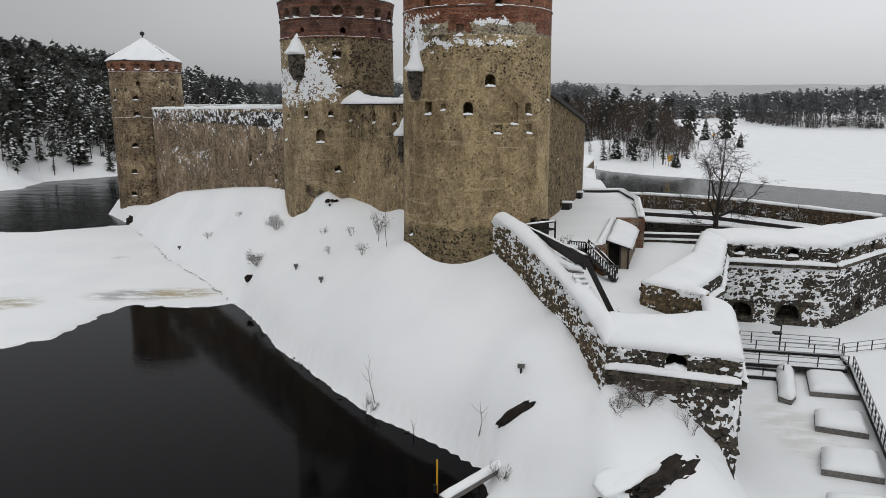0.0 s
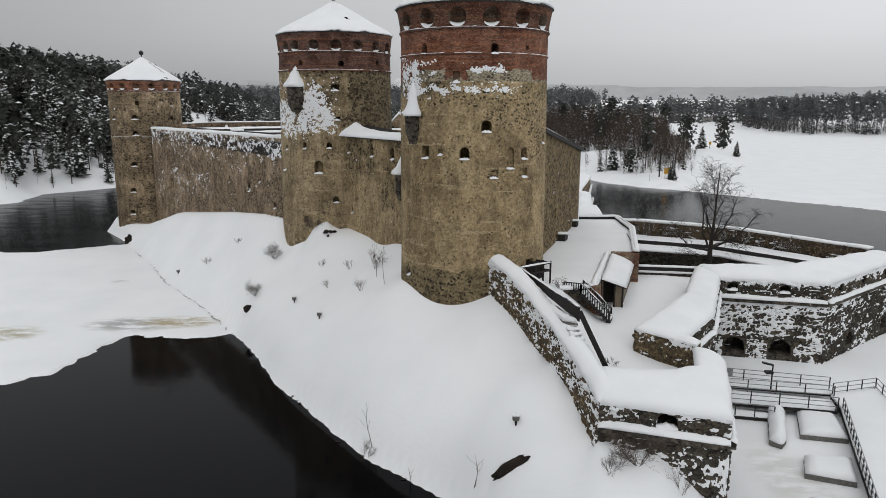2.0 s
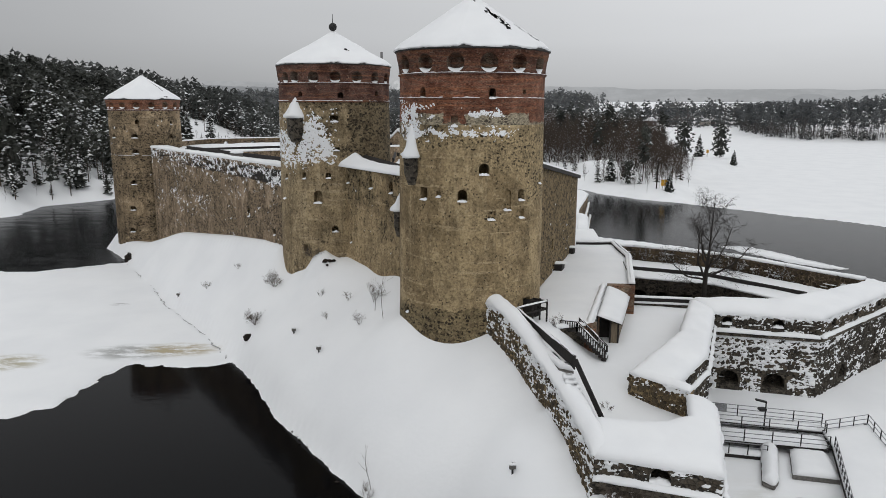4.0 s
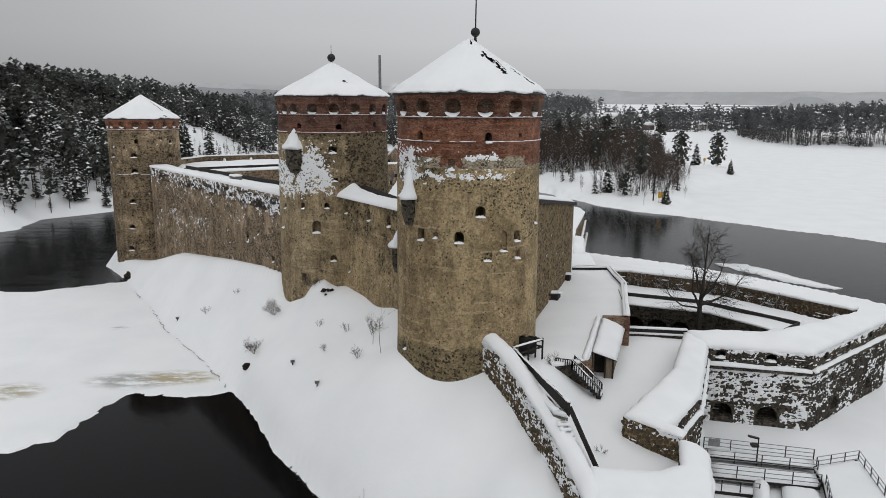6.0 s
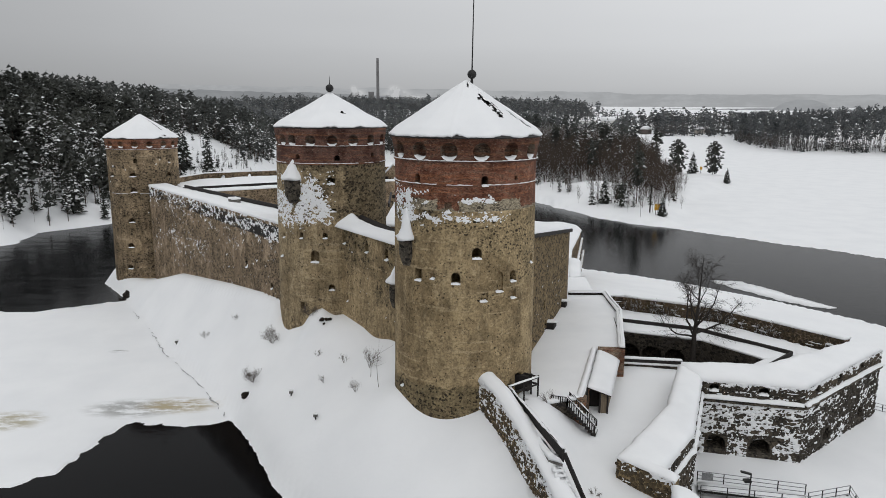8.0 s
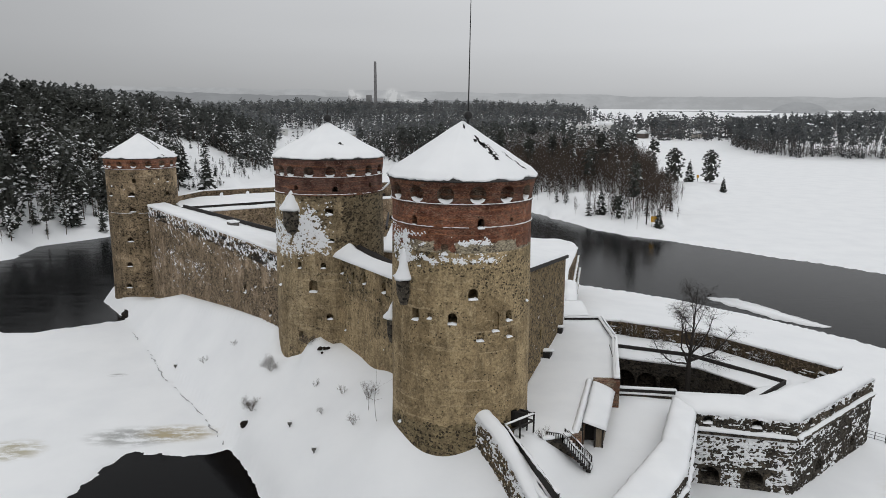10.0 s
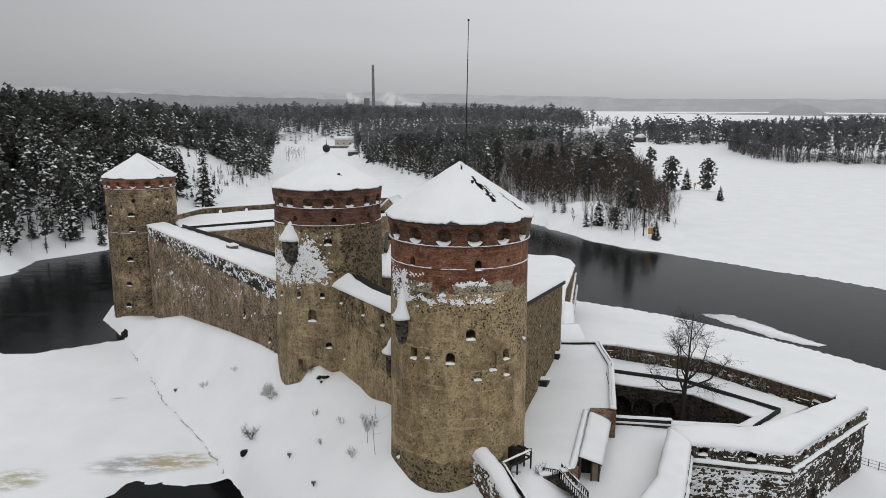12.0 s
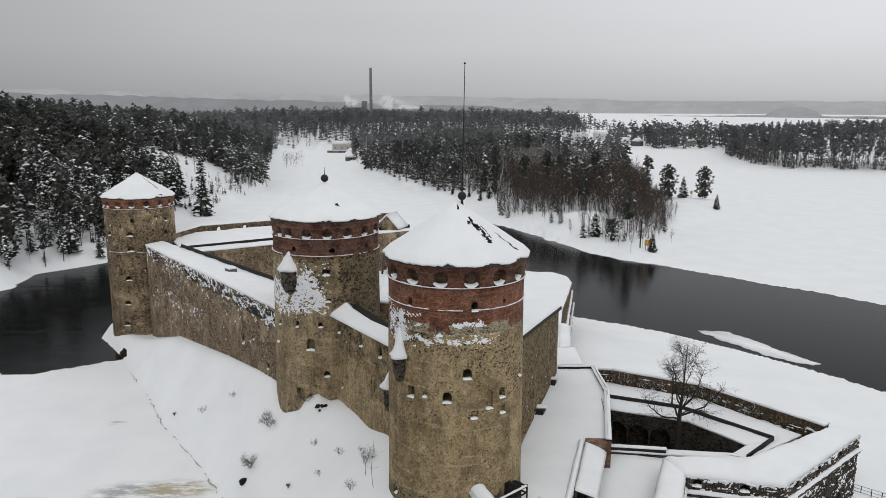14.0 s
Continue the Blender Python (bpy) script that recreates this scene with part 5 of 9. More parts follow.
for a, b in (((-51.8, 143.0), (-49.5, 152.6)), ((-49.5, 152.6), (-36.0, 160.8)), ((-36.0, 160.8), (-8.0, 174.5))):
    d = Vector((b[0] - a[0], b[1] - a[1])).normalized()
    ops = []
    if a[0] > -50:
        ops = [(*along(a, b, f, 20.35), 1.0, 0.8, 3.0, True, 1) for f in (0.25, 0.62)]
    w = straight_wall("wall_north", "rubble parapet of the north wing with round-headed loops, snow on top", a, b, 1.0, 8, 21.2, 21.3, m_wall_grey, ops)
    bm = bmesh.new()
    n = Vector((-d.y, d.x))
    snow_cap(bm, [a, b, (b[0] + n.x, b[1] + n.y), (a[0] + n.x, a[1] + n.y)], 21.22, 0.22, 0.8, 0.05, 0.1)
    part("snow_cover", bm, m_snow, w)

# far gate gable, seen over the roofs
bm = bmesh.new()
prism(bm, [(-11.5, 156.5), (-6.5, 154.0), (-4.5, 158.5), (-9.5, 161.0)], 9, 20.5)
gate_house = solo("gatehouse", bm, m_wall_grey, "small gabled rubble gatehouse with snow roof", "gatehouse")
bm = bmesh.new()
for side in (0, 1):
    e = ((-11.7, 156.3), (-9.5, 161.3)) if side == 0 else ((-6.3, 153.8), (-4.3, 158.7))
    r = ((-9.0, 155.1), (-6.9, 160.1))
    vs = [bm.verts.new((*e[0], 20.3)), bm.verts.new((*e[1], 20.3)), bm.verts.new((*r[1], 23.2)), bm.verts.new((*r[0], 23.2))]
    up = [bm.verts.new((v.co.x, v.co.y, v.co.z + 0.4)) for v in vs]
    bm.faces.new(vs)
    bm.faces.new(up)
    for i in range(4):
        bm.faces.new((vs[i], vs[(i + 1) % 4], up[(i + 1) % 4], up[i]))
part("roof", bm, m_snow, gate_house, "snow-laden gable roof")
bm = bmesh.new()
vs = [bm.verts.new(p) for p in ((-11.4, 156.45, 20.5), (-6.6, 154.05, 20.5), (-9.0, 155.2, 22.9))]
wv = [bm.verts.new(v.co + Vector((0.3, 0.6, 0))) for v in vs]
bm.faces.new(vs)
bm.faces.new(wv)
for i in range(3):
    bm.faces.new((vs[i], vs[(i + 1) % 3], wv[(i + 1) % 3], wv[i]))
part("gable", bm, m_wall_grey, gate_house)

# curtain between the middle and the near tower
C2A, C2B = (-11.2, 81.6), (-2.6, 68.1)
mid_ops = [(-10.3, 80.2, 20.3, 0.7, 1.1, 0.5, True, 1), (-7.25, 75.4, 20.25, 0.75, 1.15, 0.3, True, 1), (-4.85, 71.6, 20.25, 0.8, 1.2, 0.45, True, 1),
           (-10.0, 79.75, 13.3, 0.36, 0.75, 1.0, False, 1), (-8.6, 77.5, 20.2, 0.7, 1.0, 0.12, True, 0)]
wall_mid = straight_wall("wall_middle", "brownish plastered rubble curtain between two round towers", C2A, C2B, 1.8, 3, 21.55, 21.6, m_wall_mid, mid_ops)
bm = bmesh.new()
prism(bm, [(-11.4, 81.4), (-2.6, 67.9), (-1.0, 70.5), (-9.4, 83.6)], [21.58, 21.62, 21.0, 21.0], [21.72, 21.76, 22.0, 23.0])
mid_roof = solo("wing_roof_middle", bm, m_timber_dark, "low pent roof over the middle curtain", "roof", kind="structure")
bm = bmesh.new()
snow_strip(bm, [(-11.9, 81.6, 21.66), (-2.5, 67.3, 21.74)], [(-10.2, 82.6, 23.6), (-8.6, 80.6, 22.6), (-6.4, 77.6, 22.15), (-1.0, 70.2, 22.0)], 0.26, 0.3, 0.06, 0.12, 9)
part("snow_cover", bm, m_snow, mid_roof, "thick clean snow")

# bits of the inner court seen between the towers
bm = bmesh.new()
prism(bm, [(-6.8, 96), (0, 94), (6, 118), (-6.5, 120)], 9, 19.2)
inner_wing = solo("wing_inner", bm, m_wall_grey, "inner court building with snow on its roof", "building")
bm = bmesh.new()
snow_cap(bm, [(-7.0, 95.8), (0, 94), (6, 118), (-6.7, 120)], 19.25, 0.4, 0.9)
part("snow_cover", bm, m_snow, inner_wing)
bm = bmesh.new()
beam(bm, (-7.2, 112, 20.0), (-7.8, 128, 20.0), 0.3, 0.6)
beam(bm, (-7.2, 122, 20.2), (-2, 121, 20.2), 0.3, 0.6)
part("fascia", bm, m_timber_dark, inner_wing)
bm = bmesh.new()
bmesh.ops.create_grid(bm, x_segments=1, y_segments=1, size=0.5, matrix=Matrix.Translation((-16, 115, 9.2)) @ Matrix.Rotation(-0.9, 4, "Z") @ Matrix.Diagonal((70, 30, 1, 1)))
solo("courtyard", bm, m_snow_ground, "snow-covered floor of the castle's inner court", "courtyard", kind="structure")

# east wing
E1 = (18.3, 92.2)
east_ops = [(12.3, 76.9, 13.4, 0.8, 1.3, 1.0, True, 1), (12.65, 77.9, 10.4, 1.0, 1.9, 0.9, True, 0), (15.9, 88.85, 14.6, 0.4, 0.5, 0.6, False, 1)]
wall_east = straight_wall("wall_east", "pitted brown rubble wall of the east wing", (8.2, 64.2), E1, 1.6, 2, 23.6, 19.5, m_wall_base, east_ops)
straight_wall("wall_east_end", "rubble end wall of the east wing", E1, (9.0, 95.5), 1.2, 2, 19.5, 20.2, m_wall_grey)
bm = bmesh.new()
prism(bm, [(8.45, 64.0), (18.7, 92.3), (12.6, 93.2), (5.2, 69)], [23.3, 19.2, 19.8, 23.4], [23.72, 19.62, 20.3, 23.7])
east_roof = solo("wing_roof_east", bm, m_timber_dark, "dark sloping roof edge of the east wing", "roof", kind="structure")
bm = bmesh.new()
snow_strip(bm, [(8.5, 64.2, 23.7), (18.55, 92.3, 19.62)], [(5.2, 69, 23.7), (12.6, 93.2, 20.3)], 0.3, 0.5, 0.0, 0.15, 9)
part("snow_cover", bm, m_snow, east_roof)
THICK = [(19.4, 98.0), (22.0, 110.0), (24.6, 122.0), (28.4, 135.0), (30.3, 142.0), (30.4, 147.0), (28.5, 150.5), (22, 153.0), (6, 150), (0, 128), (6, 100)]
bm = bmesh.new()
prism(bm, THICK, 0.0, 10.7)
thick_bastion = solo("round_bastion", bm, m_wall_grey, "low thick round bastion of pale rubble under flat snow", "bastion")
bm = bmesh.new()
snow_cap(bm, THICK, 10.7, 0.5, 0.9, 0.12, 0.15)
part("snow_cover", bm, m_snow, thick_bastion, "flat expanse of clean snow")
for z, out in ((9.2, 0.3), (6.6, 0.7)):
    a, b = (21.2 + out, 104.0), (30.3 + out, 142.0)
    bm = bmesh.new()
    beam(bm, (*a, z), (*b, z), 0.5, 0.26)
    string = part("ledge", bm, m_wall_grey, thick_bastion)
    bm = bmesh.new()
    snow_strip(bm, [(a[0] + 0.2, a[1], z + 0.12), (b[0] + 0.2, b[1], z + 0.12)], [(a[0] - 0.2, a[1], z + 0.14), (b[0] - 0.2, b[1], z + 0.14)], 0.14, 0.35, 0.02, 0.3, 6)
    part("ledge_snow", bm, m_snow, string)

# ---- terrace, lower court, casemate yard ----
TERRACE = [(7.6, 57.8), (10.6, 57.6), (13.6, 58.8), (17.7, 71.2), (20.2, 70.9), (23.5, 84.9), (23.8, 94.0), (18.8, 94.0), (12.9, 78.0), (9.0, 66)]
bm = bmesh.new()
prism(bm, TERRACE, 1.5, 9.7)
terrace = solo("terrace", bm, m_wall_dark, "raised rubble terrace beside the east wing under deep snow", "terrace", kind="structure")
bm = bmesh.new()
snow_cap(bm, TERRACE, [10.0, 9.8, 9.72, 9.72, 9.72, 9.72, 9.72, 9.72, 9.72, 9.8], 0.3, 0.8, 0.02, 0.1)
part("snow_cover", bm, m_snow, terrace, "smooth untrodden snow")
bm = bmesh.new()
rim = [(20.2, 70.9), (23.5, 84.9), (23.8, 94.0), (18.8, 94.0)]
for a, b in zip(rim, rim[1:]):
    beam(bm, (*a, 9.95), (*b, 9.95), 0.45, 0.9)
kerb = part("parapet", bm, m_timber_dark, terrace, "low dark parapet")
bm = bmesh.new()
for a, b in zip(rim, rim[1:]):
    d = (Vector(b) - Vector(a)).normalized()
    n = Vector((-d.y, d.x)) * 0.33
    snow_cap(bm, [(a[0] - n.x, a[1] - n.y), (b[0] - n.x, b[1] - n.y), (b[0] + n.x, b[1] + n.y), (a[0] + n.x, a[1] + n.y)], 10.36, 0.25, 0.6, 0.04, 0.06)
part("snow_cover", bm, m_snow, kerb)
bm = bmesh.new()
prism(bm, [(17.6, 70.6), (20.4, 70.3), (20.55, 71.4), (17.8, 71.6)], 5.5, 10.25)
part("brick_pier", bm, m_brick, terrace, "worn red brick end wall")
bm = bmesh.new()
beam(bm, (21.0, 74.0, 10.03), (22.4, 83.0, 10.03), 0.06, 0.1)
part("drain_line", bm, m_timber_dark, terrace, "thin dark gutter line in the snow")
for x, y, r in ((13.95, 79.0, 0.75), (17.1, 88.2, 0.55)):
    bm = bmesh.new()
    box(bm, (x, y, 10.35), (2.2 * r, 1.3 * r, 0.75), 1.2)
    b = solo("bench_box", bm, m_timber_dark, "dark wooden box bench against the wall, snow on it", "bench", "terrace boxes")
    bm = bmesh.new()
    snow_cap(bm, [(x - r, y - 0.6 * r), (x + r, y - 0.6 * r), (x + r, y + 0.6 * r), (x - r, y + 0.6 * r)], 10.72, 0.22, 0.4, 0.05, 0.1)
    part("snow_cover", bm, m_snow, b)

LOWER = [(6.4, 56.2), (9.4, 41.5), (15.5, 40.2), (17.4, 44.8), (14.4, 49.2), (21.4, 57.9), (25.3, 68.5), (27.3, 73.0), (21.2, 74.0), (20.2, 70.9), (17.7, 71.2), (13.6, 58.8), (10.0, 57.7)]
def court_height(x, y):
    s = min(1.0, max(0.0, (12.6 - x + 0.18 * (y - 50)) / 5.0))
    return 7.25 + 3.1 * s * s * (3 - 2 * s) + 0.10 * wob(x, y, 3, 0.35) + 0.03 * wob(x, y, 3, 1.2) + 0.5 * max(0.0, 1 - math.hypot(x - 13.4, y - 50.5) / 4)


def soft_field(bm, poly, height, step=0.5, base=0.5):
    """A sheet of snow over the cells of a plan polygon, closed below."""
    xs = np.arange(min(q[0] for q in poly), max(q[0] for q in poly) + step, step)
    ys = np.arange(min(q[1] for q in poly), max(q[1] for q in poly) + step, step)
    X, Y = np.meshgrid(xs, ys)
    D = inside_depth(poly, X, Y)
    vs = {}
    for i in range(len(ys) - 1):
        for j in range(len(xs) - 1):
            if max(D[i, j], D[i + 1, j], D[i, j + 1], D[i + 1, j + 1]) > -0.1:
                for k in ((i, j), (i, j + 1), (i + 1, j + 1), (i + 1, j)):
                    if k not in vs:
                        vs[k] = bm.verts.new((X[k], Y[k], height(float(X[k]), float(Y[k]))))
                bm.faces.new((vs[(i, j)], vs[(i, j + 1)], vs[(i + 1, j + 1)], vs[(i + 1, j)]))


bm = bmesh.new()
soft_field(bm, LOWER, court_height)
solo("lower_court", bm, m_snow_ground, "lower outer court filled with deep soft snow", "courtyard", kind="structure")

# casemate yard: a sunken court with an arched wall, ringed by a walk
HOLE = [(21.5, 74.7), (35.1, 72.8), (37.6, 74.8), (33.0, 81.4), (24.0, 85.2)]
bm = bmesh.new()
prism(bm, HOLE, 0.5, 2.6)
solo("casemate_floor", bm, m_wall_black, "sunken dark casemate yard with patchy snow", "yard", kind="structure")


def ring_wall(bm, outer, inner, z0, z1):
    vo = [[bm.verts.new((*p, z)) for p in outer] for z in (z0, z1)]
    vi = [[bm.verts.new((*p, z)) for p in inner] for z in (z0, z1)]
    n = len(outer)
    for i in range(n):
        j = (i + 1) % n
        bm.faces.new((vo[0][i], vo[0][j], vo[1][j], vo[1][i]))
        bm.faces.new((vi[0][j], vi[0][i], vi[1][i], vi[1][j]))
        bm.faces.new((vo[1][i], vo[1][j], vi[1][j], vi[1][i]))
        bm.faces.new((vo[0][j], vo[0][i], vi[0][i], vi[0][j]))


RING5 = [(20.9, 73.7), (36.1, 71.3), (41.3, 76.0), (33.3, 85.2), (24.6, 88.9)]
bm = bmesh.new()
ring_wall(bm, RING5, HOLE, 1.0, 7.5)
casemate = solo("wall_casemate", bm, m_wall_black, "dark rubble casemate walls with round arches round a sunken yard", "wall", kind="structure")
cutter = bmesh.new()
for f in (0.12, 0.40, 0.68):
    x, y = 24.0 + (33.0 - 24.0) * f, 85.2 + (81.4 - 85.2) * f
    arch_cut(cutter, on_wall((24.0, 85.2), (33.0, 81.4), x, y, 2.6), 2.5, 3.5, 2.2, True)
cut(casemate, cutter)
bm = bmesh.new()
for i in range(5):
    a, b = RING5[i], RING5[(i + 1) % 5]
    c, d = HOLE[(i + 1) % 5], HOLE[i]
    pts = [(a[0], a[1]), (b[0], b[1]), (c[0], c[1]), (d[0], d[1])]
    snow_cap(bm, pts, 7.52, 0.26, 0.8, 0.0, 0.04)
part("snow_cover", bm, m_snow, casemate, "snow on the walk round the yard")
bm = bmesh.new()
line = [(24.8, 88.9), (33.4, 85.2), (41.3, 76.0), (36.1, 71.4)]
for a, b in zip(line, line[1:]):
    beam(bm, (*a, 7.75), (*b, 7.75), 0.22, 0.85)
part("edge_board", bm, m_timber_dark, casemate, "dark edge boards")
bm = bmesh.new()
beam(bm, (20.9, 73.9, 7.7), (27.4, 72.9, 7.7), 0.3, 0.95)
part("edge_board", bm, m_timber_dark, casemate)
bm = bmesh.new()
snow_cap(bm, [(20.8, 73.6), (27.5, 72.6), (27.5, 73.2), (20.8, 74.2)], 8.18, 0.15, 0.5, 0.03, 0.04)
part("snow_cover", bm, m_snow, casemate)

UPPER = [(24.8, 88.9), (33.4, 85.2), (41.3, 76.0), (36.1, 71.4), (44.9, 76.4), (37.2, 87.3), (26.3, 93.6), (23.9, 93.8)]
bm = bmesh.new()
prism(bm, UPPER, 1.0, 7.3)
upper = solo("rampart_walk", bm, m_snow_ground, "snowy rampart walk behind the outer wall", "rampart", kind="structure")
bm = bmesh.new()
snow_cap(bm, UPPER, [7.4, 7.4, 7.4, 7.5, 7.9, 7.9, 7.8, 7.8], 0.25, 0.9, 0.0, 0.12)
part("snow_cover", bm, m_snow_ground, upper)
outer_line = [(22.8, 94.6), (26.6, 93.9), (37.0, 88.0), (46.8, 75.3)]
outer_walls = []
for a, b, z in zip(outer_line, outer_line[1:], (9.7, 9.75, 9.75)):
    w = straight_wall("wall_outer", "low brown rubble outer wall with snow on its head", a, b, 1.3, 2, z, 9.75, m_wall_outer)
    outer_walls.append(w)
    d = (Vector(b) - Vector(a)).normalized()
    n = Vector((-d.y, d.x))
    bm = bmesh.new()
    snow_cap(bm, [(a[0], a[1]), (b[0], b[1]), (b[0] + 1.5 * n.x, b[1] + 1.5 * n.y), (a[0] + 1.5 * n.x, a[1] + 1.5 * n.y)], [9.72, 9.72, 9.6, 9.6], 0.32, 0.8, 0.03, 0.1)
    part("snow_cover", bm, m_snow, w)

# ---- bastion, linking wall, front wall and stair wall ----
def parapet_run(name, label, outer, inner, z0, ledge_z, top_z, crest, mat, ports=(), arches=()):
    """A battered defence wall: face, projecting ledge with snow, parapet with gunports, and a broad crest of snow."""
    ob = thing(name, label, "wall", (outer[0][0], outer[0][1], z0), kind="structure")
    bm = bmesh.new()
    prism(bm, list(outer) + list(inner)[::-1], z0, [top_z] * len(outer) + [top_z + 0.3] * len(inner))
    body = part("wall_body", bm, mat, ob)
    cutter = bmesh.new()
    for a, b, x, y, z, w, h, dep, sn in list(ports) + list(arches):
        m = on_wall(a, b, x, y, z)
        arch_cut(cutter, m, w, h, dep, True)
        if sn:
            bm = bmesh.new()
            sill(bm, m, w, 0.2)
            part("sill_snow", bm, m_snow, body)
    cut(body, cutter)
    for a, b in zip(outer, outer[1:]):
        d = (Vector(b) - Vector(a)).normalized()
        n = Vector((d.y, -d.x))
        bm = bmesh.new()
        prism(bm, [a, b, (b[0] + 0.3 * n.x, b[1] + 0.3 * n.y), (a[0] + 0.3 * n.x, a[1] + 0.3 * n.y)], ledge_z - 0.35, ledge_z)
        course = part("ledge", bm, m_wall_dark, ob)
        bm = bmesh.new()
        snow_strip(bm, [(a[0] + 0.33 * n.x, a[1] + 0.33 * n.y, ledge_z), (b[0] + 0.33 * n.x, b[1] + 0.33 * n.y, ledge_z)],
                   [(a[0] - 0.05 * n.x, a[1] - 0.05 * n.y, ledge_z + 0.22), (b[0] - 0.05 * n.x, b[1] - 0.05 * n.y, ledge_z + 0.22)], 0.34, 0.3, 0.05, 0.5, 7)
        part("ledge_snow", bm, m_snow, course)
    bm = bmesh.new()
    snow_strip(bm, [(*q, top_z - 0.03) for q in outer], [(*q, crest) for q in inner], 0.55, 0.4, 0.12, 0.25, 11)
    part("snow_crest", bm, m_snow, ob, "billowing crest of deep snow")
    return ob


B0, B1, B2 = (27.0, 65.8), (36.3, 63.45), (51.0, 75.0)
bast_ports = [(B0, B1, 28.2, 65.5, 7.72, 0.95, 0.78, 4.5, 1), (B0, B1, 32.7, 64.36, 7.72, 0.95, 0.78, 1.6, 1), (B1, B2, 38.4, 65.1, 7.72, 0.9, 0.75, 1.6, 0),
              (B1, B2, 42.5, 68.3, 7.72, 0.9, 0.75, 1.6, 0), (B1, B2, 46.9, 71.8, 7.72, 0.9, 0.75, 1.6, 0)]
bast_arches = [(B0, B1, 28.75, 65.36, 1.62, 1.9, 1.4, 1.8, 0), (B0, B1, 32.75, 64.35, 1.62, 2.0, 1.45, 1.8, 0), (B1, B2, 41.0, 67.15, 1.7, 1.5, 1.3, 1.5, 0), (B1, B2, 47.6, 72.3, 1.7, 1.4, 1.3, 1.5, 0)]
bastion = parapet_run("wall_bastion", "angular bastion of dark snow-plastered fieldstone with arched gun openings", [B0, B1, B2], [(25.6, 68.6), (34.6, 68.3), (47.0, 75.3)], 0.0, 7.0, 8.7, 9.25,
                      m_core, bast_ports, bast_arches)
L0, L1, L2 = (16.5, 46.4), (21.8, 53.7), (27.0, 65.8)
link = parapet_run("wall_link", "linking rubble wall between bastion and front wall, deep snow on top", [L0, L1, L2], [(14.3, 49.0), (21.0, 58.2), (25.6, 68.6)], 0.0, 7.4, 8.7, 9.1, m_core,
                   [(L0, L1, 18.35, 48.95, 7.75, 0.95, 0.8, 1.6, 1)])
bm = bmesh.new()
prism(bm, [(14.2, 49.0), (17.45, 45.3), (17.9, 45.8), (14.8, 49.6)], 6.0, 9.2)
inner_face = solo("wall_inner", bm, m_wall_base, "short rough rubble wall inside the court", "wall", kind="structure")
bm = bmesh.new()
snow_strip(bm, [(14.15, 48.95, 9.18), (17.4, 45.2, 9.18)], [(15.0, 49.8, 9.3), (18.0, 46.0, 9.25)], 0.3, 0.3, 0.05, 0.25, 7)
part("snow_crest", bm, m_snow, inner_face)
F0, F1 = (9.1, 37.3), (15.75, 35.0)
front = parapet_run("wall_front", "front rubble wall with a snowy ledge and one arched gunport", [F0, F1, (17.5, 40.0), (18.9, 44.2)], [(9.8, 41.2), (14.0, 40.6), (16.0, 41.4), (17.2, 45.1)], -0.3, 7.3, 8.55, 9.0, m_core,
                    [(F0, F1, 12.6, 36.08, 7.66, 1.15, 0.86, 6.5, 1)])
# stair wall, falling from the near tower to the front wall
S = [(3.9, 57.2, 12.6), (5.2, 54.2, 12.1), (6.4, 50.5, 11.3), (7.6, 45.8, 10.4), (8.5, 41.5, 9.4), (9.1, 37.3, 8.55)]
bm = bmesh.new()
wid = 1.25
left = [(x, y) for x, y, z in S]
right = [(x + wid, y + 0.25) for x, y, z in S]
zs = [z for x, y, z in S]
prism(bm, left + right[::-1], 3.0, zs + zs[::-1])
stair_wall = solo("wall_stair", bm, m_wall_base, "sloping rubble wall plastered with blown snow running down from the tower", "wall", kind="structure")
bm = bmesh.new()
snow_strip(bm, [(x, y, z - 0.02) for (x, y), z in zip(left, zs)], [(x, y, z + 0.15) for (x, y), z in zip(right, zs)], 0.5, 0.4, 0.1, 0.25, 9)
part("snow_crest", bm, m_snow, stair_wall, "rounded crest of deep snow")

# ---- woods and distance ----
class Bag:
    """Triangles gathered for one mesh."""

    def __init__(self):
        self.v, self.t, self.s = [], [], []

    def tri(self, a, b, c, slot):
        n = len(self.v)
        self.v += [a, b, c]
        self.t.append((n, n + 1, n + 2))
        self.s.append(slot)

    def arrays(self):
        return np.array(self.v, dtype=np.float32), np.array(self.t, dtype=np.int32), np.array(self.s, dtype=np.int32)


def stem(bag, h, r, rnd, slot=0, lean=0.0, n=4):
    top = np.array((lean * h, lean * 0.5 * h, h))
    for i in range(n):
        a, b = 6.28318 * i / n, 6.28318 * (i + 1) / n
        p, q = (r * math.cos(a), r * math.sin(a), -0.4), (r * math.cos(b), r * math.sin(b), -0.4)
        bag.tri(p, q, tuple(top), slot)


def pad(bag, c, r, rnd, slot, n=8, dome=0.55, drop=0.35, rag=0.5):
    """A ragged domed clump of needles or of snow."""
    off = rnd.uniform(0, 6.28318)
    top = (c[0] + 0.15 * r * rnd.uniform(-1, 1), c[1] + 0.15 * r * rnd.uniform(-1, 1), c[2] + dome * r)
    rim = []
    for i in range(n):
        a = off + 6.28318 * (i + rnd.uniform(-0.3, 0.3)) / n
        k = r * (1 + rag * rnd.uniform(-1, 0.55))
        rim.append((c[0] + k * math.cos(a), c[1] + k * math.sin(a), c[2] - drop * r * rnd.uniform(0.2, 1.6)))
    for i in range(n):
        bag.tri(rim[i], rim[(i + 1) % n], top, slot)


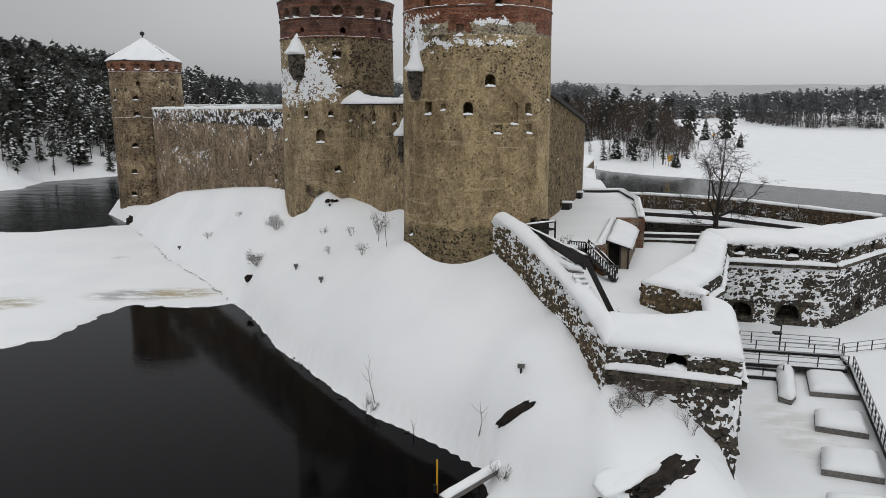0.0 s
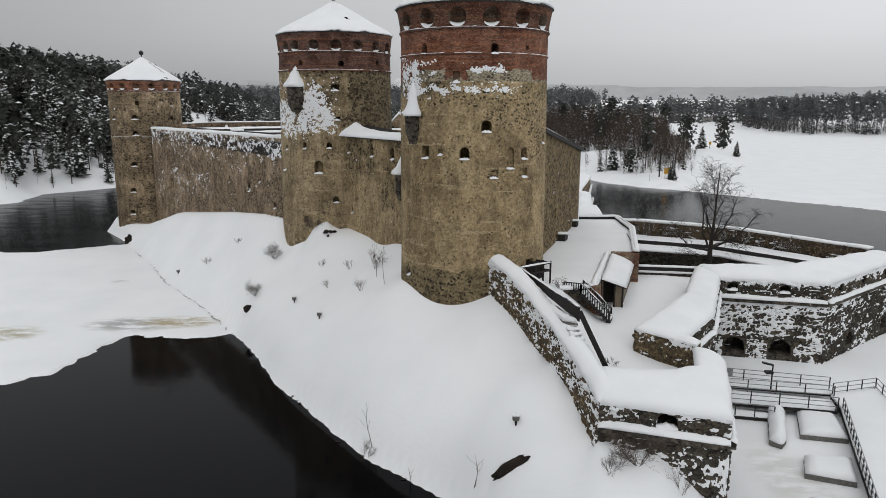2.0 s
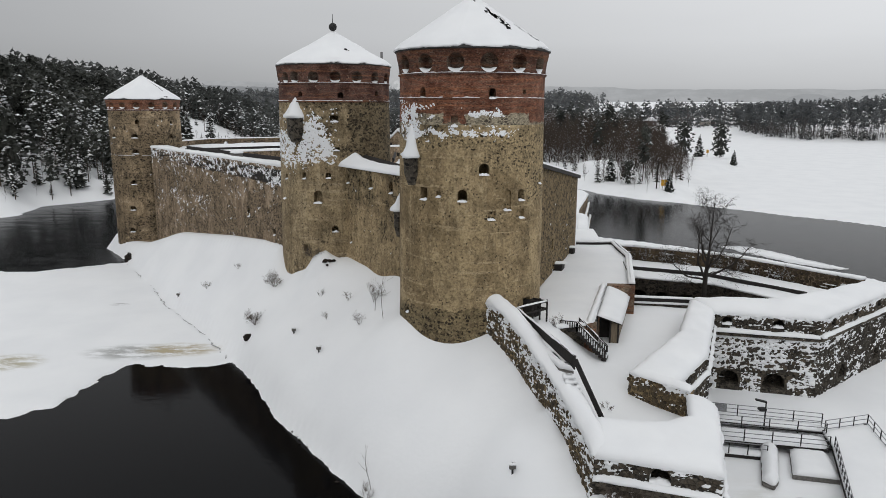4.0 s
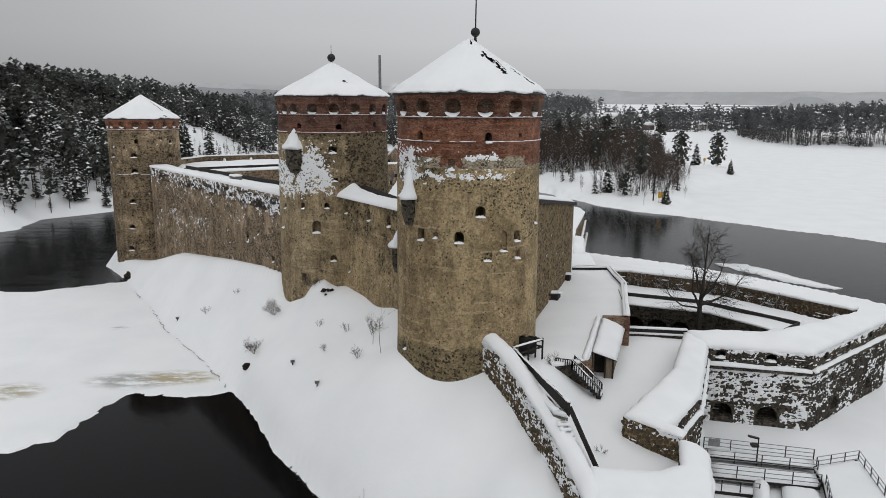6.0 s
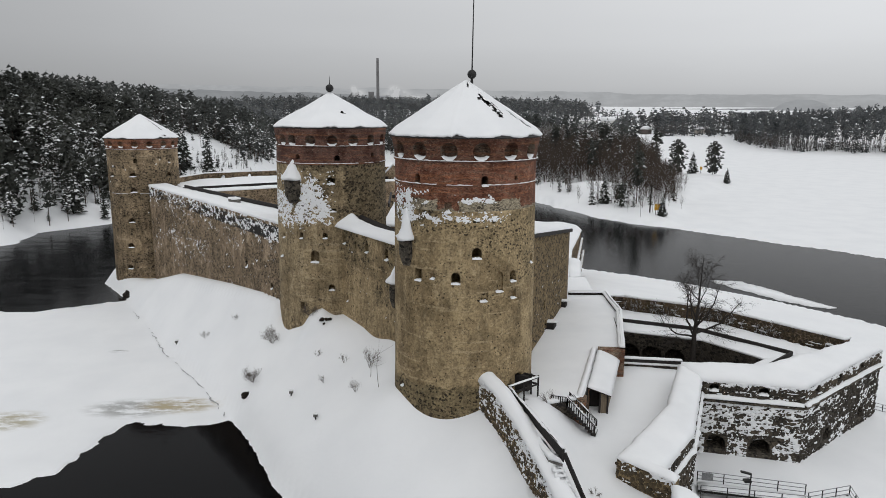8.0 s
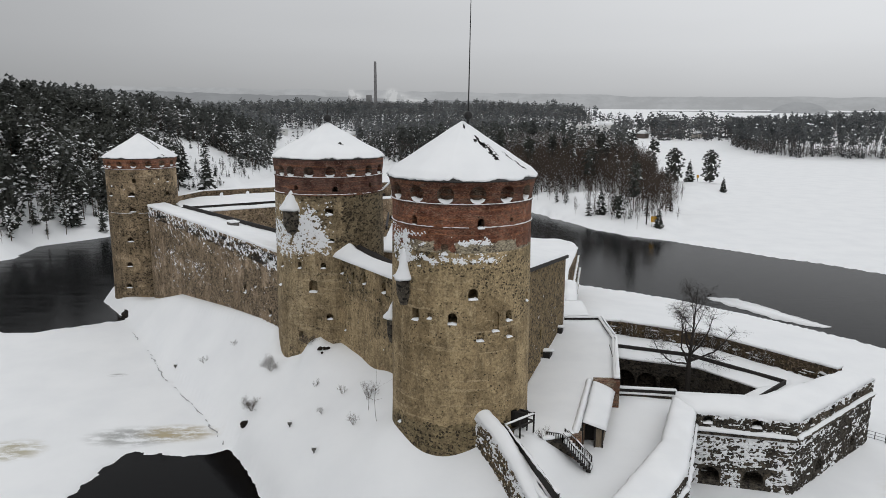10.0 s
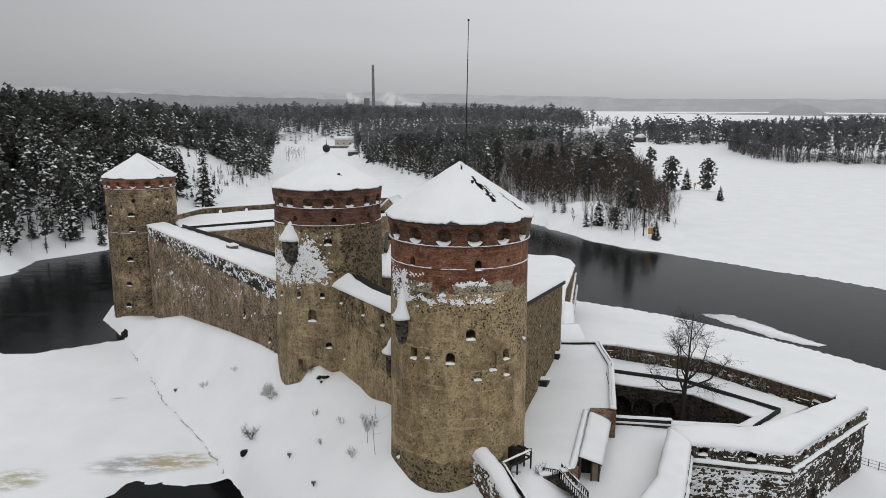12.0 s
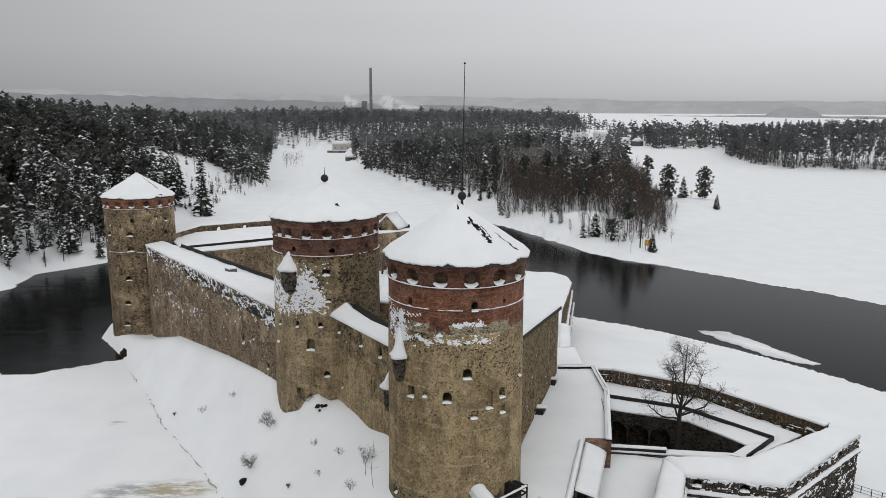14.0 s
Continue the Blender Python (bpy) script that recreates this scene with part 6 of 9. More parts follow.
def spikes(bag, c, r, rnd, count, slot, up=0.3):
    """Short tapering sprays that break a clump's outline."""
    for _ in range(count):
        a, e = rnd.uniform(0, 6.28318), rnd.uniform(-0.5, 0.9) + up
        d = Vector((math.cos(a) * math.cos(e), math.sin(a) * math.cos(e), math.sin(e))) * r * rnd.uniform(0.9, 1.5)
        w = r * rnd.uniform(0.14, 0.26)
        b = rnd.uniform(0, 6.28318)
        s = Vector((-math.sin(a) * math.cos(b), math.cos(a) * math.cos(b), math.sin(b))) * w
        p = Vector(c) + d * 0.2
        bag.tri(tuple(p - s), tuple(p + s), tuple(p + d), slot)


def pine(seed, h, pads, snow, low=(0.22, 0.42), spread=0.14, size=1.0, dust=0.12, fine=1, core=3):
    """A pine: a bare lower stem, dead snags, and a rounded crown of separate ragged boughs, some under snow."""
    rnd, bag = random.Random(seed), Bag()
    lean = rnd.uniform(-0.025, 0.025)
    stem(bag, h * 0.97, (0.012 if fine else 0.008) * h, rnd, 0, lean)
    lo = rnd.uniform(*low)
    for i in range(core):
        f = lo + (0.9 - lo) * (i + 0.5) / core
        pad(bag, (lean * f * h, 0.5 * lean * f * h, f * h), h * spread * 0.5, rnd, 1, 9, 0.9, 0.9, 0.7)
    for i in range(pads):
        u = (i + rnd.random()) / pads
        f = lo + (0.985 - lo) * u ** 0.9
        wide = h * spread * math.sin(math.pi * min(1.0, 0.22 + 0.74 * u)) ** 0.75 * rnd.uniform(0.7, 1.25)
        a, d = i * 2.4 + rnd.uniform(-0.7, 0.7), wide * rnd.uniform(0.35, 1.0)
        c = (d * math.cos(a) + lean * f * h, d * math.sin(a) + 0.5 * lean * f * h, f * h + 0.15 * d)
        r = size * h * rnd.uniform(0.038, 0.07) * (0.65 if u > 0.9 else 1.0)
        pad(bag, c, r, rnd, 4 if rnd.random() < dust else 1, 9 if fine else 5, 0.55, 0.4, 0.75)
        spikes(bag, c, r, rnd, 5 if fine else 2, 4 if rnd.random() < dust else 1)
        if rnd.random() < snow:
            pad(bag, (c[0] + 0.2 * r * math.cos(a), c[1] + 0.2 * r * math.sin(a), c[2] + 0.30 * r), r * rnd.uniform(0.5, 1.1), rnd, 2, 7, 0.45, 0.35, 0.8)
    if fine:
        for _ in range(5):
            f, a = rnd.uniform(0.15, lo + 0.1), rnd.uniform(0, 6.28318)
            ln = h * rnd.uniform(0.03, 0.09)
            bag.tri((0, 0, f * h - 0.06), (0, 0, f * h + 0.06), (ln * math.cos(a), ln * math.sin(a), f * h + 0.3 * ln), 0)
    return bag.arrays()


def spruce(seed, h, tiers, snow, dust=0.10, wide=0.15, arms=7):
    """A spruce: a pointed cone of drooping boughs in tiers, snow lying along some."""
    rnd, bag = random.Random(seed), Bag()
    stem(bag, h, 0.011 * h, rnd, 0)
    for k in range(tiers):
        f = 0.05 + 0.93 * ((k + 0.5 * rnd.random()) / tiers) ** 0.95
        w = h * wide * (1.02 - f) ** 0.85 + 0.015 * h
        for j in range(arms if f < 0.8 else 5):
            a = k * 1.1 + 6.28318 * (j + rnd.uniform(-0.35, 0.35)) / arms
            ln = w * rnd.uniform(0.65, 1.2)
            ca, sa = math.cos(a), math.sin(a)
            z = f * h + rnd.uniform(-0.012, 0.012) * h
            base, tip = (0, 0, z + 0.12 * ln), (ln * ca, ln * sa, z - ln * rnd.uniform(0.28, 0.5))
            q, side = 0.62 * ln, ln * rnd.uniform(0.26, 0.42)
            sink = z - ln * rnd.uniform(0.38, 0.6)
            left, right = (q * ca - side * sa, q * sa + side * ca, sink), (q * ca + side * sa, q * sa - side * ca, sink)
            slot = 4 if rnd.random() < dust else 1
            bag.tri(base, left, tip, slot)
            bag.tri(base, right, tip, slot)
            if rnd.random() < snow:
                g = rnd.uniform(0.45, 0.8)
                lift = 0.05 * ln + 0.05
                m = tuple(0.3 * p + 0.7 * t for p, t in zip(base, tip))
                for s in (left, right):
                    bag.tri((base[0] * 0.7 + tip[0] * 0.3, base[1] * 0.7 + tip[1] * 0.3, base[2] * 0.7 + tip[2] * 0.3 + lift), (m[0] + (s[0] - m[0]) * g, m[1] + (s[1] - m[1]) * g, m[2] + (s[2] - m[2]) * g + lift), (tip[0], tip[1], tip[2] + lift), 2)
    return bag.arrays()


def birch(seed, h, limbs, twigs=8, thick=0.05, frost=0.03):
    """A bare broadleaf: a thin stem, steep limbs, and a haze of fine twigs, a few of them white with rime."""
    rnd, bag = random.Random(seed), Bag()
    stem(bag, h, 0.006 * h, rnd, 3, rnd.uniform(-0.04, 0.04), 4)
    for i in range(limbs):
        f = 0.22 + 0.74 * rnd.random()
        a, up = rnd.uniform(0, 6.28318), rnd.uniform(0.9, 2.0)
        ln = h * (1.05 - f) * rnd.uniform(0.25, 0.5) + 0.05 * h
        base = np.array((0, 0, f * h))
        d = np.array((math.cos(a), math.sin(a), up)) * ln / math.hypot(1, up)
        w = np.array((-math.sin(a), math.cos(a), 0)) * thick
        slot = 2 if rnd.random() < frost else 3
        bag.tri(tuple(base - w), tuple(base + w), tuple(base + d), slot)
        for _ in range(twigs):
            b2 = base + d * rnd.uniform(0.25, 1.0)
            d2 = d * rnd.uniform(0.2, 0.5) + np.array((rnd.uniform(-1, 1), rnd.uniform(-1, 1), rnd.uniform(-0.1, 0.9))) * ln * 0.32
            v = np.array((rnd.uniform(-1, 1), rnd.uniform(-1, 1), 0)) * thick * 0.6
            bag.tri(tuple(b2 - v), tuple(b2 + v), tuple(b2 + d2), 2 if rnd.random() < frost else 3)
    return bag.arrays()


WOOD = [m_pine_bark, m_pine, m_snow_bough, m_birch_twig, m_pine_dusted]
# Farther woods take paler copies that carry the haze in their colour.
WOOD_HALF_HAZED = [m_pine_bark, m_pine_half_hazed, m_snow_bough, m_birch_half_hazed, m_pine_dusted]
WOOD_HAZED = [m_bark_hazed, m_pine_hazed, m_snow_bough, m_birch_hazed, m_pine_dusted]


def plant(name, label, spots, kinds, mats=WOOD):
    """One mesh of many trees; spots: x, y, z, scale, kind."""
    vs, ts, ss, base = [], [], [], 0
    rnd = random.Random(len(spots))
    for x, y, z, s, k in spots:
        v, t, sl = kinds[k]
        a = rnd.uniform(0, 6.28318)
        ca, sa = math.cos(a) * s * rnd.uniform(0.85, 1.15), math.sin(a) * s
        out = np.empty_like(v)
        out[:, 0], out[:, 1], out[:, 2] = v[:, 0] * ca - v[:, 1] * sa + x, v[:, 0] * sa + v[:, 1] * ca + y, v[:, 2] * s + z
        vs.append(out)
        ts.append(t + base)
        ss.append(sl)
        base += len(v)
    me = mesh_from_arrays(name, np.concatenate(vs), np.concatenate(ts), np.concatenate(ss), mats)
    return tagged(new(name, me), label, "wood", kind="stuff")


def scatter(poly, xr, yr, step, keep, seed):
    """Jittered places inside a polygon with the ground's height; keep(x, y, depth, rnd) thins them."""
    rnd = random.Random(seed)
    X, Y = np.meshgrid(np.arange(*xr, step), np.arange(*yr, step))
    jit = np.random.RandomState(seed)
    X = X + jit.uniform(-0.48, 0.48, X.shape) * step
    Y = Y + jit.uniform(-0.48, 0.48, Y.shape) * step
    D = inside_depth(poly, X, Y)
    Z = ground_height(X, Y)
    return [(float(x), float(y), float(z), float(d)) for x, y, z, d in zip(X.ravel(), Y.ravel(), Z.ravel(), D.ravel()) if d > 0 and keep(float(x), float(y), float(d), rnd)]


near_kinds = [pine(k, h, 35, sn, (0.22, 0.42), 0.135, 0.88) for k, h, sn in ((1, 19, 0.10), (2, 17, 0.45), (3, 21, 0.04), (4, 16, 0.95), (5, 19, 0.02))] + [spruce(k, h, 17, sn) for k, h, sn in ((6, 17, 0.10), (7, 14, 0.45), (8, 19, 0.03))] + \
             [birch(k, h, 42) for k, h in ((9, 15), (10, 13), (11, 16))]
far_kinds = [pine(k, h, 14, sn, (0.28, 0.46), 0.125, 1.3, 0.1, 0, 1) for k, h, sn in ((21, 19, 0.03), (22, 17, 0.16), (23, 21, 0.0), (24, 17, 0.4))] + [spruce(k, h, 10, sn, 0.1, 0.15, 6) for k, h, sn in ((26, 18, 0.04), (27, 15, 0.22), (28, 20, 0.0))] + \
            [birch(k, h, 20, 6, 0.07, 0.10) for k, h in ((29, 15), (30, 13))]
distant_kinds = [pine(k, h, 7, sn, (0.30, 0.52), 0.13, 1.65, 0.1, 0, 1) for k, h, sn in ((61, 19, 0.0), (62, 17, 0.1), (63, 21, 0.0), (64, 17, 0.12))] + [spruce(k, h, 5, sn, 0.1, 0.15, 5) for k, h, sn in ((66, 18, 0.0), (67, 15, 0.1), (68, 20, 0.0))] + \
                [birch(k, h, 9, 4, 0.16, 0.0) for k, h in ((69, 15), (70, 13))]
brush_kinds = [spruce(k, h, 9, sn, 0.2, 0.2) for k, h, sn in ((71, 6, 0.5), (72, 5, 0.9), (73, 7, 0.3), (74, 7, 0.3), (75, 6, 0.7))] + [birch(k, h, 22, 6, 0.065, 0.2) for k, h in ((76, 6), (77, 7), (78, 5))]


def pick(rnd, far, birches):
    if rnd.random() < birches:
        return rnd.choice((7, 8)) if far else rnd.choice((8, 9, 10))
    if rnd.random() < (0.45 if far else 0.62):
        return rnd.choice((0, 1, 2, 3)) if far else rnd.choice((0, 1, 2, 3, 4))
    return rnd.choice((4, 5, 6)) if far else rnd.choice((5, 6, 7))


def west_gap(x, y):
    """True in the snowy clearing that runs down to the water."""
    b = math.degrees(math.atan2(x, y))
    return (-31.2 < b < -29.7 and 205 < y < 246) or (b < -29.9 and y < 197)


CLEARING = [(-180, 436), (-157, 434), (-141, 436), (-122, 418), (-104, 402), (-92, 380), (-94, 330), (-106, 305), (-122, 326), (-146, 362)]


def in_clearing(x, y):
    return float(inside_depth(CLEARING, np.array([[x]]), np.array([[y]]))[0, 0]) > 3 * wob(x, y, 9, 0.06)


GLADE = [(-138, 244), (-122, 231), (-109, 212), (-108, 196), (-112, 178), (-123, 189), (-132, 206), (-140, 226)]


def in_glade(x, y):
    return float(inside_depth(GLADE, np.array([[x]]), np.array([[y]]))[0, 0]) > 1.5 * wob(x, y, 4, 0.1) and x < -0.525 * y


def west_keep(x, y, d, rnd):
    if in_glade(x, y):
        return rnd.random() < 0.22
    if in_clearing(x, y):
        return rnd.random() < (0.09 if -128 < x < -100 and 296 < y < 350 else (0.04 if y < 372 else 0.02))
    if west_gap(x, y):
        return rnd.random() < 0.12
    if y < 250 and d < 4 + 3 * wob(x, y, 3, 0.08):
        return rnd.random() < 0.5
    return d > 3


rnd = random.Random(77)
spots_near, spots_far, spots_brush, spots_east = [], [], [], []
for x, y, z, d in scatter(HILL_WEST, (-330, -90), (150, 480), 3.8, west_keep, 31):
    if x < -0.62 * y - 12:
        continue
    open_slope = 290 < y < 455 and d < 30
    s = rnd.uniform(0.75, 1.12) * (rnd.uniform(0.85, 1.1) if open_slope else (rnd.uniform(0.35, 0.8) if y < 250 and d < 4 else 1.0))
    if y < 262 and rnd.random() < 0.45:
        spots_near.append((x, y, z, s, rnd.choice((1, 3, 3))))
        continue
    kind = (rnd.choice((1, 6, 3)) if y < 360 else rnd.choice((3, 5, 1))) if open_slope and rnd.random() < 0.6 else pick(rnd, y >= 360, 0.10)
    (spots_near if y < 360 else spots_far).append((x, y, z, s, kind))
for x, y, z, d in scatter(HILL_WEST, (-640, -100), (480, 1000), 7.0, lambda x, y, d, r: d > 4 and (d < 110 or r.random() < 0.25) and x < -0.211 * y, 32):
    if x > -0.62 * y - 20:
        spots_far.append((x, y, z, rnd.uniform(0.85, 1.2), pick(rnd, True, 0.08)))


def open_bank(x, y):
    """False on the bare snow knoll at the river bank."""
    return math.hypot(x - 62, (y - 268) * 0.8) > 10 + 3 * wob(x, y, 4, 0.1)


GARDENS = [(160, 800), (235, 880), (300, 950), (330, 1030), (318, 1062), (262, 1052), (200, 950), (150, 880)]


def in_gardens(x, y):
    """True on the open plots round the houses by the bay."""
    return float(inside_depth(GARDENS, np.array([[x]]), np.array([[y]]))[0, 0]) > 6 * wob(x, y, 5, 0.05)


def point_keep(x, y, d, rnd):
    if not open_bank(x, y):
        return False
    if x > 60 + 3 * wob(x, y, 8, 0.1) and y < 268:
        return rnd.random() < (0.4 if y > 238 and x < 88 else 0.05)
    edge = 5 + 5 * wob(x, y, 0, 0.05)
    if x > 20 and y < 330:
        edge += 5
    if d < edge:
        return rnd.random() < (0.02 if x > 30 and y < 300 else 0.10)
    return True


for x, y, z, d in scatter(POINT, (-90, 190), (210, 560), 4.4, point_keep, 33):
    near_edge = y < 400
    s = rnd.uniform(0.85, 1.25) * (0.45 if d < 9 else 1.0) * (0.85 if y < 290 else 1.0)
    (spots_near if near_edge else spots_far).append((x, y, z, s, pick(rnd, not near_edge, 0.90 if x > 24 + 0.1 * (y - 250) else 0.50)))
for x, y, z, d in scatter(POINT, (-420, 270), (560, 1250), 7.2, lambda x, y, d, r: d > 5 and (r.random() < 0.9) and not (820 < y < 900 and 90 < x < 220) and not (680 < y < 880 and 0.185 < x / y < 0.25) and not (y > 860 and d < 20 and x > 150) and not in_gardens(x, y), 34):
    spots_far.append((x, y, z, rnd.uniform(0.85, 1.2) * (1.1 if x > 185 and y > 850 else 1.0), pick(rnd, True, 0.22)))
for x, y, z, d in scatter(FOREST_EAST, (290, 1000), (430, 1120), 6.2, lambda x, y, d, r: d > 3 + 6 * wob(x, y, 6, 0.03) and (d < 40 or r.random() < 0.2), 35):
    if x < 0.66 * y + 40:
        spots_east.append((x, y, z, rnd.uniform(1.05, 1.6), rnd.choice((0, 1, 2, 3, 0, 1, 2, 3, 0, 2, 5, 7, 8, 7, 8))))
        for _ in range(2 if d < 22 else 0):
            spots_east.append((x + rnd.uniform(-3, 3), y + rnd.uniform(-3, 3), z - 0.3, *rnd.choice(((1.2, 9), (1.8, 9), (0.5, 5), (0.7, 4)))))
for x, y, z, d in scatter([(-900, 1160), (430, 1160), (430, 1500), (-900, 1500)], (-700, 430), (1160, 1330), 13, lambda x, y, d, r: True, 36):
    spots_far.append((x, y, z, rnd.uniform(1.0, 1.4), pick(rnd, True, 0.1)))
# scattered trees on the far bay shore
for x, y, z, d in scatter([(380, 940), (480, 1100), (470, 1180), (300, 1180), (270, 960)], (260, 480), (930, 1180), 7.5, lambda x, y, d, r: r.random() < (0.8 if wob(x, y, 7, 0.02) > -0.1 else 0.12) and not in_gardens(x, y), 37):
    spots_far.append((x, y, 0.3, rnd.uniform(1.3, 2.0), pick(rnd, True, 0.25)))
# trees that close the head of the bay, and a few bare ones on its shore
for x, y, z, d in scatter([(-225, 925), (-85, 920), (-60, 1110), (-280, 1110)], (-280, -60), (920, 1110), 8.0, lambda x, y, d, r: r.random() < (0.85 if y > 960 else 0.4), 38):
    spots_far.append((x, y, z, rnd.uniform(0.8, 1.2), pick(rnd, True, 0.3)))
for x, y, z, d in scatter([(-126, 600), (-108, 600), (-112, 660), (-130, 660)], (-130, -106), (600, 660), 8.0, lambda x, y, d, r: r.random() < 0.7, 39):
    spots_far.append((x, y, z, rnd.uniform(0.6, 0.9), rnd.choice((7, 8))))
# birches and bushes down to the ice at the point's end
for x, y, z, d in scatter(POINT, (74, 128), (256, 352), 3.0, lambda x, y, d, r: 1 < d < 15 and r.random() < 0.5, 40):
    spots_near.append((x, y, z, rnd.uniform(0.4, 0.62) + 0.016 * d, rnd.choice((8, 9, 10))))
    spots_brush.append((x + rnd.uniform(-1.5, 1.5), y + rnd.uniform(-1.5, 1.5), z, rnd.uniform(0.6, 1.1), rnd.choice((5, 6, 7))))
for x, y, z, d in scatter([(94, 284), (102, 282), (116, 322), (122, 352), (112, 352), (104, 320)], (94, 124), (282, 354), 2.6, lambda x, y, d, r: r.random() < 0.5, 41):
    spots_brush.append((x, y, height_at(x, y) - 0.1, rnd.uniform(0.4, 0.8), rnd.choice((5, 6, 7))))
# undergrowth that closes the woods' edges
for poly, xr, yr, step, lo, hi, seed in ((HILL_WEST, (-260, -92), (160, 340), 3.9, 1, 50, 51), (POINT, (-70, 150), (212, 420), 3.5, 4, 44, 52), (FOREST_EAST, (290, 560), (430, 800), 5.2, 2, 24, 53), (HILL_WEST, (-260, -92), (340, 480), 4.0, 1, 40, 54)):
    for x, y, z, d in scatter(poly, xr, yr, step, lambda x, y, d, r: lo + 4 * wob(x, y, 2, 0.07) < d < hi, seed):
        if poly is HILL_WEST and (x < -0.62 * y - 12 or (in_clearing(x, y) and rnd.random() < (0.1 if x > -112 and y > 318 else 0.9)) or (in_glade(x, y) and rnd.random() < 0.1) or (west_gap(x, y) and rnd.random() < 0.25)):
            continue
        if poly is POINT and not open_bank(x, y):
            continue
        if poly is POINT and x > 40 and y < 250 and d < 12 and rnd.random() < 0.6:
            continue
        spots_brush.append((x, y, z, rnd.uniform(0.4, 1.0) * (1.35 if poly is not HILL_WEST or in_glade(x, y) else 1.0), (rnd.choice((5, 6, 7, 0, 3, 2)) if in_clearing(x, y) or in_glade(x, y) else rnd.choice((0, 1, 2, 3, 4, 5, 6))) if poly is HILL_WEST else rnd.choice((0, 5, 6, 7, 5, 6, 7))))
plant("near_woods", "dense snow-dusted pine and spruce wood on the shores", spots_near, near_kinds)
plant("undergrowth", "low snowy brush and young trees under the woods", spots_brush, brush_kinds)
plant("far_woods", "dark conifer forest covering far hills and points", [q for q in spots_far if q[1] < 640], far_kinds, WOOD_HALF_HAZED)
plant("east_woods", "grey haze-paled pine wood with bare stems on the lake point", spots_east, [pine(k, h, 22, sn, (0.26, 0.44), 0.12, 0.95, 0.1, 0, 2) for k, h, sn in ((81, 19, 0.03), (82, 17, 0.08), (83, 20, 0.0), (84, 18, 0.05))] +
                  [spruce(k, h, 9, sn, 0.1, 0.14, 6) for k, h, sn in ((86, 16, 0.05), (87, 13, 0.15), (88, 17, 0.03))] + [birch(k, h, 24, 7, 0.07, 0.05) for k, h in ((89, 14), (90, 12), (91, 5))], WOOD_HAZED)
plant("distant_woods", "hazy conifer forest along the far lake shores", [q for q in spots_far if q[1] >= 640], distant_kinds, WOOD_HAZED)

rnd = random.Random(58)
spots_wall = []
for (ax, ay), (bx, by) in zip(outer_line[1:], outer_line[2:]):
    for i in range(46):
        f = rnd.random()
        x, y = ax + (bx - ax) * f, ay + (by - ay) * f
        if wob(x, y, 6, 0.25) > -0.1:
            spots_wall.append((x - rnd.uniform(0.1, 0.7), y - rnd.uniform(0.2, 1.0), 7.6, rnd.uniform(0.22, 0.36), rnd.choice((5, 6, 7))))
plant("wall_brush", "leafless reddish-brown brush along the outer wall", spots_wall, brush_kinds)

# single trees on the islet and the banks, each a thing of its own
def lone_tree(kind_v, x, y, z, s, name, label, group=""):
    v, t, sl = kind_v
    ob = thing(name, label, "tree", (x, y, z), group)
    for nm, slots, mats in (("trunk", (0, 3), [m_pine_bark]), ("crown", (1,), [m_pine]), ("dusted_needles", (4,), [m_pine_dusted]), ("bough_snow", (2,), [m_snow_bough])):
        keep = np.isin(sl, slots)
        if not keep.any():
            continue
        tt = t[keep]
        used = np.unique(tt)
        remap = np.zeros(len(v), dtype=np.int32)
        remap[used] = np.arange(len(used))
        me = mesh_from_arrays(nm, v[used] * s, remap[tt], np.zeros(len(tt)), mats)
        p = new(nm, me)
        p.parent = ob
        if nm != "trunk":
            tagged(p, kind="stuff")
    return ob


tall = [pine(41, 17, 170, 0.10, (0.05, 0.09), 0.29, 0.8, 0.12, 1, 3), pine(42, 15, 140, 0.12, (0.08, 0.12), 0.28, 0.8, 0.12, 1, 3), spruce(43, 9, 20, 0.4, 0.15, 0.3, 9), spruce(44, 14, 22, 0.4, 0.15, 0.27, 9), pine(45, 10, 110, 0.35, (0.10, 0.16), 0.38, 0.9, 0.15, 1, 3), spruce(46, 18, 22, 0.45, 0.2, 0.27, 9)]
for k, x, y, s, lab in ((0, 125, 363, 1.1, "tall snow-dusted pine on the snowy islet"), (3, 133, 362, 0.85, "shorter dark spruce on the snowy islet"), (0, 142, 358, 1.0, "full-crowned pine on the snowy islet"),
                        (2, 137, 328, 0.8, "small snowy spruce on the islet's tip"), (4, 64, 238, 0.85, "round-crowned snowy pine on the river bank"), (2, 73, 222, 0.75, "young spruce beside the bank's pole"),
                        (5, -101, 317, 1.1, "broad snow-dusted spruce at the foot of the slope"), (5, -115, 327, 0.95, "broad snow-dusted spruce at the foot of the slope"),
                        (3, 60, 246, 0.7, "snow-laden spruce on the river bank"), (1, -118, 196, 1.0, "leaning snow-laden pine at the water's edge"), (3, -108, 211, 0.9, "snow-laden spruce at the water's edge"),
                        (0, -123, 205, 1.1, "tall pine on the steep snowy bank"), (1, -112, 216, 1.1, "tall pine on the steep snowy bank")):
    lone_tree(tall[k], x, y, height_at(x, y) - 0.1, s, "spruce_tree" if k in (2, 3, 5) else "pine_tree", lab, "shore trees")

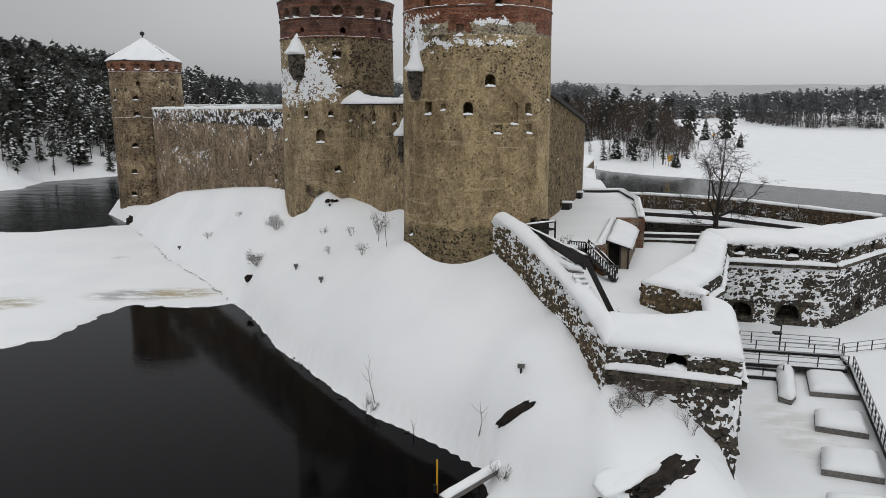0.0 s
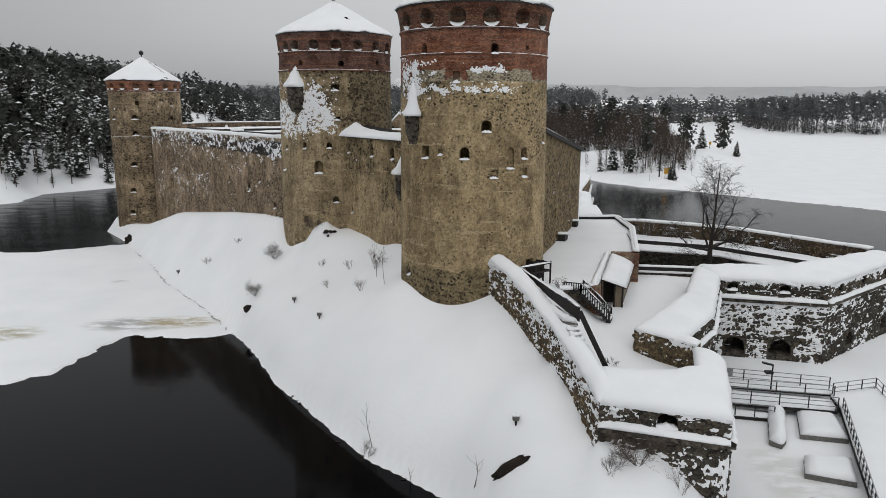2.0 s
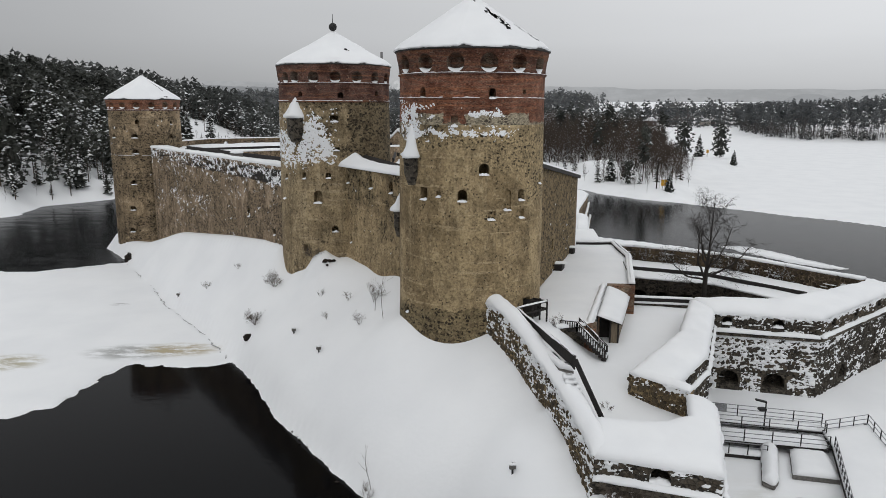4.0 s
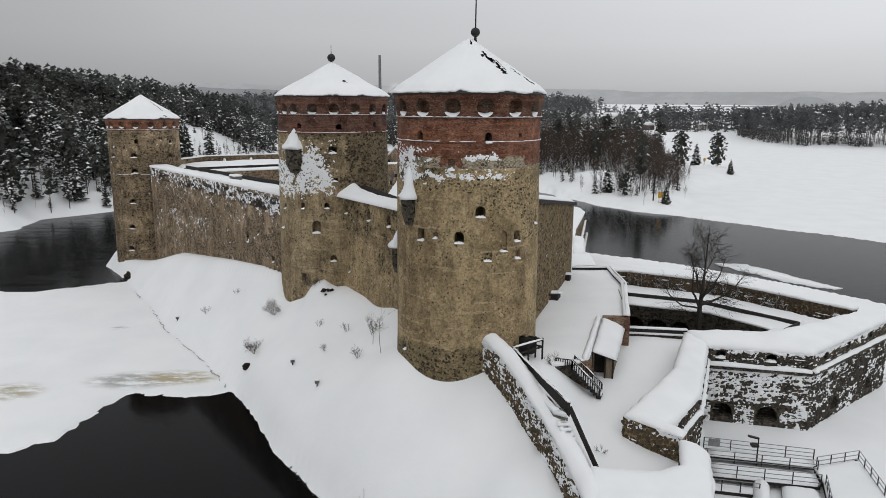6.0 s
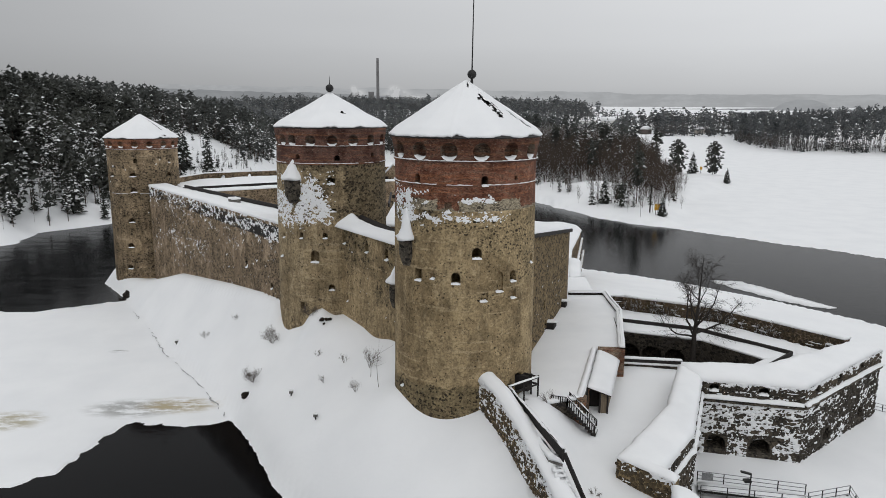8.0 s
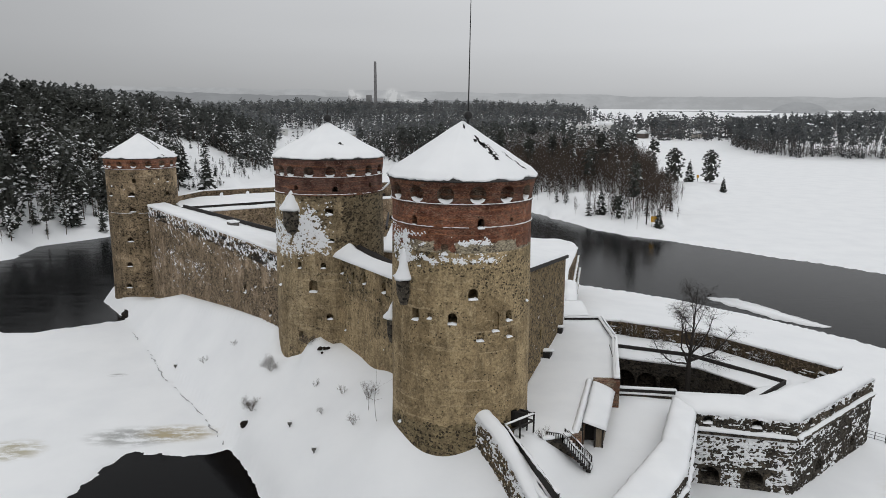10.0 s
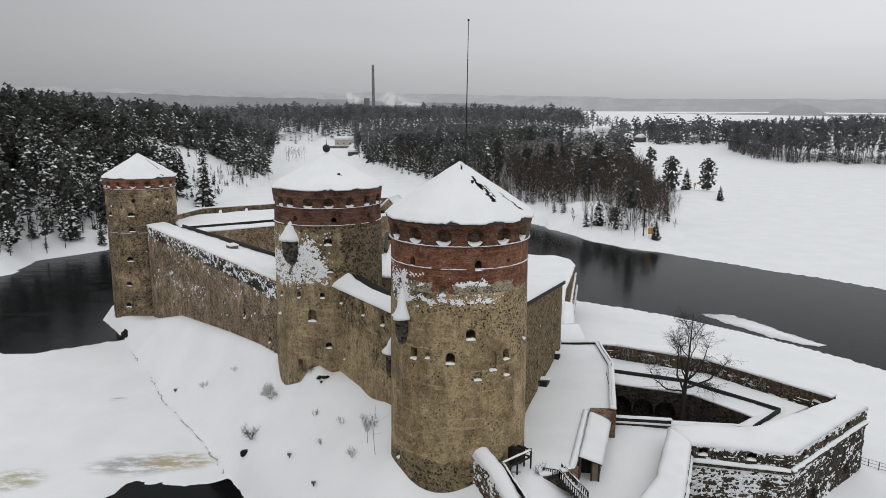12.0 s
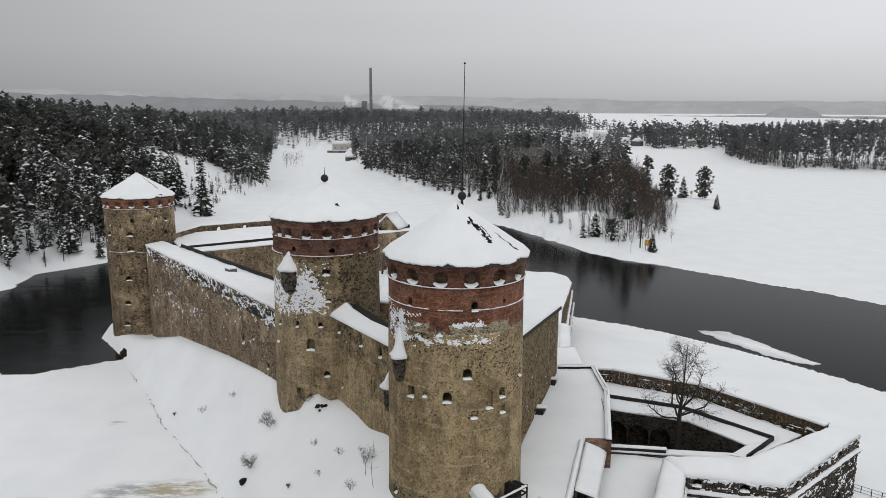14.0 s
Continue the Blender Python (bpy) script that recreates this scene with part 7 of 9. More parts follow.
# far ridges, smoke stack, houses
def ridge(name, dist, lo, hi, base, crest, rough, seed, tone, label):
    # Haze is put into the tone itself, and the ridge emits it unlit.
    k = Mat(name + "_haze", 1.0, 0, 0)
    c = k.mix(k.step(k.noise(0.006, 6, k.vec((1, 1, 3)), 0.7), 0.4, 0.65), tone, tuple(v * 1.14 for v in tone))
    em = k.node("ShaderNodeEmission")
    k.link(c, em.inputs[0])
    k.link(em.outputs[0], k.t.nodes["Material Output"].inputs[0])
    bm = bmesh.new()
    rows = []
    n = 220
    for i in range(n + 1):
        a = lo + (hi - lo) * i / n
        x, y = dist * math.sin(radians(a)), dist * math.cos(radians(a))
        h = float(np.interp(a, [p[0] for p in crest], [p[1] for p in crest])) + rough * (wob(a * 0.35, seed) + 0.5 * wob(a * 1.1, seed) + 0.25 * wob(a * 5, seed))
        rows.append([bm.verts.new((x, y, base)), bm.verts.new((x, y, h)), bm.verts.new((x * 1.02, y * 1.02, h * 0.9))])
    for p, q in zip(rows, rows[1:]):
        bm.faces.new((p[0], q[0], q[1], p[1]))
        bm.faces.new((p[1], q[1], q[2], p[2]))
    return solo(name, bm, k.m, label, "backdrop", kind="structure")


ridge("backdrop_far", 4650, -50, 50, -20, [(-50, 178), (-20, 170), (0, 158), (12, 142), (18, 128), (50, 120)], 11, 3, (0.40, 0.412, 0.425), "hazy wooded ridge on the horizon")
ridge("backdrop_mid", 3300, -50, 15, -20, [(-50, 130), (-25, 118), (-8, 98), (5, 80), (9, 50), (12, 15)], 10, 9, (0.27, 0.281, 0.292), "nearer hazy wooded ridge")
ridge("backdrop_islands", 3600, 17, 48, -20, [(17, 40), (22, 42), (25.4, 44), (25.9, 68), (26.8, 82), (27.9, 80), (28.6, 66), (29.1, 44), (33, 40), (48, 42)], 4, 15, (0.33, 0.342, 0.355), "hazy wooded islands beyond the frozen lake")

bm = bmesh.new()
sx, sy = -150.0, 1900.0
lathe(bm, (sx, sy), [(5.0, 0), (4.1, 60), (3.2, 163), (2.7, 163.2)], 24)
solo("chimney", bm, m_concrete, "tall slender concrete factory chimney in the haze", "chimney")
bm = bmesh.new()
for dx, w, top in ((-64, 20, 76), (-40, 30, 62), (-20, 14, 78), (24, 40, 58), (62, 30, 52)):
    box(bm, (sx + dx, sy + 30, top / 2), (w, 30, top), 0.05)
solo("mill_building", bm, m_concrete, "grey blocky mill buildings beneath the chimney", "building")


def steam_bank(name, cx, y, z, half_w, half_h, puffs, label):
    """Steam drifting low over the far mill: a plain distant sheet, thick in its middle and gone at its rim."""
    k = Mat(name, 1.0, 0, 0)
    total = 0.0
    for px, pz, rx, rz in puffs:
        v, m, n = (k.node("ShaderNodeVectorMath") for _ in range(3))
        v.operation, m.operation, n.operation = "SUBTRACT", "MULTIPLY", "LENGTH"
        k.link(k.co, v.inputs[0])
        v.inputs[1].default_value = (px, y, pz)
        k.link(v.outputs[0], m.inputs[0])
        m.inputs[1].default_value = (1 / rx, 0, 1 / rz)
        k.link(m.outputs[0], n.inputs[0])
        total = k.math("ADD", total, k.step(n.outputs["Value"], 1.0, 0.2))
    body = k.math("MULTIPLY", total, k.step(k.noise(0.045, 6, None, 0.6), 0.28, 0.52))
    # Daylit brightness of the steam is emitted by the sheet itself.
    em, clear, both = k.node("ShaderNodeEmission"), k.node("ShaderNodeBsdfTransparent"), k.node("ShaderNodeMixShader")
    em.inputs[0].default_value = (0.62, 0.63, 0.64, 1)
    k.link(k.math("MINIMUM", body, 0.85), both.inputs[0])
    k.link(clear.outputs[0], both.inputs[1])
    k.link(em.outputs[0], both.inputs[2])
    k.link(both.outputs[0], k.t.nodes["Material Output"].inputs[0])
    bm = bmesh.new()
    bm.faces.new([bm.verts.new((cx + u * half_w, y, z + v * half_h)) for u, v in ((-1, -1), (1, -1), (1, 1), (-1, 1))])
    return solo(name, bm, k.m, label, "steam", kind="structure")


steam_bank("backdrop_steam", -115, 1850, 78, 130, 50, [(-196, 72, 26, 16), (-208, 84, 12, 12), (-95, 70, 52, 20), (-104, 84, 22, 14), (-50, 62, 50, 9)], "pale steam drifting low over the distant mill")


def house(x, y, z, w, d, h, turn, wall, flat=False, label="", windows=3):
    ob = thing("house", label, "house", (x, y, z), "shore houses")
    r = Matrix.Translation((x, y, z)) @ Matrix.Rotation(turn, 4, "Z")
    bm = bmesh.new()
    bmesh.ops.create_cube(bm, size=1, matrix=r @ Matrix.Translation((0, 0, h / 2 - 1)) @ Matrix.Diagonal((w, d, h + 2, 1)))
    part("wall", bm, wall, ob)
    bm = bmesh.new()
    rise = 0.5 if flat else d * 0.42
    pts = [(-w / 2 - 0.6, -d / 2 - 0.6, h), (w / 2 + 0.6, -d / 2 - 0.6, h), (w / 2 + 0.6, d / 2 + 0.6, h), (-w / 2 - 0.6, d / 2 + 0.6, h), (-w / 2 - 0.6, 0, h + rise), (w / 2 + 0.6, 0, h + rise)]
    v = [bm.verts.new(r @ Vector(p)) for p in pts]
    for f in ((0, 1, 5, 4), (2, 3, 4, 5), (0, 4, 3), (1, 2, 5), (3, 2, 1, 0)):
        bm.faces.new([v[i] for i in f])
    part("roof", bm, m_snow, ob, "snow-covered roof")
    for i in range(windows):
        bm = bmesh.new()
        px = -w / 2 + w * (i + 0.5) / windows
        bmesh.ops.create_cube(bm, size=1, matrix=r @ Matrix.Translation((px, -d / 2, h * 0.55)) @ Matrix.Diagonal((min(1.6, w / windows * 0.6), 0.2, 1.4, 1)))
        part("window", bm, m_iron, ob)
    return ob


for x, y, w, d, h, turn, wall, flat, lab, n in ((284, 1030, 15, 12, 8, 0.5, m_house_white, False, "white gabled house on the frozen bay", 3), (265, 985, 20, 7, 2.2, 0.2, m_house_pale, True, "low pale boathouse on the frozen bay", 2),
                                                (308, 1040, 16, 12, 7, 0.9, m_house_brown, False, "dark gabled house by the frozen bay", 3), (350, 1080, 12, 9, 5, 0.9, m_house_brown, False, "brown gabled house among shore trees", 3),
                                                (395, 1060, 14, 9, 6, 0.6, m_house_pale, False, "pale gabled house at the wood's edge", 3), (425, 1120, 13, 9, 6, 0.2, m_house_brown, False, "dark gabled house at the wood's edge", 3),
                                                (186, 880, 22, 14, 10, 0.5, m_house_white, True, "pale block with a flat snowy roof", 6), (225, 925, 16, 12, 8, 0.2, m_house_white, False, "snow-roofed house above the bay", 3), (55, 905, 70, 14, 10, 0.05, m_house_brown, True, "long brown block behind the woods", 16),
                                                (-188, 890, 16, 9, 6, 0.1, m_house_white, True, "low white kiosk across the frozen bay", 2), (-75, 690, 9, 6, 3, 0.3, m_house_brown, False, "small dark boathouse on the frozen shore", 1), (-98, 838, 40, 6, 2.6, 0.05, m_concrete, True, "low grey quay building under snow", 4), (-104, 862, 22, 10, 9, 0.05, m_house_pale, False, "snow-roofed pavilion above the frozen bay", 3)):
    gz = height_at(x, y)
    house(x, y, gz, w, d, h, turn, wall, flat, lab, n)

# ---- blown snow on the curtain walls ----
def wall_snow(parent, a, b, low, high, cover, seed, amp=0.2, fine=1.4, step=0.14):
    """Blown snow on a straight face; cover(metres along, height) from 0 to 1."""
    L = math.dist(a, b)
    def field(u, v):
        x, z = L * u, low(u) + (high(u) - low(u)) * v
        return amp * (cover(x, z) - 0.5 + 0.6 * fbm(x * fine * 0.75, z * fine * 1.3, seed, 7) + 0.6 * fbm(x * 3.6, z * 9.0, seed + 2, 4))
    snow_sheet(parent, flat_surf(a, b, low, high), L, high(0.5) - low(0.5), field, step)


def level(v):
    return lambda f: v


wall_snow(wall_west, C1A, C1B, level(17.0), line_h((0, 20.75), (1, 21.25)), lambda x, z: -0.02 + 0.42 * max(0.0, min(1.0, (z - 17.4) / 2.4)) + 0.2 * wob(x * 0.2, z * 0.5, 3), 21, 0.10, 1.5, 0.08)
wall_snow(wall_west, C1A, C1B, level(8.0), level(17.4), lambda x, z: -0.14 + 0.36 * wob(x * 0.16, z * 0.4, 5) + 0.26 * hump(x, 4, 26, 8) * hump(z - 0.02 * x, 11.5, 13.6, 1.8), 22, 0.08, 1.3, 0.10)
wall_snow(wall_mid, C2A, C2B, level(11.5), level(21.3), lambda x, z: -0.2, 23, 0.12, 1.3, 0.16)
wall_snow(wall_east, (8.2, 64.2), E1, level(10), level(19), lambda x, z: -0.24, 24, 0.14, 1.2, 0.16)

# ---- stairs, walkway and rails beside the near tower ----
walkway = thing("timber_walkway", "tarred timber walkway with solid board parapet along the stair wall", "walkway", (6.6, 55.6, 10.9))
bm = bmesh.new()
prism(bm, [(5.9, 56.3), (7.0, 51.0), (8.3, 45.3), (9.2, 44.7), (8.6, 48.6), (6.7, 55.7)], 10.75, 10.95)
part("deck", bm, m_timber_grey, walkway)
bm = bmesh.new()
snow_cap(bm, [(5.9, 56.3), (7.0, 51.0), (8.3, 45.3), (9.15, 44.75), (8.5, 48.6), (6.65, 55.7)], 10.95, 0.35, 0.5, 0.0, 0.1)
part("deck_snow", bm, m_snow, walkway)
bm = bmesh.new()
snow_strip(bm, [(5.4, 57.0, 12.1), (6.6, 54.3, 11.9), (7.5, 50.7, 11.35), (8.5, 46.2, 10.75)], [(6.5, 55.5, 11.4), (7.2, 52.5, 11.35), (8.2, 48.6, 11.25), (9.15, 44.9, 11.0)], 0.22, 0.4, 0.02, 0.15, 7)
part("drift", bm, m_snow, walkway, "snow drifted level between wall and boards")
bm = bmesh.new()
snow_strip(bm, [(8.4, 46.3, 10.7), (9.3, 41.8, 9.0)], [(9.2, 44.7, 10.75), (10.7, 42.2, 8.0)], 0.15, 0.4, 0.02, 0.1, 6)
part("drift", bm, m_snow, walkway, "snow over the lower stair")
RA, RB, RC = (6.6, 55.6, 12.15), (9.25, 44.6, 12.1), (10.8, 42.2, 8.7)
bm = bmesh.new()
beam(bm, (RA[0], RA[1], 11.65), (RB[0], RB[1], 11.6), 0.08, 0.95)
part("board_parapet", bm, m_timber_dark, walkway, "black-tarred boards")
bm = bmesh.new()
beam(bm, (RA[0], RA[1], RA[2]), RB, 0.16, 0.10)
part("top_rail", bm, m_timber_dark, walkway)
bm = bmesh.new()
snow_strip(bm, [(RA[0] - 0.1, RA[1], 12.2), (RB[0] - 0.1, RB[1], 12.14)], [(RA[0] + 0.08, RA[1], 12.2), (RB[0] + 0.08, RB[1], 12.14)], 0.08, 0.4, 0.01, 0.3, 4)
part("rail_snow", bm, m_snow, walkway)
bm = bmesh.new()
beam(bm, (RB[0], RB[1], RB[2] - 0.28), (RC[0], RC[1], RC[2] - 0.28), 0.08, 0.42)
part("stair_parapet", bm, m_timber_dark, walkway)
for i in range(10):
    f = (i + 0.5) / 10
    x, y, z = 9.0 + 1.3 * f, 44.3 - 2.2 * f, 11.05 - 2.75 * f
    bm = bmesh.new()
    snow_cap(bm, [(x - 0.7, y - 0.2), (x + 0.12, y - 0.2), (x + 0.12, y + 0.18), (x - 0.7, y + 0.18)], z - 0.2, 0.24, 0.2, 0.02, 0.04)
    part("step_snow", bm, m_snow, walkway)
# landing guard by the tower's door
bm = bmesh.new()
for a, b in (((6.6, 55.6, 12.2), (9.4, 58.2, 12.05)), ((6.6, 55.6, 11.55), (9.4, 58.2, 11.4)), ((8.3, 59.0, 12.1), (9.4, 58.2, 12.05)), ((8.3, 59.0, 11.4), (9.4, 58.2, 11.4))):
    beam(bm, a, b, 0.10, 0.14)
part("landing_rail", bm, m_timber_dark, walkway)
for x, y in ((6.6, 55.6), (8.0, 56.9), (9.4, 58.2), (8.85, 58.6)):
    bm = bmesh.new()
    beam(bm, (x, y, 10.2), (x, y, 12.2), 0.14, 0.14)
    part("post", bm, m_timber_dark, walkway)
bm = bmesh.new()
snow_strip(bm, [(6.6, 55.5, 12.26), (9.45, 58.1, 12.12)], [(6.5, 55.7, 12.26), (9.3, 58.3, 12.12)], 0.10, 0.3, 0.02, 0.2, 4)
part("landing_snow", bm, m_snow, walkway)
bm = bmesh.new()
prism(bm, [(7.4, 58.9), (8.5, 58.4), (9.0, 59.0), (7.9, 59.8)], 10.6, 12.0)
part("door_screen", bm, m_timber_dark, walkway, "dark plank screen at the tower door")

stair = thing("outdoor_stair", "snowed-up dark wooden stair with slatted balustrades", "stair", (12.5, 57.5, 7.3))
top_l, top_m, foot = (10.6, 58.05), (11.95, 57.65), (14.15, 56.4)
off = (0.45, 1.15)
for side in (0, 1):
    ox, oy = (off[0] * side, off[1] * side)
    run = [((top_m[0] + ox, top_m[1] + oy, 10.4), (foot[0] + ox, foot[1] + oy, 8.25))]
    if side == 0:
        run.insert(0, ((top_l[0], top_l[1], 10.42), (top_m[0], top_m[1], 10.4)))
    for a, b in run:
        for dz, nm in ((0.0, "hand_rail"), (-0.85, "bottom_rail")):
            bm = bmesh.new()
            beam(bm, (a[0], a[1], a[2] + dz), (b[0], b[1], b[2] + dz), 0.10, 0.12)
            part(nm, bm, m_timber_dark, stair)
        n = max(3, int(math.dist(a[:2], b[:2]) / 0.2))
        for i in range(n + 1):
            f = i / n
            x, y, z = (a[k] + (b[k] - a[k]) * f for k in range(3))
            bm = bmesh.new()
            beam(bm, (x, y, z - 0.9), (x, y, z), 0.08 if i % n else 0.14, 0.05 if i % n else 0.14)
            part("baluster", bm, m_timber_dark, stair)
        bm = bmesh.new()
        snow_strip(bm, [(a[0] - 0.05, a[1] - 0.05, a[2] + 0.06), (b[0] - 0.05, b[1] - 0.05, b[2] + 0.06)], [(a[0] + 0.03, a[1] + 0.06, a[2] + 0.06), (b[0] + 0.03, b[1] + 0.06, b[2] + 0.06)], 0.07, 0.25, 0.01, 0.3, 4)
        part("rail_snow", bm, m_snow, stair)
for i in range(9):
    f = i / 9
    x, y, z = top_m[0] + (foot[0] - top_m[0]) * f, top_m[1] + (foot[1] - top_m[1]) * f, 9.45 - 2.1 * f
    bm = bmesh.new()
    prism(bm, [(x, y), (x + 0.36, y - 0.2), (x + 0.36 + off[0], y - 0.2 + off[1]), (x + off[0], y + off[1])], z - 0.3, z)
    part("tread", bm, m_timber_dark, stair)
    bm = bmesh.new()
    snow_cap(bm, [(x + 0.05, y), (x + 0.4, y - 0.18), (x + 0.36 + off[0], y - 0.25 + off[1]), (x + off[0], y - 0.08 + off[1])], z, 0.2, 0.3, 0.02, 0.03)
    part("tread_snow", bm, m_snow, stair)

# ---- the shed against the terrace ----
shed = thing("lean_to_shed", "narrow boarded lean-to shed with open doorway and snowy roof", "shed", (16.0, 62.0, 7.3))
fl, fr, bl, br = (14.55, 61.5), (16.45, 61.2), (17.7, 71.1), (19.75, 70.7)
bm = bmesh.new()
prism(bm, [fl, (fl[0] + 0.14, fl[1] - 0.02), (bl[0] + 0.14, bl[1] - 0.02), bl], 6.5, [9.75, 9.7, 10.1, 10.15])
part("side_wall", bm, m_brick, shed, "red brick side wall")
bm = bmesh.new()
n = 22
for i in range(n):
    f0, f1 = i / n, (i + 0.93) / n
    p = [(fr[0] + (br[0] - fr[0]) * f, fr[1] + (br[1] - fr[1]) * f) for f in (f0, f1)]
    prism(bm, [p[0], p[1], (p[1][0] - 0.06, p[1][1] + 0.01), (p[0][0] - 0.06, p[0][1] + 0.01)], 6.6, 9.02)
part("side_boards", bm, m_timber, shed, "weathered vertical boards", "stuff")
bm = bmesh.new()
prism(bm, [(fl[0] + 1.2, fl[1] - 0.19), fr, (fr[0], fr[1] + 0.06), (fl[0] + 1.2, fl[1] - 0.13)], 6.7, [9.3, 9.05, 9.05, 9.3])
part("front_panel", bm, m_timber, shed, "pale weathered plank panel")
# Dark sheet added behind the doorway so that the opening reads dark.
bm = bmesh.new()
prism(bm, [(fl[0] + 0.1, fl[1] + 1.5), (fr[0] - 0.1, fr[1] + 1.5), (fr[0] - 0.1, fr[1] + 1.56), (fl[0] + 0.1, fl[1] + 1.56)], 6.7, 9.2)
part("inner_door", bm, m_timber_dark, shed, "dark backing set behind the open doorway")
for x, y, z in ((fl[0], fl[1], 9.7), (fl[0] + 1.2, fl[1] - 0.2, 9.35), (fr[0], fr[1], 9.05)):
    bm = bmesh.new()
    beam(bm, (x, y - 0.03, 6.7), (x, y - 0.03, z), 0.14, 0.14)
    part("post", bm, m_timber_dark, shed)
bm = bmesh.new()
prism(bm, [(fl[0] - 0.1, fl[1] - 0.35), (fr[0] + 0.2, fr[1] - 0.4), (br[0] + 0.2, br[1]), bl], [9.78, 9.05, 9.0, 10.15], [9.88, 9.15, 9.1, 10.25])
roof = part("roof", bm, m_timber_dark, shed, "dark boarded pent roof")
bm = bmesh.new()
snow_strip(bm, [(fr[0] + 0.2, fr[1] - 0.4, 9.15), (br[0] + 0.2, br[1] - 0.2, 9.1)], [(fl[0] - 0.05, fl[1] - 0.35, 9.86), (bl[0], bl[1] - 0.2, 10.2)], 0.3, 0.5, 0.06, 0.15, 9)
part("snow_cover", bm, m_snow, roof)
bm = bmesh.new()
snow_strip(bm, [(13.45, 58.6, 10.0), (17.6, 71.2, 10.15)], [(13.0, 58.8, 10.0), (17.1, 71.4, 10.15)], 0.3, 0.5, 0.05, 0.2, 5)
part("wall_snow", bm, m_snow, terrace)
bm = bmesh.new()
prism(bm, [(12.8, 58.5), (13.75, 58.3), (14.0, 59.1), (13.0, 59.3)], 6.8, 9.95)
part("brick_pier", bm, m_brick, terrace)

# ---- the bare tree in the casemate yard ----
def grow(bm, p, d, length, r, depth, rnd, least=0.004):
    """A limb that bends, tapers and forks."""
    n = 4 if depth > 1 else 3
    q = p.copy()
    for i in range(n):
        nd = (d + Vector((rnd.uniform(-0.22, 0.22), rnd.uniform(-0.22, 0.22), rnd.uniform(-0.05, 0.16)))).normalized()
        e = q + nd * length / n
        r1 = max(least, r * (1 - 0.42 * (i + 1) / n))
        tube(bm, q, e, r * (1 - 0.42 * i / n), r1, 6 if r > 0.06 else (4 if r > 0.025 else 3))
        if depth > 0 and i > 0:
            for _ in range(2 if depth < 3 else rnd.choice((1, 2))):
                a = rnd.uniform(0, 6.283)
                side = nd.orthogonal().normalized()
                side.rotate(Matrix.Rotation(a, 3, nd))
                br = (nd * rnd.uniform(0.45, 0.9) + side * rnd.uniform(0.6, 1.0) + Vector((0, 0, 0.15))).normalized()
                grow(bm, e, br, length * rnd.uniform(0.40, 0.62), max(least, r1 * rnd.uniform(0.45, 0.65)), depth - 1, rnd, least)
        q, d = e, nd
    if depth > 0:
        grow(bm, q, d, length * 0.6, max(least, r * 0.5), depth - 1, rnd, least)


def spray(bm, p, d, length, rnd, count):
    """A thin branch with fine drooping twigs along it."""
    q = p
    for k in range(3):
        d = (d + Vector((rnd.uniform(-0.3, 0.3), rnd.uniform(-0.3, 0.3), rnd.uniform(-0.25, 0.15)))).normalized()
        e = q + d * length / 3
        tube(bm, q, e, 0.022 - 0.005 * k, 0.017 - 0.005 * k, 3)
        for _ in range(count):
            t = (d * rnd.uniform(0.3, 1.0) + Vector((rnd.uniform(-1, 1), rnd.uniform(-1, 1), rnd.uniform(-0.9, 0.6)))).normalized()
            m = e + t * length * rnd.uniform(0.15, 0.3)
            tube(bm, e, m, 0.010, 0.008, 3)
            tube(bm, m, m + (t + Vector((rnd.uniform(-0.5, 0.5), rnd.uniform(-0.5, 0.5), -0.35))).normalized() * length * rnd.uniform(0.12, 0.25), 0.008, 0.005, 3)
        q = e


def limb(bm, p, turn, low, high, length, r, rnd, n=8):
    """A crooked tapering limb whose rise goes from low to high degrees, with sprays of twigs on its outer part."""
    q = p
    for k in range(n):
        up, a = math.radians(low + (high - low) * k / (n - 1) + rnd.uniform(-16, 16)), math.radians(turn + rnd.uniform(-16, 16))
        d = Vector((math.cos(a) * math.cos(up), math.sin(a) * math.cos(up), math.sin(up)))
        e = q + d * length / n
        tube(bm, q, e, r * (1 - 0.78 * k / n), r * (1 - 0.78 * (k + 1) / n), 7)
        for _ in range(0 if k < 2 else 3 + (k > n - 3) * 2):
            side = Vector((rnd.uniform(-1, 1), rnd.uniform(-1, 1), rnd.uniform(-0.35, 0.6)))
            spray(bm, e, (d * 0.6 + side).normalized(), rnd.uniform(0.9, 2.0), rnd, 3)
        q = e


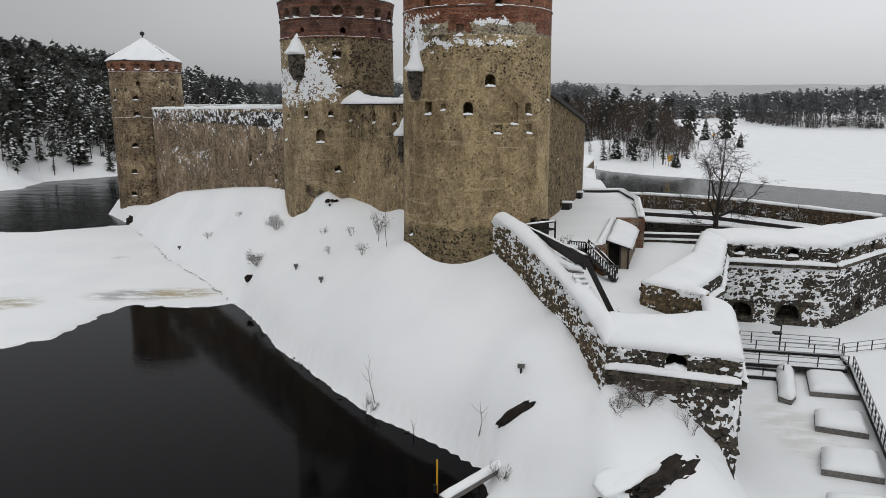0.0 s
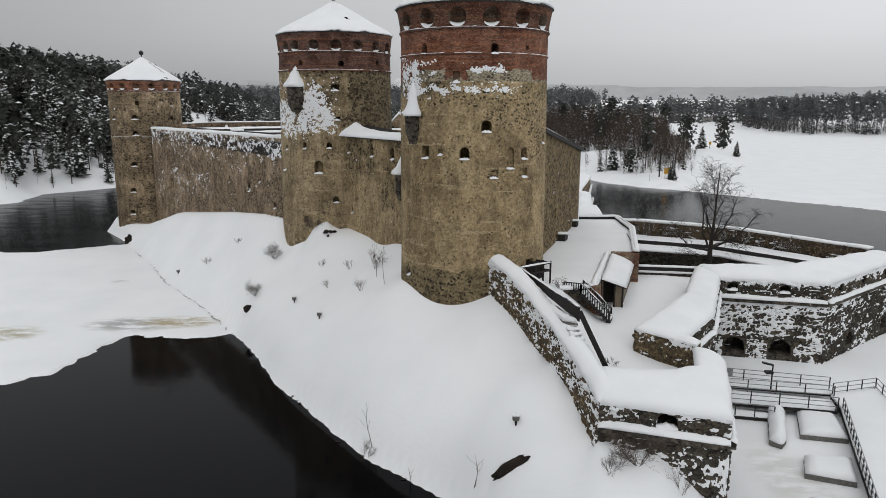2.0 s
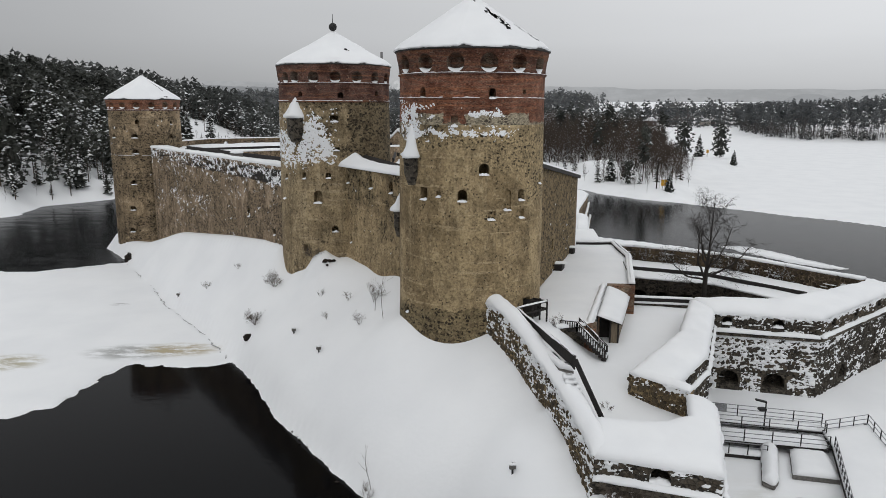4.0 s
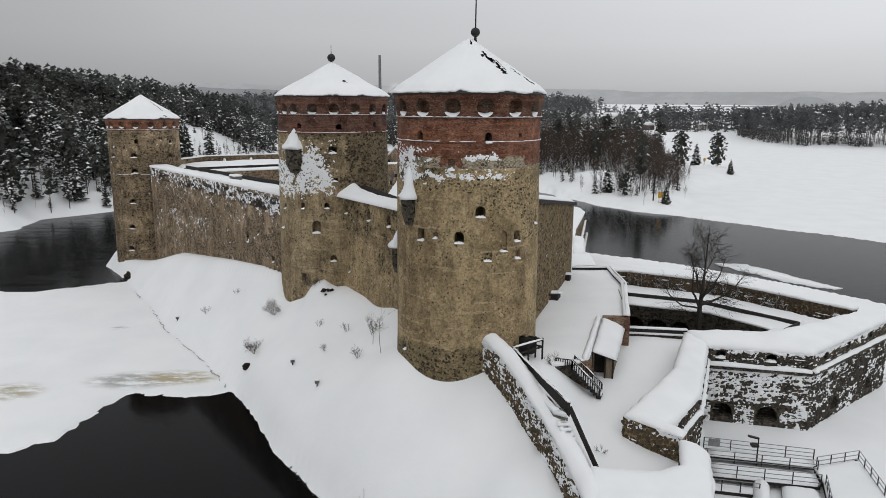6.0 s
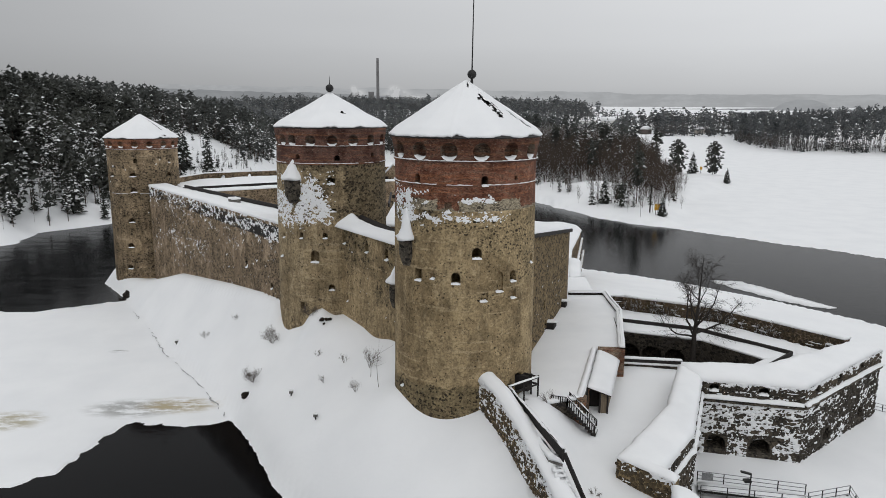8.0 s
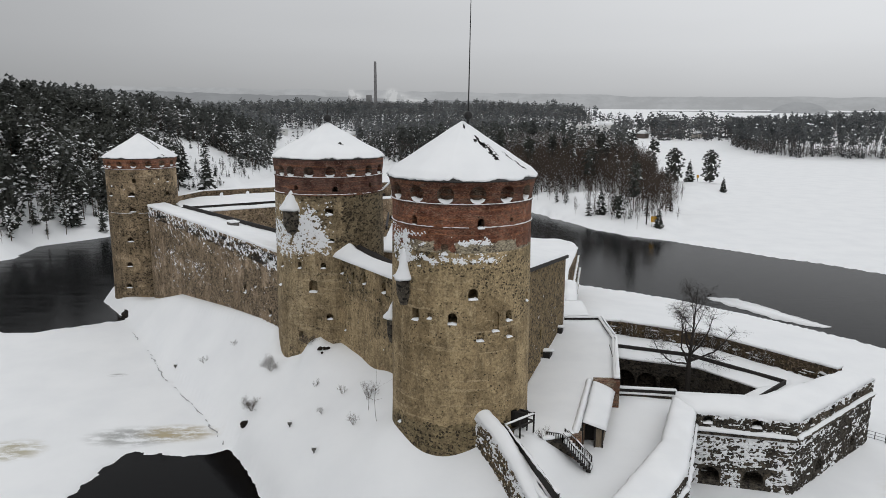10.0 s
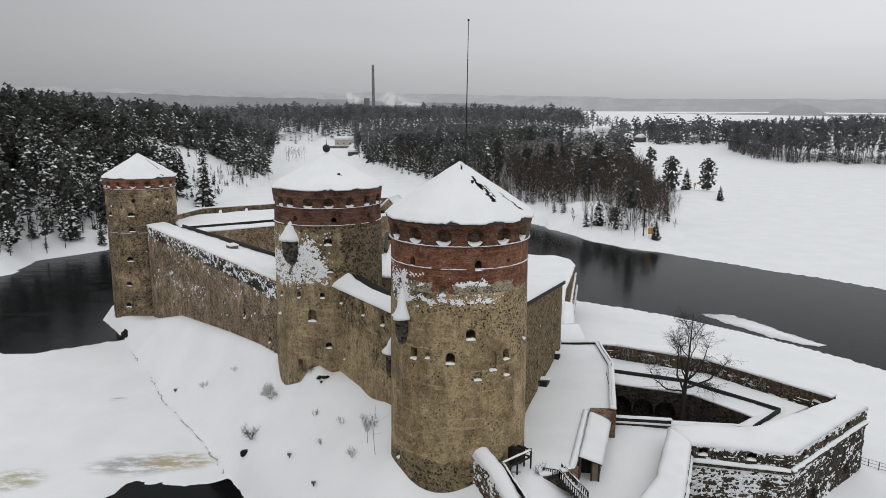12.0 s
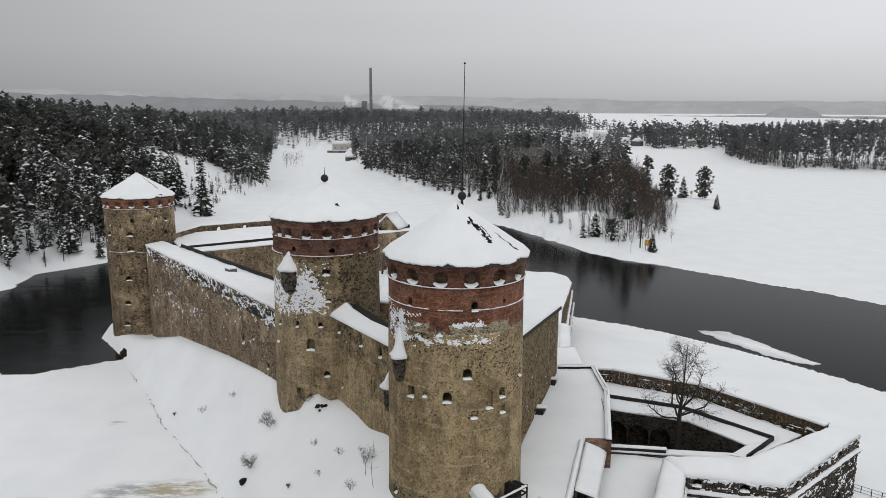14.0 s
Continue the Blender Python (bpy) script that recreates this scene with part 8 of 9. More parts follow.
def bare_tree(name, label, x, y, z, h, seed, first):
    ob = thing(name, label, "tree", (x, y, z))
    rnd = random.Random(seed)
    bm = bmesh.new()
    pts = [Vector((x, y, z)), Vector((x + 0.12, y, z + first * 0.5)), Vector((x + 0.1, y + 0.1, z + first)), Vector((x + 0.35, y + 0.1, z + h * 0.62)), Vector((x + 0.5, y, z + h * 0.97))]
    rad = [0.40, 0.34, 0.27, 0.12, 0.02]
    for a, b, ra, rb in zip(pts, pts[1:], rad, rad[1:]):
        tube(bm, a, b, ra, rb, 10)
    part("trunk", bm, m_bark, ob)
    for zz, turn, low, high, length, r in ((0.0, 182, 62, 96, 6.2, 0.15), (2.3, 172, 62, 74, 5.0, 0.11), (1.0, 12, 52, 62, 6.0, 0.14), (0.4, -12, 34, 58, 6.4, 0.15), (0.0, 190, 14, 52, 6.2, 0.13),
                                           (-0.5, 172, 4, -10, 2.8, 0.07), (0.6, 5, 22, -30, 4.0, 0.08), (1.5, 92, 48, 68, 5.0, 0.12), (1.2, -82, 42, 62, 4.6, 0.11), (-0.7, -40, -30, -60, 2.4, 0.08),
                                           (3.6, 24, 50, 66, 3.8, 0.08), (4.6, 205, 52, 70, 3.4, 0.07), (5.6, 80, 55, 70, 2.8, 0.06), (6.5, -25, 56, 72, 2.6, 0.05), (7.6, 160, 58, 74, 2.0, 0.04)):
        f = max(0.0, zz) / (h - first)
        bm = bmesh.new()
        limb(bm, Vector((x + 0.1 + 0.4 * f, y + 0.08, z + first + zz)), turn, low, high, length, r, rnd)
        part("limb", bm, m_bark, ob)
    return ob


bare_tree("bare_tree", "large leafless tree with dark spreading limbs in the sunken yard", 31.4, 80.2, 2.5, 16.6, 12, 6.0)

# ---- shrubs and saplings in the snow ----
def shrub(x, y, h, wide, stems, seed, label, z=None, name="bare_shrub"):
    rnd = random.Random(seed)
    z = height_at(x, y) - 0.05 if z is None else z
    ob = thing(name, label, "shrub", (x, y, z), "snow shrubs")
    for i in range(int(stems * 1.5)):
        bm = bmesh.new()
        a = rnd.uniform(0, 6.283)
        d = Vector((math.cos(a) * wide, math.sin(a) * wide, rnd.uniform(0.7, 1.2))).normalized()
        grow(bm, Vector((x + 0.12 * math.cos(a), y + 0.12 * math.sin(a), z)), d, h * rnd.uniform(0.45, 0.75), 0.018, 3 if h > 1.35 and i % 2 else 2, rnd)
        part("stem", bm, m_twig, ob)
    return ob


for i, (x, y, h, wide, stems) in enumerate(((-21.0, 77.6, 1.5, 0.9, 9), (-19.6, 81.8, 1.5, 0.8, 8), (-14.6, 80.3, 1.4, 1.2, 9), (11.0, 35.6, 1.9, 1.0, 12), (9.4, 35.2, 0.9, 1.0, 6), (13.2, 34.6, 1.3, 0.35, 3), (-31.6, 93.4, 0.9, 0.7, 5),
                                           (-6.4, 68.2, 1.5, 0.5, 4), (-9.5, 72.0, 1.0, 0.5, 3), (-11.5, 70.2, 0.9, 0.6, 3), (-26.5, 91.0, 0.7, 0.8, 4), (4.8, 57.0, 0.9, 0.8, 5),
                                           (10.2, 57.6, 0.9, 0.6, 5), (-5.2, 47.0, 1.1, 0.7, 6), (3.3, 36.6, 1.0, 0.8, 6), (-7.6, 65.5, 1.3, 0.5, 4), (-13.0, 75.0, 0.8, 0.6, 3), (12.2, 47.0, 0.5, 1.4, 5))):
    zz = court_height(x, y) if (x, y) in ((10.2, 57.6), (12.2, 47.0)) else None
    shrub(x, y, h, wide, stems, 60 + i, "leafless grey-brown shrub poking through deep snow", zz)
for i, (x, y, h) in enumerate(((-5.2, 64.0, 3.6), (-4.9, 47.2, 2.4), (-2.0, 43.6, 0.9), (2.2, 40.2, 1.6), (-6.2, 66.5, 2.4))):
    rnd = random.Random(90 + i)
    z = height_at(x, y)
    ob = thing("sapling", "thin leafless sapling standing in the snow slope", "sapling", (x, y, z), "snow saplings")
    bm = bmesh.new()
    grow(bm, Vector((x, y, z - 0.1)), Vector((0.05, 0, 1)), h, 0.03, 1, rnd)
    part("stem", bm, m_twig, ob)

# ---- small things on the slope ----
def flood_light(x, y, turn):
    z = height_at(x, y)
    ob = thing("flood_light", "small grey floodlight box on a short post in snow", "floodlight", (x, y, z), "slope floodlights")
    bm = bmesh.new()
    beam(bm, (x, y, z - 0.2), (x, y, z + 0.28), 0.12, 0.12)
    part("post", bm, m_iron, ob)
    bm = bmesh.new()
    box(bm, (x, y, z + 0.42), (0.42, 0.22, 0.34), turn, 0.3)
    bmesh.ops.bevel(bm, geom=bm.edges[:], offset=0.03, segments=1, affect="EDGES")
    part("housing", bm, m_timber_grey, ob)
    bm = bmesh.new()
    snow_cap(bm, [(x - 0.24, y - 0.14), (x + 0.24, y - 0.14), (x + 0.24, y + 0.16), (x - 0.24, y + 0.16)], z + 0.57, 0.12, 0.2, 0.02, 0.02)
    part("snow_cover", bm, m_snow, ob)


for x, y, t in ((4.82, 41.15, 0.1), (-11.45, 64.2, 0.5), (-15.15, 70.7, 0.4), (-37.4, 97.9, 0.3)):
    flood_light(x, y, t)


def ledge_rock(name, label, c, size, turn, seed, tilt=0.0, cap=None):
    """A craggy outcrop with a snow cap."""
    rnd = random.Random(seed)
    ob = thing(name, label, "rock", c, "island rocks")
    bm = bmesh.new()
    bmesh.ops.create_icosphere(bm, subdivisions=4, radius=1)
    m = Matrix.Translation(c) @ Matrix.Rotation(turn, 4, "Z") @ Matrix.Rotation(tilt, 4, "Y")
    for v in bm.verts:
        k = 1 + 0.34 * noise.noise(v.co * 1.6 + Vector((seed, 0, 0))) + 0.24 * abs(noise.noise(v.co * 3.3)) + 0.12 * noise.noise(v.co * 8)
        v.co = m @ Vector((v.co.x * size[0] * k, v.co.y * size[1] * k, v.co.z * size[2] * k))
    part("stone", bm, m_rock, ob)
    if cap:
        off, lump = cap
        bm = bmesh.new()
        bmesh.ops.create_icosphere(bm, subdivisions=4, radius=1)
        for v in bm.verts:
            k = 1 + 0.22 * noise.noise(v.co * 1.7 + Vector((seed, 3, 0))) + 0.10 * noise.noise(v.co * 4 + Vector((seed, 0, 0)))
            v.co = m @ (Vector((v.co.x * lump[0] * k, v.co.y * lump[1] * k, v.co.z * lump[2] * k)) + Vector(off))
        for f in bm.faces:
            f.smooth = True
        part("snow_cover", bm, m_snow, ob, "overhanging drift of snow")
    return ob


ledge_rock("rock_outcrop", "wet dark bedrock ledge breaking out of deep snow", (10.8, 31.6, 3.7), (2.9, 0.8, 0.75), 0.66, 3, 0.0, ((-0.3, 0.95, 0.3), (3.5, 1.15, 0.62)))
ledge_rock("rock_outcrop", "small dark rock showing through the snow", (7.4, 30.2, height_at(7.4, 30.2)), (0.5, 0.3, 0.4), 0.7, 4)
ledge_rock("rock_outcrop", "narrow dark rock crevice in the snow slope", (4.3, 39.2, 3.55), (1.4, 0.3, 0.36), -0.38, 6, -0.72)
ledge_rock("rock_outcrop", "small dark rock at the snowy bank", (0.9, 39.6, height_at(0.9, 39.6) - 0.1), (0.55, 0.16, 0.3), 2.4, 8)
for x, y, a, b in ((-13.0, 79.05, 0.34, 0.7), (-12.5, 79.15, 0.26, 2.0), (-12.15, 79.35, 0.30, 0.2), (-12.75, 78.8, 0.18, 1.2)):
    ledge_rock("rock_outcrop", "dark snow-dusted rock at the front of the mound", (x, y, height_at(x, y) + 0.02), (a, 0.7 * a, 0.55 * a), b, 9 + 10 * a, -0.25)
ledge_rock("rock_outcrop", "dark rocks at the foot of the far tower", (-57.5, 128.2, 0.3), (1.6, 0.8, 1.0), 2.1, 11)
ledge_rock("rock_outcrop", "low black skerry off the wooded bank", (-117, 178, 0.0), (3.5, 1.5, 0.8), 1.2, 12)
ledge_rock("rock_outcrop", "small rock at the snowline", (-21.6, 76.4, 2.6), (0.5, 0.35, 0.4), 0.4, 14)

# mooring stage at the bank: a snowed-up beam, a yellow gauge pole
stage = thing("mooring_beam", "snow-covered pale timber beam sloping to the water", "beam", (1.8, 36.2, 0.6))
bm = bmesh.new()
beam(bm, (0.0, 34.5, 0.75), (3.6, 38.0, 1.0), 0.55, 0.35)
part("beam", bm, m_timber_grey, stage)
bm = bmesh.new()
snow_strip(bm, [(-0.2, 34.75, 0.92), (3.4, 38.25, 1.17)], [(0.2, 34.3, 0.92), (3.85, 37.8, 1.17)], 0.22, 0.3, 0.03, 0.15, 6)
part("snow_cover", bm, m_snow, stage)
pole = thing("gauge_pole", "yellow water gauge pole standing in dark water", "pole", (-0.35, 36.5, -0.5))
bm = bmesh.new()
tube(bm, (-0.35, 36.5, -1.0), (-0.33, 36.5, 2.05), 0.055, 0.055, 8)
part("shaft", bm, m_yellow, pole)
bm = bmesh.new()
box(bm, (-0.45, 36.45, 0.3), (0.2, 0.15, 0.5))
part("bracket", bm, m_iron, pole)

# the floe in the river
def sheet(name, label, pts, z, mat, seed, rag=0.5):
    bm = bmesh.new()
    ring = dense(pts, [0] * len(pts), 0.8)
    vs = []
    for x, y, _ in ring:
        vs.append(bm.verts.new((x + rag * wob(x, y, seed, 0.7) + 0.4 * rag * wob(x, y, seed, 2.1), y + rag * wob(y, x, seed, 0.7) + 0.4 * rag * wob(y, x, seed, 2.3), z)))
    low = [bm.verts.new((v.co.x, v.co.y, z - 0.25)) for v in vs]
    bm.faces.new(vs)
    for i in range(len(vs)):
        bm.faces.new((low[i], low[(i + 1) % len(vs)], vs[(i + 1) % len(vs)], vs[i]))
    return solo(name, bm, mat, label, "ice")


sheet("ice_floe", "long snow-covered ice floe lying in the river", [(58, 143), (64.5, 141.5), (73, 122.5), (71.5, 121.6), (66.5, 126), (60, 138.5)], 0.18, m_snow_ground, 7, 1.0)

# ---- sign, pole and marker on the river bank ----
sx, sy = 72.0, 222.6
sz = height_at(sx, sy)
board = thing("river_sign", "yellow river traffic board on two posts in the snow", "sign", (sx, sy, sz))
bm = bmesh.new()
box(bm, (sx, sy, sz + 2.5), (2.7, 0.1, 1.9), -0.2)
part("panel", bm, m_yellow, board)
for o in (-0.9, 0.9):
    bm = bmesh.new()
    beam(bm, (sx + o, sy + 0.12 - 0.2 * o, sz - 0.3), (sx + o, sy + 0.12 - 0.2 * o, sz + 3.3), 0.12, 0.12)
    part("post", bm, m_iron, board)
ux, uy = 70.2, 226.0
uz = height_at(ux, uy)
pole2 = thing("leaning_pole", "dark bent timber mooring pole with a slanting arm", "pole", (ux, uy, uz))
for a, b, w in (((ux, uy, uz - 0.3), (ux + 0.1, uy, uz + 9), 0.35), ((ux - 2.2, uy, uz + 9.6), (ux + 3.0, uy, uz + 7.2), 0.25)):
    bm = bmesh.new()
    beam(bm, a, b, w, w)
    part("pole", bm, m_bark, pole2)
mk = thing("river_marker", "yellow river marker among the islet's pines", "sign", (137, 361, 2.5))
bm = bmesh.new()
box(bm, (137, 361, 6.0), (1.1, 0.2, 1.5))
part("panel", bm, m_yellow, mk)
bm = bmesh.new()
beam(bm, (137, 361.2, 1.5), (137, 361.2, 6.8), 0.2, 0.2)
part("post", bm, m_iron, mk)

# ---- piers, docks and boat on the ice ----
def railing(parent, pts, h=1.05, spacing=2.0, mid=3):
    """A steel railing: posts with top and middle rails."""
    for a, b in zip(pts, pts[1:]):
        n = max(1, round(math.dist(a[:2], b[:2]) / spacing))
        for i in range(n + 1):
            f = i / n
            p = [a[k] + (b[k] - a[k]) * f for k in range(3)]
            bm = bmesh.new()
            beam(bm, p, (p[0], p[1], p[2] + h), 0.07, 0.07)
            part("post", bm, m_iron, parent)
        for j in range(mid):
            z = h * (1 - j * 0.36)
            bm = bmesh.new()
            beam(bm, (a[0], a[1], a[2] + z), (b[0], b[1], b[2] + z), 0.05, 0.05)
            part("rail", bm, m_steel, parent)


def deck(name, label, poly, z, thick, snow, group="", mat=None):
    ob = thing(name, label, "dock", (poly[0][0], poly[0][1], z), group)
    bm = bmesh.new()
    prism(bm, poly, z - thick, z)
    part("deck", bm, mat or m_timber_dark, ob)
    bm = bmesh.new()
    if len(poly) == 4:
        p, q, r, s = poly
        snow_strip(bm, [(*p, z), (*s, z)], [(*q, z), (*r, z)], snow, 0.35, 0.02, 0.12, 9)
    else:
        snow_cap(bm, poly, z, snow, 0.45, -0.02, 0.05)
    part("snow_cover", bm, m_snow, ob)
    return ob


pier = deck("pier", "long steel-railed pier deck under untrodden snow", [(33.2, 55.9), (37.9, 57.4), (36.6, 51.5), (27.0, 34.0), (25.15, 35.2), (32.7, 53.5)], 0.95, 0.35, 0.28)
railing(pier, [(32.6, 53.0, 1.0), (25.25, 35.6, 1.0)], 1.1, 1.15)
railing(pier, [(33.4, 56.0, 1.0), (37.8, 57.2, 1.0)], 1.1, 1.6)
railing(pier, [(37.8, 57.2, 1.0), (36.4, 51.2, 1.0)], 1.1, 1.6)
gang = deck("gangway", "steel gangway with railings leading to the pier", [(23.6, 54.9), (32.2, 53.0), (32.9, 55.2), (24.3, 57.3)], 0.95, 0.3, 0.18)
railing(gang, [(23.6, 54.9, 1.0), (32.2, 53.0, 1.0)], 1.1, 2.2)
railing(gang, [(24.3, 57.3, 1.0), (33.2, 55.4, 1.0)], 1.1, 2.2)
upper_gang = deck("gangway", "second railed gangway beneath the bastion wall", [(24.6, 58.6), (33.6, 56.3), (34.0, 57.6), (25.0, 60.0)], 0.9, 0.25, 0.16)
railing(upper_gang, [(25.0, 60.0, 0.95), (34.0, 57.6, 0.95)], 1.05, 2.2)
ramp = deck("gangway", "short railed landing ramp by the front wall", [(22.6, 53.6), (26.9, 52.6), (27.3, 53.6), (23.0, 54.7)], 0.45, 0.3, 0.15)
railing(ramp, [(22.6, 53.6, 0.5), (26.9, 52.6, 0.5)], 1.0, 1.6, 2)
bm = bmesh.new()
box(bm, (25.7, 59.4, 1.75), (1.0, 0.12, 0.7), -0.25)
part("notice_panel", bm, m_steel, upper_gang, "grey blank metal panel")
lamp = thing("pier_lamp", "dark lamp post with angled head on the gangway", "lamp", (28.6, 57.0, 0.9))
bm = bmesh.new()
tube(bm, (28.6, 57.0, 0.8), (28.6, 57.0, 3.4), 0.07, 0.06, 8)
part("post", bm, m_iron, lamp)
bm = bmesh.new()
beam(bm, (28.6, 57.0, 3.35), (27.7, 57.1, 3.55), 0.3, 0.12)
part("head", bm, m_iron, lamp)
bm = bmesh.new()
box(bm, (28.3, 57.0, 2.7), (0.6, 0.5, 0.2))
part("control_box", bm, m_iron, lamp)
for quad, lab in (([(29.4, 53.9), (32.1, 53.2), (30.9, 48.9), (27.6, 49.7)], "wide floating dock box under thick snow"), ([(26.2, 46.4), (29.3, 45.9), (27.9, 42.7), (25.0, 43.9)], "floating dock box under thick snow"),
                  ([(23.8, 40.9), (27.0, 40.3), (25.5, 37.1), (22.4, 38.2)], "floating dock box under thick snow"), ([(21.3, 35.6), (24.4, 35.0), (22.9, 31.8), (19.8, 32.9)], "floating dock box under thick snow")):
    deck("floating_dock", lab, quad, 0.55, 0.5, 0.34, "floating docks", m_timber_grey)
boat = thing("rowing_boat", "small boat buried under a rounded mound of snow", "boat", (26.5, 51, 0.1))
hull = [(24.75, 48.7), (25.4, 48.0), (26.15, 48.9), (28.4, 53.9), (27.6, 54.7), (27.1, 54.2)]
bm = bmesh.new()
prism(bm, hull, 0.12, 0.55)
bmesh.ops.bevel(bm, geom=[e for e in bm.edges if e.is_manifold], offset=0.08, segments=2, affect="EDGES")
part("hull", bm, m_timber_grey, boat)
bm = bmesh.new()
snow_strip(bm, [(25.2, 48.15, 0.55), (24.85, 48.75, 0.55), (27.15, 54.2, 0.55), (27.45, 54.6, 0.55)], [(25.45, 48.1, 0.55), (26.1, 48.9, 0.55), (28.35, 53.9, 0.55), (27.8, 54.6, 0.55)], 0.6, 0.35, 0.06, 0.2, 9)
part("snow_cover", bm, m_snow, boat)
fence = thing("steel_fence", "light steel railing at the bastion's end", "railing", (52.5, 77, 0.3))
railing(fence, [(51.6, 76.4, 0.7), (56.0, 73.2, 0.4)], 1.1, 1.2)

# buttress snow behind the terrace, drift beside the castle's corner
bm = bmesh.new()
prism(bm, [(19.2, 94.2), (20.9, 95.0), (23.6, 110.0), (21.8, 110.5)], 2, [9.2, 9.2, 11.4, 11.4])
buttress = solo("buttress", bm, m_wall_dark, "snow-covered sloping buttress behind the terrace", "buttress", kind="structure")
bm = bmesh.new()
snow_strip(bm, [(21.2, 93.6, 7.4), (21.3, 97.0, 9.3), (23.7, 110.2, 11.3)], [(19.0, 93.2, 7.6), (19.4, 96.5, 9.6), (21.8, 110.5, 11.6)], 0.6, 0.5, 0.1, 0.3, 9)
part("snow_cover", bm, m_snow, buttress)

bm = bmesh.new()
snow_strip(bm, [(18.6, 93.9, 9.3), (23.4, 95.2, 8.6)], [(18.8, 99.4, 11.15), (22.6, 101.0, 10.95)], 0.3, 0.5, 0.1, 0.2, 9)
solo("snow_drift", bm, m_snow, "smooth drift of snow against the round bastion", "snow", kind="structure")

# stones showing at the foot of the snowy bank
def shore_stones(name, label, line, count, size, seed):
    rnd = random.Random(seed)
    bm = bmesh.new()
    pts = stations(line, 200)
    for _ in range(count):
        x, y = pts[rnd.randrange(201)]
        x, y = x + rnd.uniform(-0.35, 0.35), y + rnd.uniform(-0.35, 0.35)
        s = rnd.uniform(*size)
        blob(bm, (x, y, max(0.02, height_at(x, y)) + 0.05 * s), (s * rnd.uniform(0.7, 1.6), s, s * 0.6), rnd, 7)
    return solo(name, bm, m_rock, label, "stones", kind="stuff")


shore_stones("shore_stones", "few dark wet stones at the snowy bank's waterline", [(-15, 60.8), (-8.7, 51.6), (-5, 46.5), (0, 42.2), (2.6, 39.0)], 16, (0.06, 0.2), 6)

# dark wet seams where the lake ice has parted from the shore
def ice_seam(line, seed):
    pts = stations(line, 260)
    bm = bmesh.new()
    run = []
    for i, (x, y) in enumerate(pts):
        w = 0.11 * (wob(x * 0.5, y * 0.5, seed) + 0.9 * wob(x * 2.3, y * 2.3, seed) + 0.35)
        if w > 0.02:
            ox, oy = 0.35 * wob(x * 0.8, y * 0.8, seed + 1), 0.35 * wob(x * 0.8, y * 0.8, seed + 2)
            run.append([bm.verts.new((x + ox - w, y + oy - w * 0.6, 0.21)), bm.verts.new((x + ox + w, y + oy + w * 0.6, 0.21))])
        else:
            run = []
        if len(run) > 1:
            bm.faces.new((run[-2][0], run[-2][1], run[-1][1], run[-1][0]))
    solo("ice_seam", bm, m_slush_dark, "dark wet seam in the ice along the shore", "ice", kind="structure")


ice_seam([(-57.5, 126.0), (-47, 110.8), (-38.8, 97.0), (-28.8, 83.8), (-23.0, 74.2)], 3)

# ---- single fieldstones of the near walls ----
def flat(v):
    return lambda f: v


stone_face(front, F0, F1, line_h((0, 5.2), (0.5, 5.4), (0.8, 3.2), (1, 0.4)), flat(6.95), 1, (0.3, 0.75, 0.26, 0.46), (), 300, 0.06)
stone_face(front, F0, F1, flat(7.35), flat(8.6), 2, (0.28, 0.6, 0.24, 0.4), [(3.68, 0.66, 7.5, 8.6)], 60, 0.06)
stone_face(front, F1, (17.5, 40.0), flat(0.3), flat(6.95), 3, (0.3, 0.75, 0.26, 0.46), (), 120, 0.06)
for i, (p, q) in enumerate(zip(S, S[1:])):
    gz = [height_at(v[0] - 0.4, v[1]) - 0.3 for v in (p, q)]
    stone_face(stair_wall, p[:2], q[:2], line_h((0, gz[0]), (1, gz[1])), line_h((0, p[2]), (1, q[2])), 10 + i, (0.3, 0.7, 0.26, 0.46), (), 60, 0.0, brown=True)
    L = math.dist(p[:2], q[:2])
    wall_snow(stair_wall, p[:2], q[:2], line_h((0, gz[0]), (1, gz[1])), line_h((0, p[2] + 0.1), (1, q[2] + 0.1)),
              (lambda p, q, L: lambda x, z: 0.27 + 0.58 * max(0.0, 1 - (p[2] + (q[2] - p[2]) * x / L - z) / 2.4) * (0.75 + 0.5 * wob(x * 0.5 + p[1], z * 0.5, 4)))(p, q, L), 70 + i, 0.22, 1.2, 0.08)
stone_face(inner_face, (14.2, 49.0), (17.45, 45.3), flat(7.2), flat(9.2), 20, (0.26, 0.55, 0.22, 0.4), (), 150, 0.0, brown=True)
ports_f = [(math.dist(B0, (x, y)), 0.62, 7.5, 8.75) for x, y in ((28.2, 65.5), (32.7, 64.36))]
ports_r = [(math.dist(B1, (x, y)), 0.60, 7.5, 8.75) for x, y in ((38.4, 65.1), (42.5, 68.3), (46.9, 71.8))]
holes_f = [(math.dist(B0, (x, y)), w, z0, z1) for x, y, w, z0, z1 in ((28.75, 65.36, 1.0, 0.8, 2.9), (32.75, 64.35, 1.05, 0.8, 3.05))]
stone_face(bastion, B0, B1, flat(1.0), flat(6.6), 30, (0.36, 0.85, 0.34, 0.62), holes_f, 260, 0.06)
stone_face(bastion, B0, B1, flat(7.3), flat(8.7), 31, (0.3, 0.6, 0.26, 0.42), ports_f, 40, 0.06)
holes_r = [(math.dist(B1, (x, y)), w, z0, z1) for x, y, w, z0, z1 in ((41.0, 67.15, 0.8, 1.2, 3.05), (47.6, 72.3, 0.75, 1.2, 3.0))]
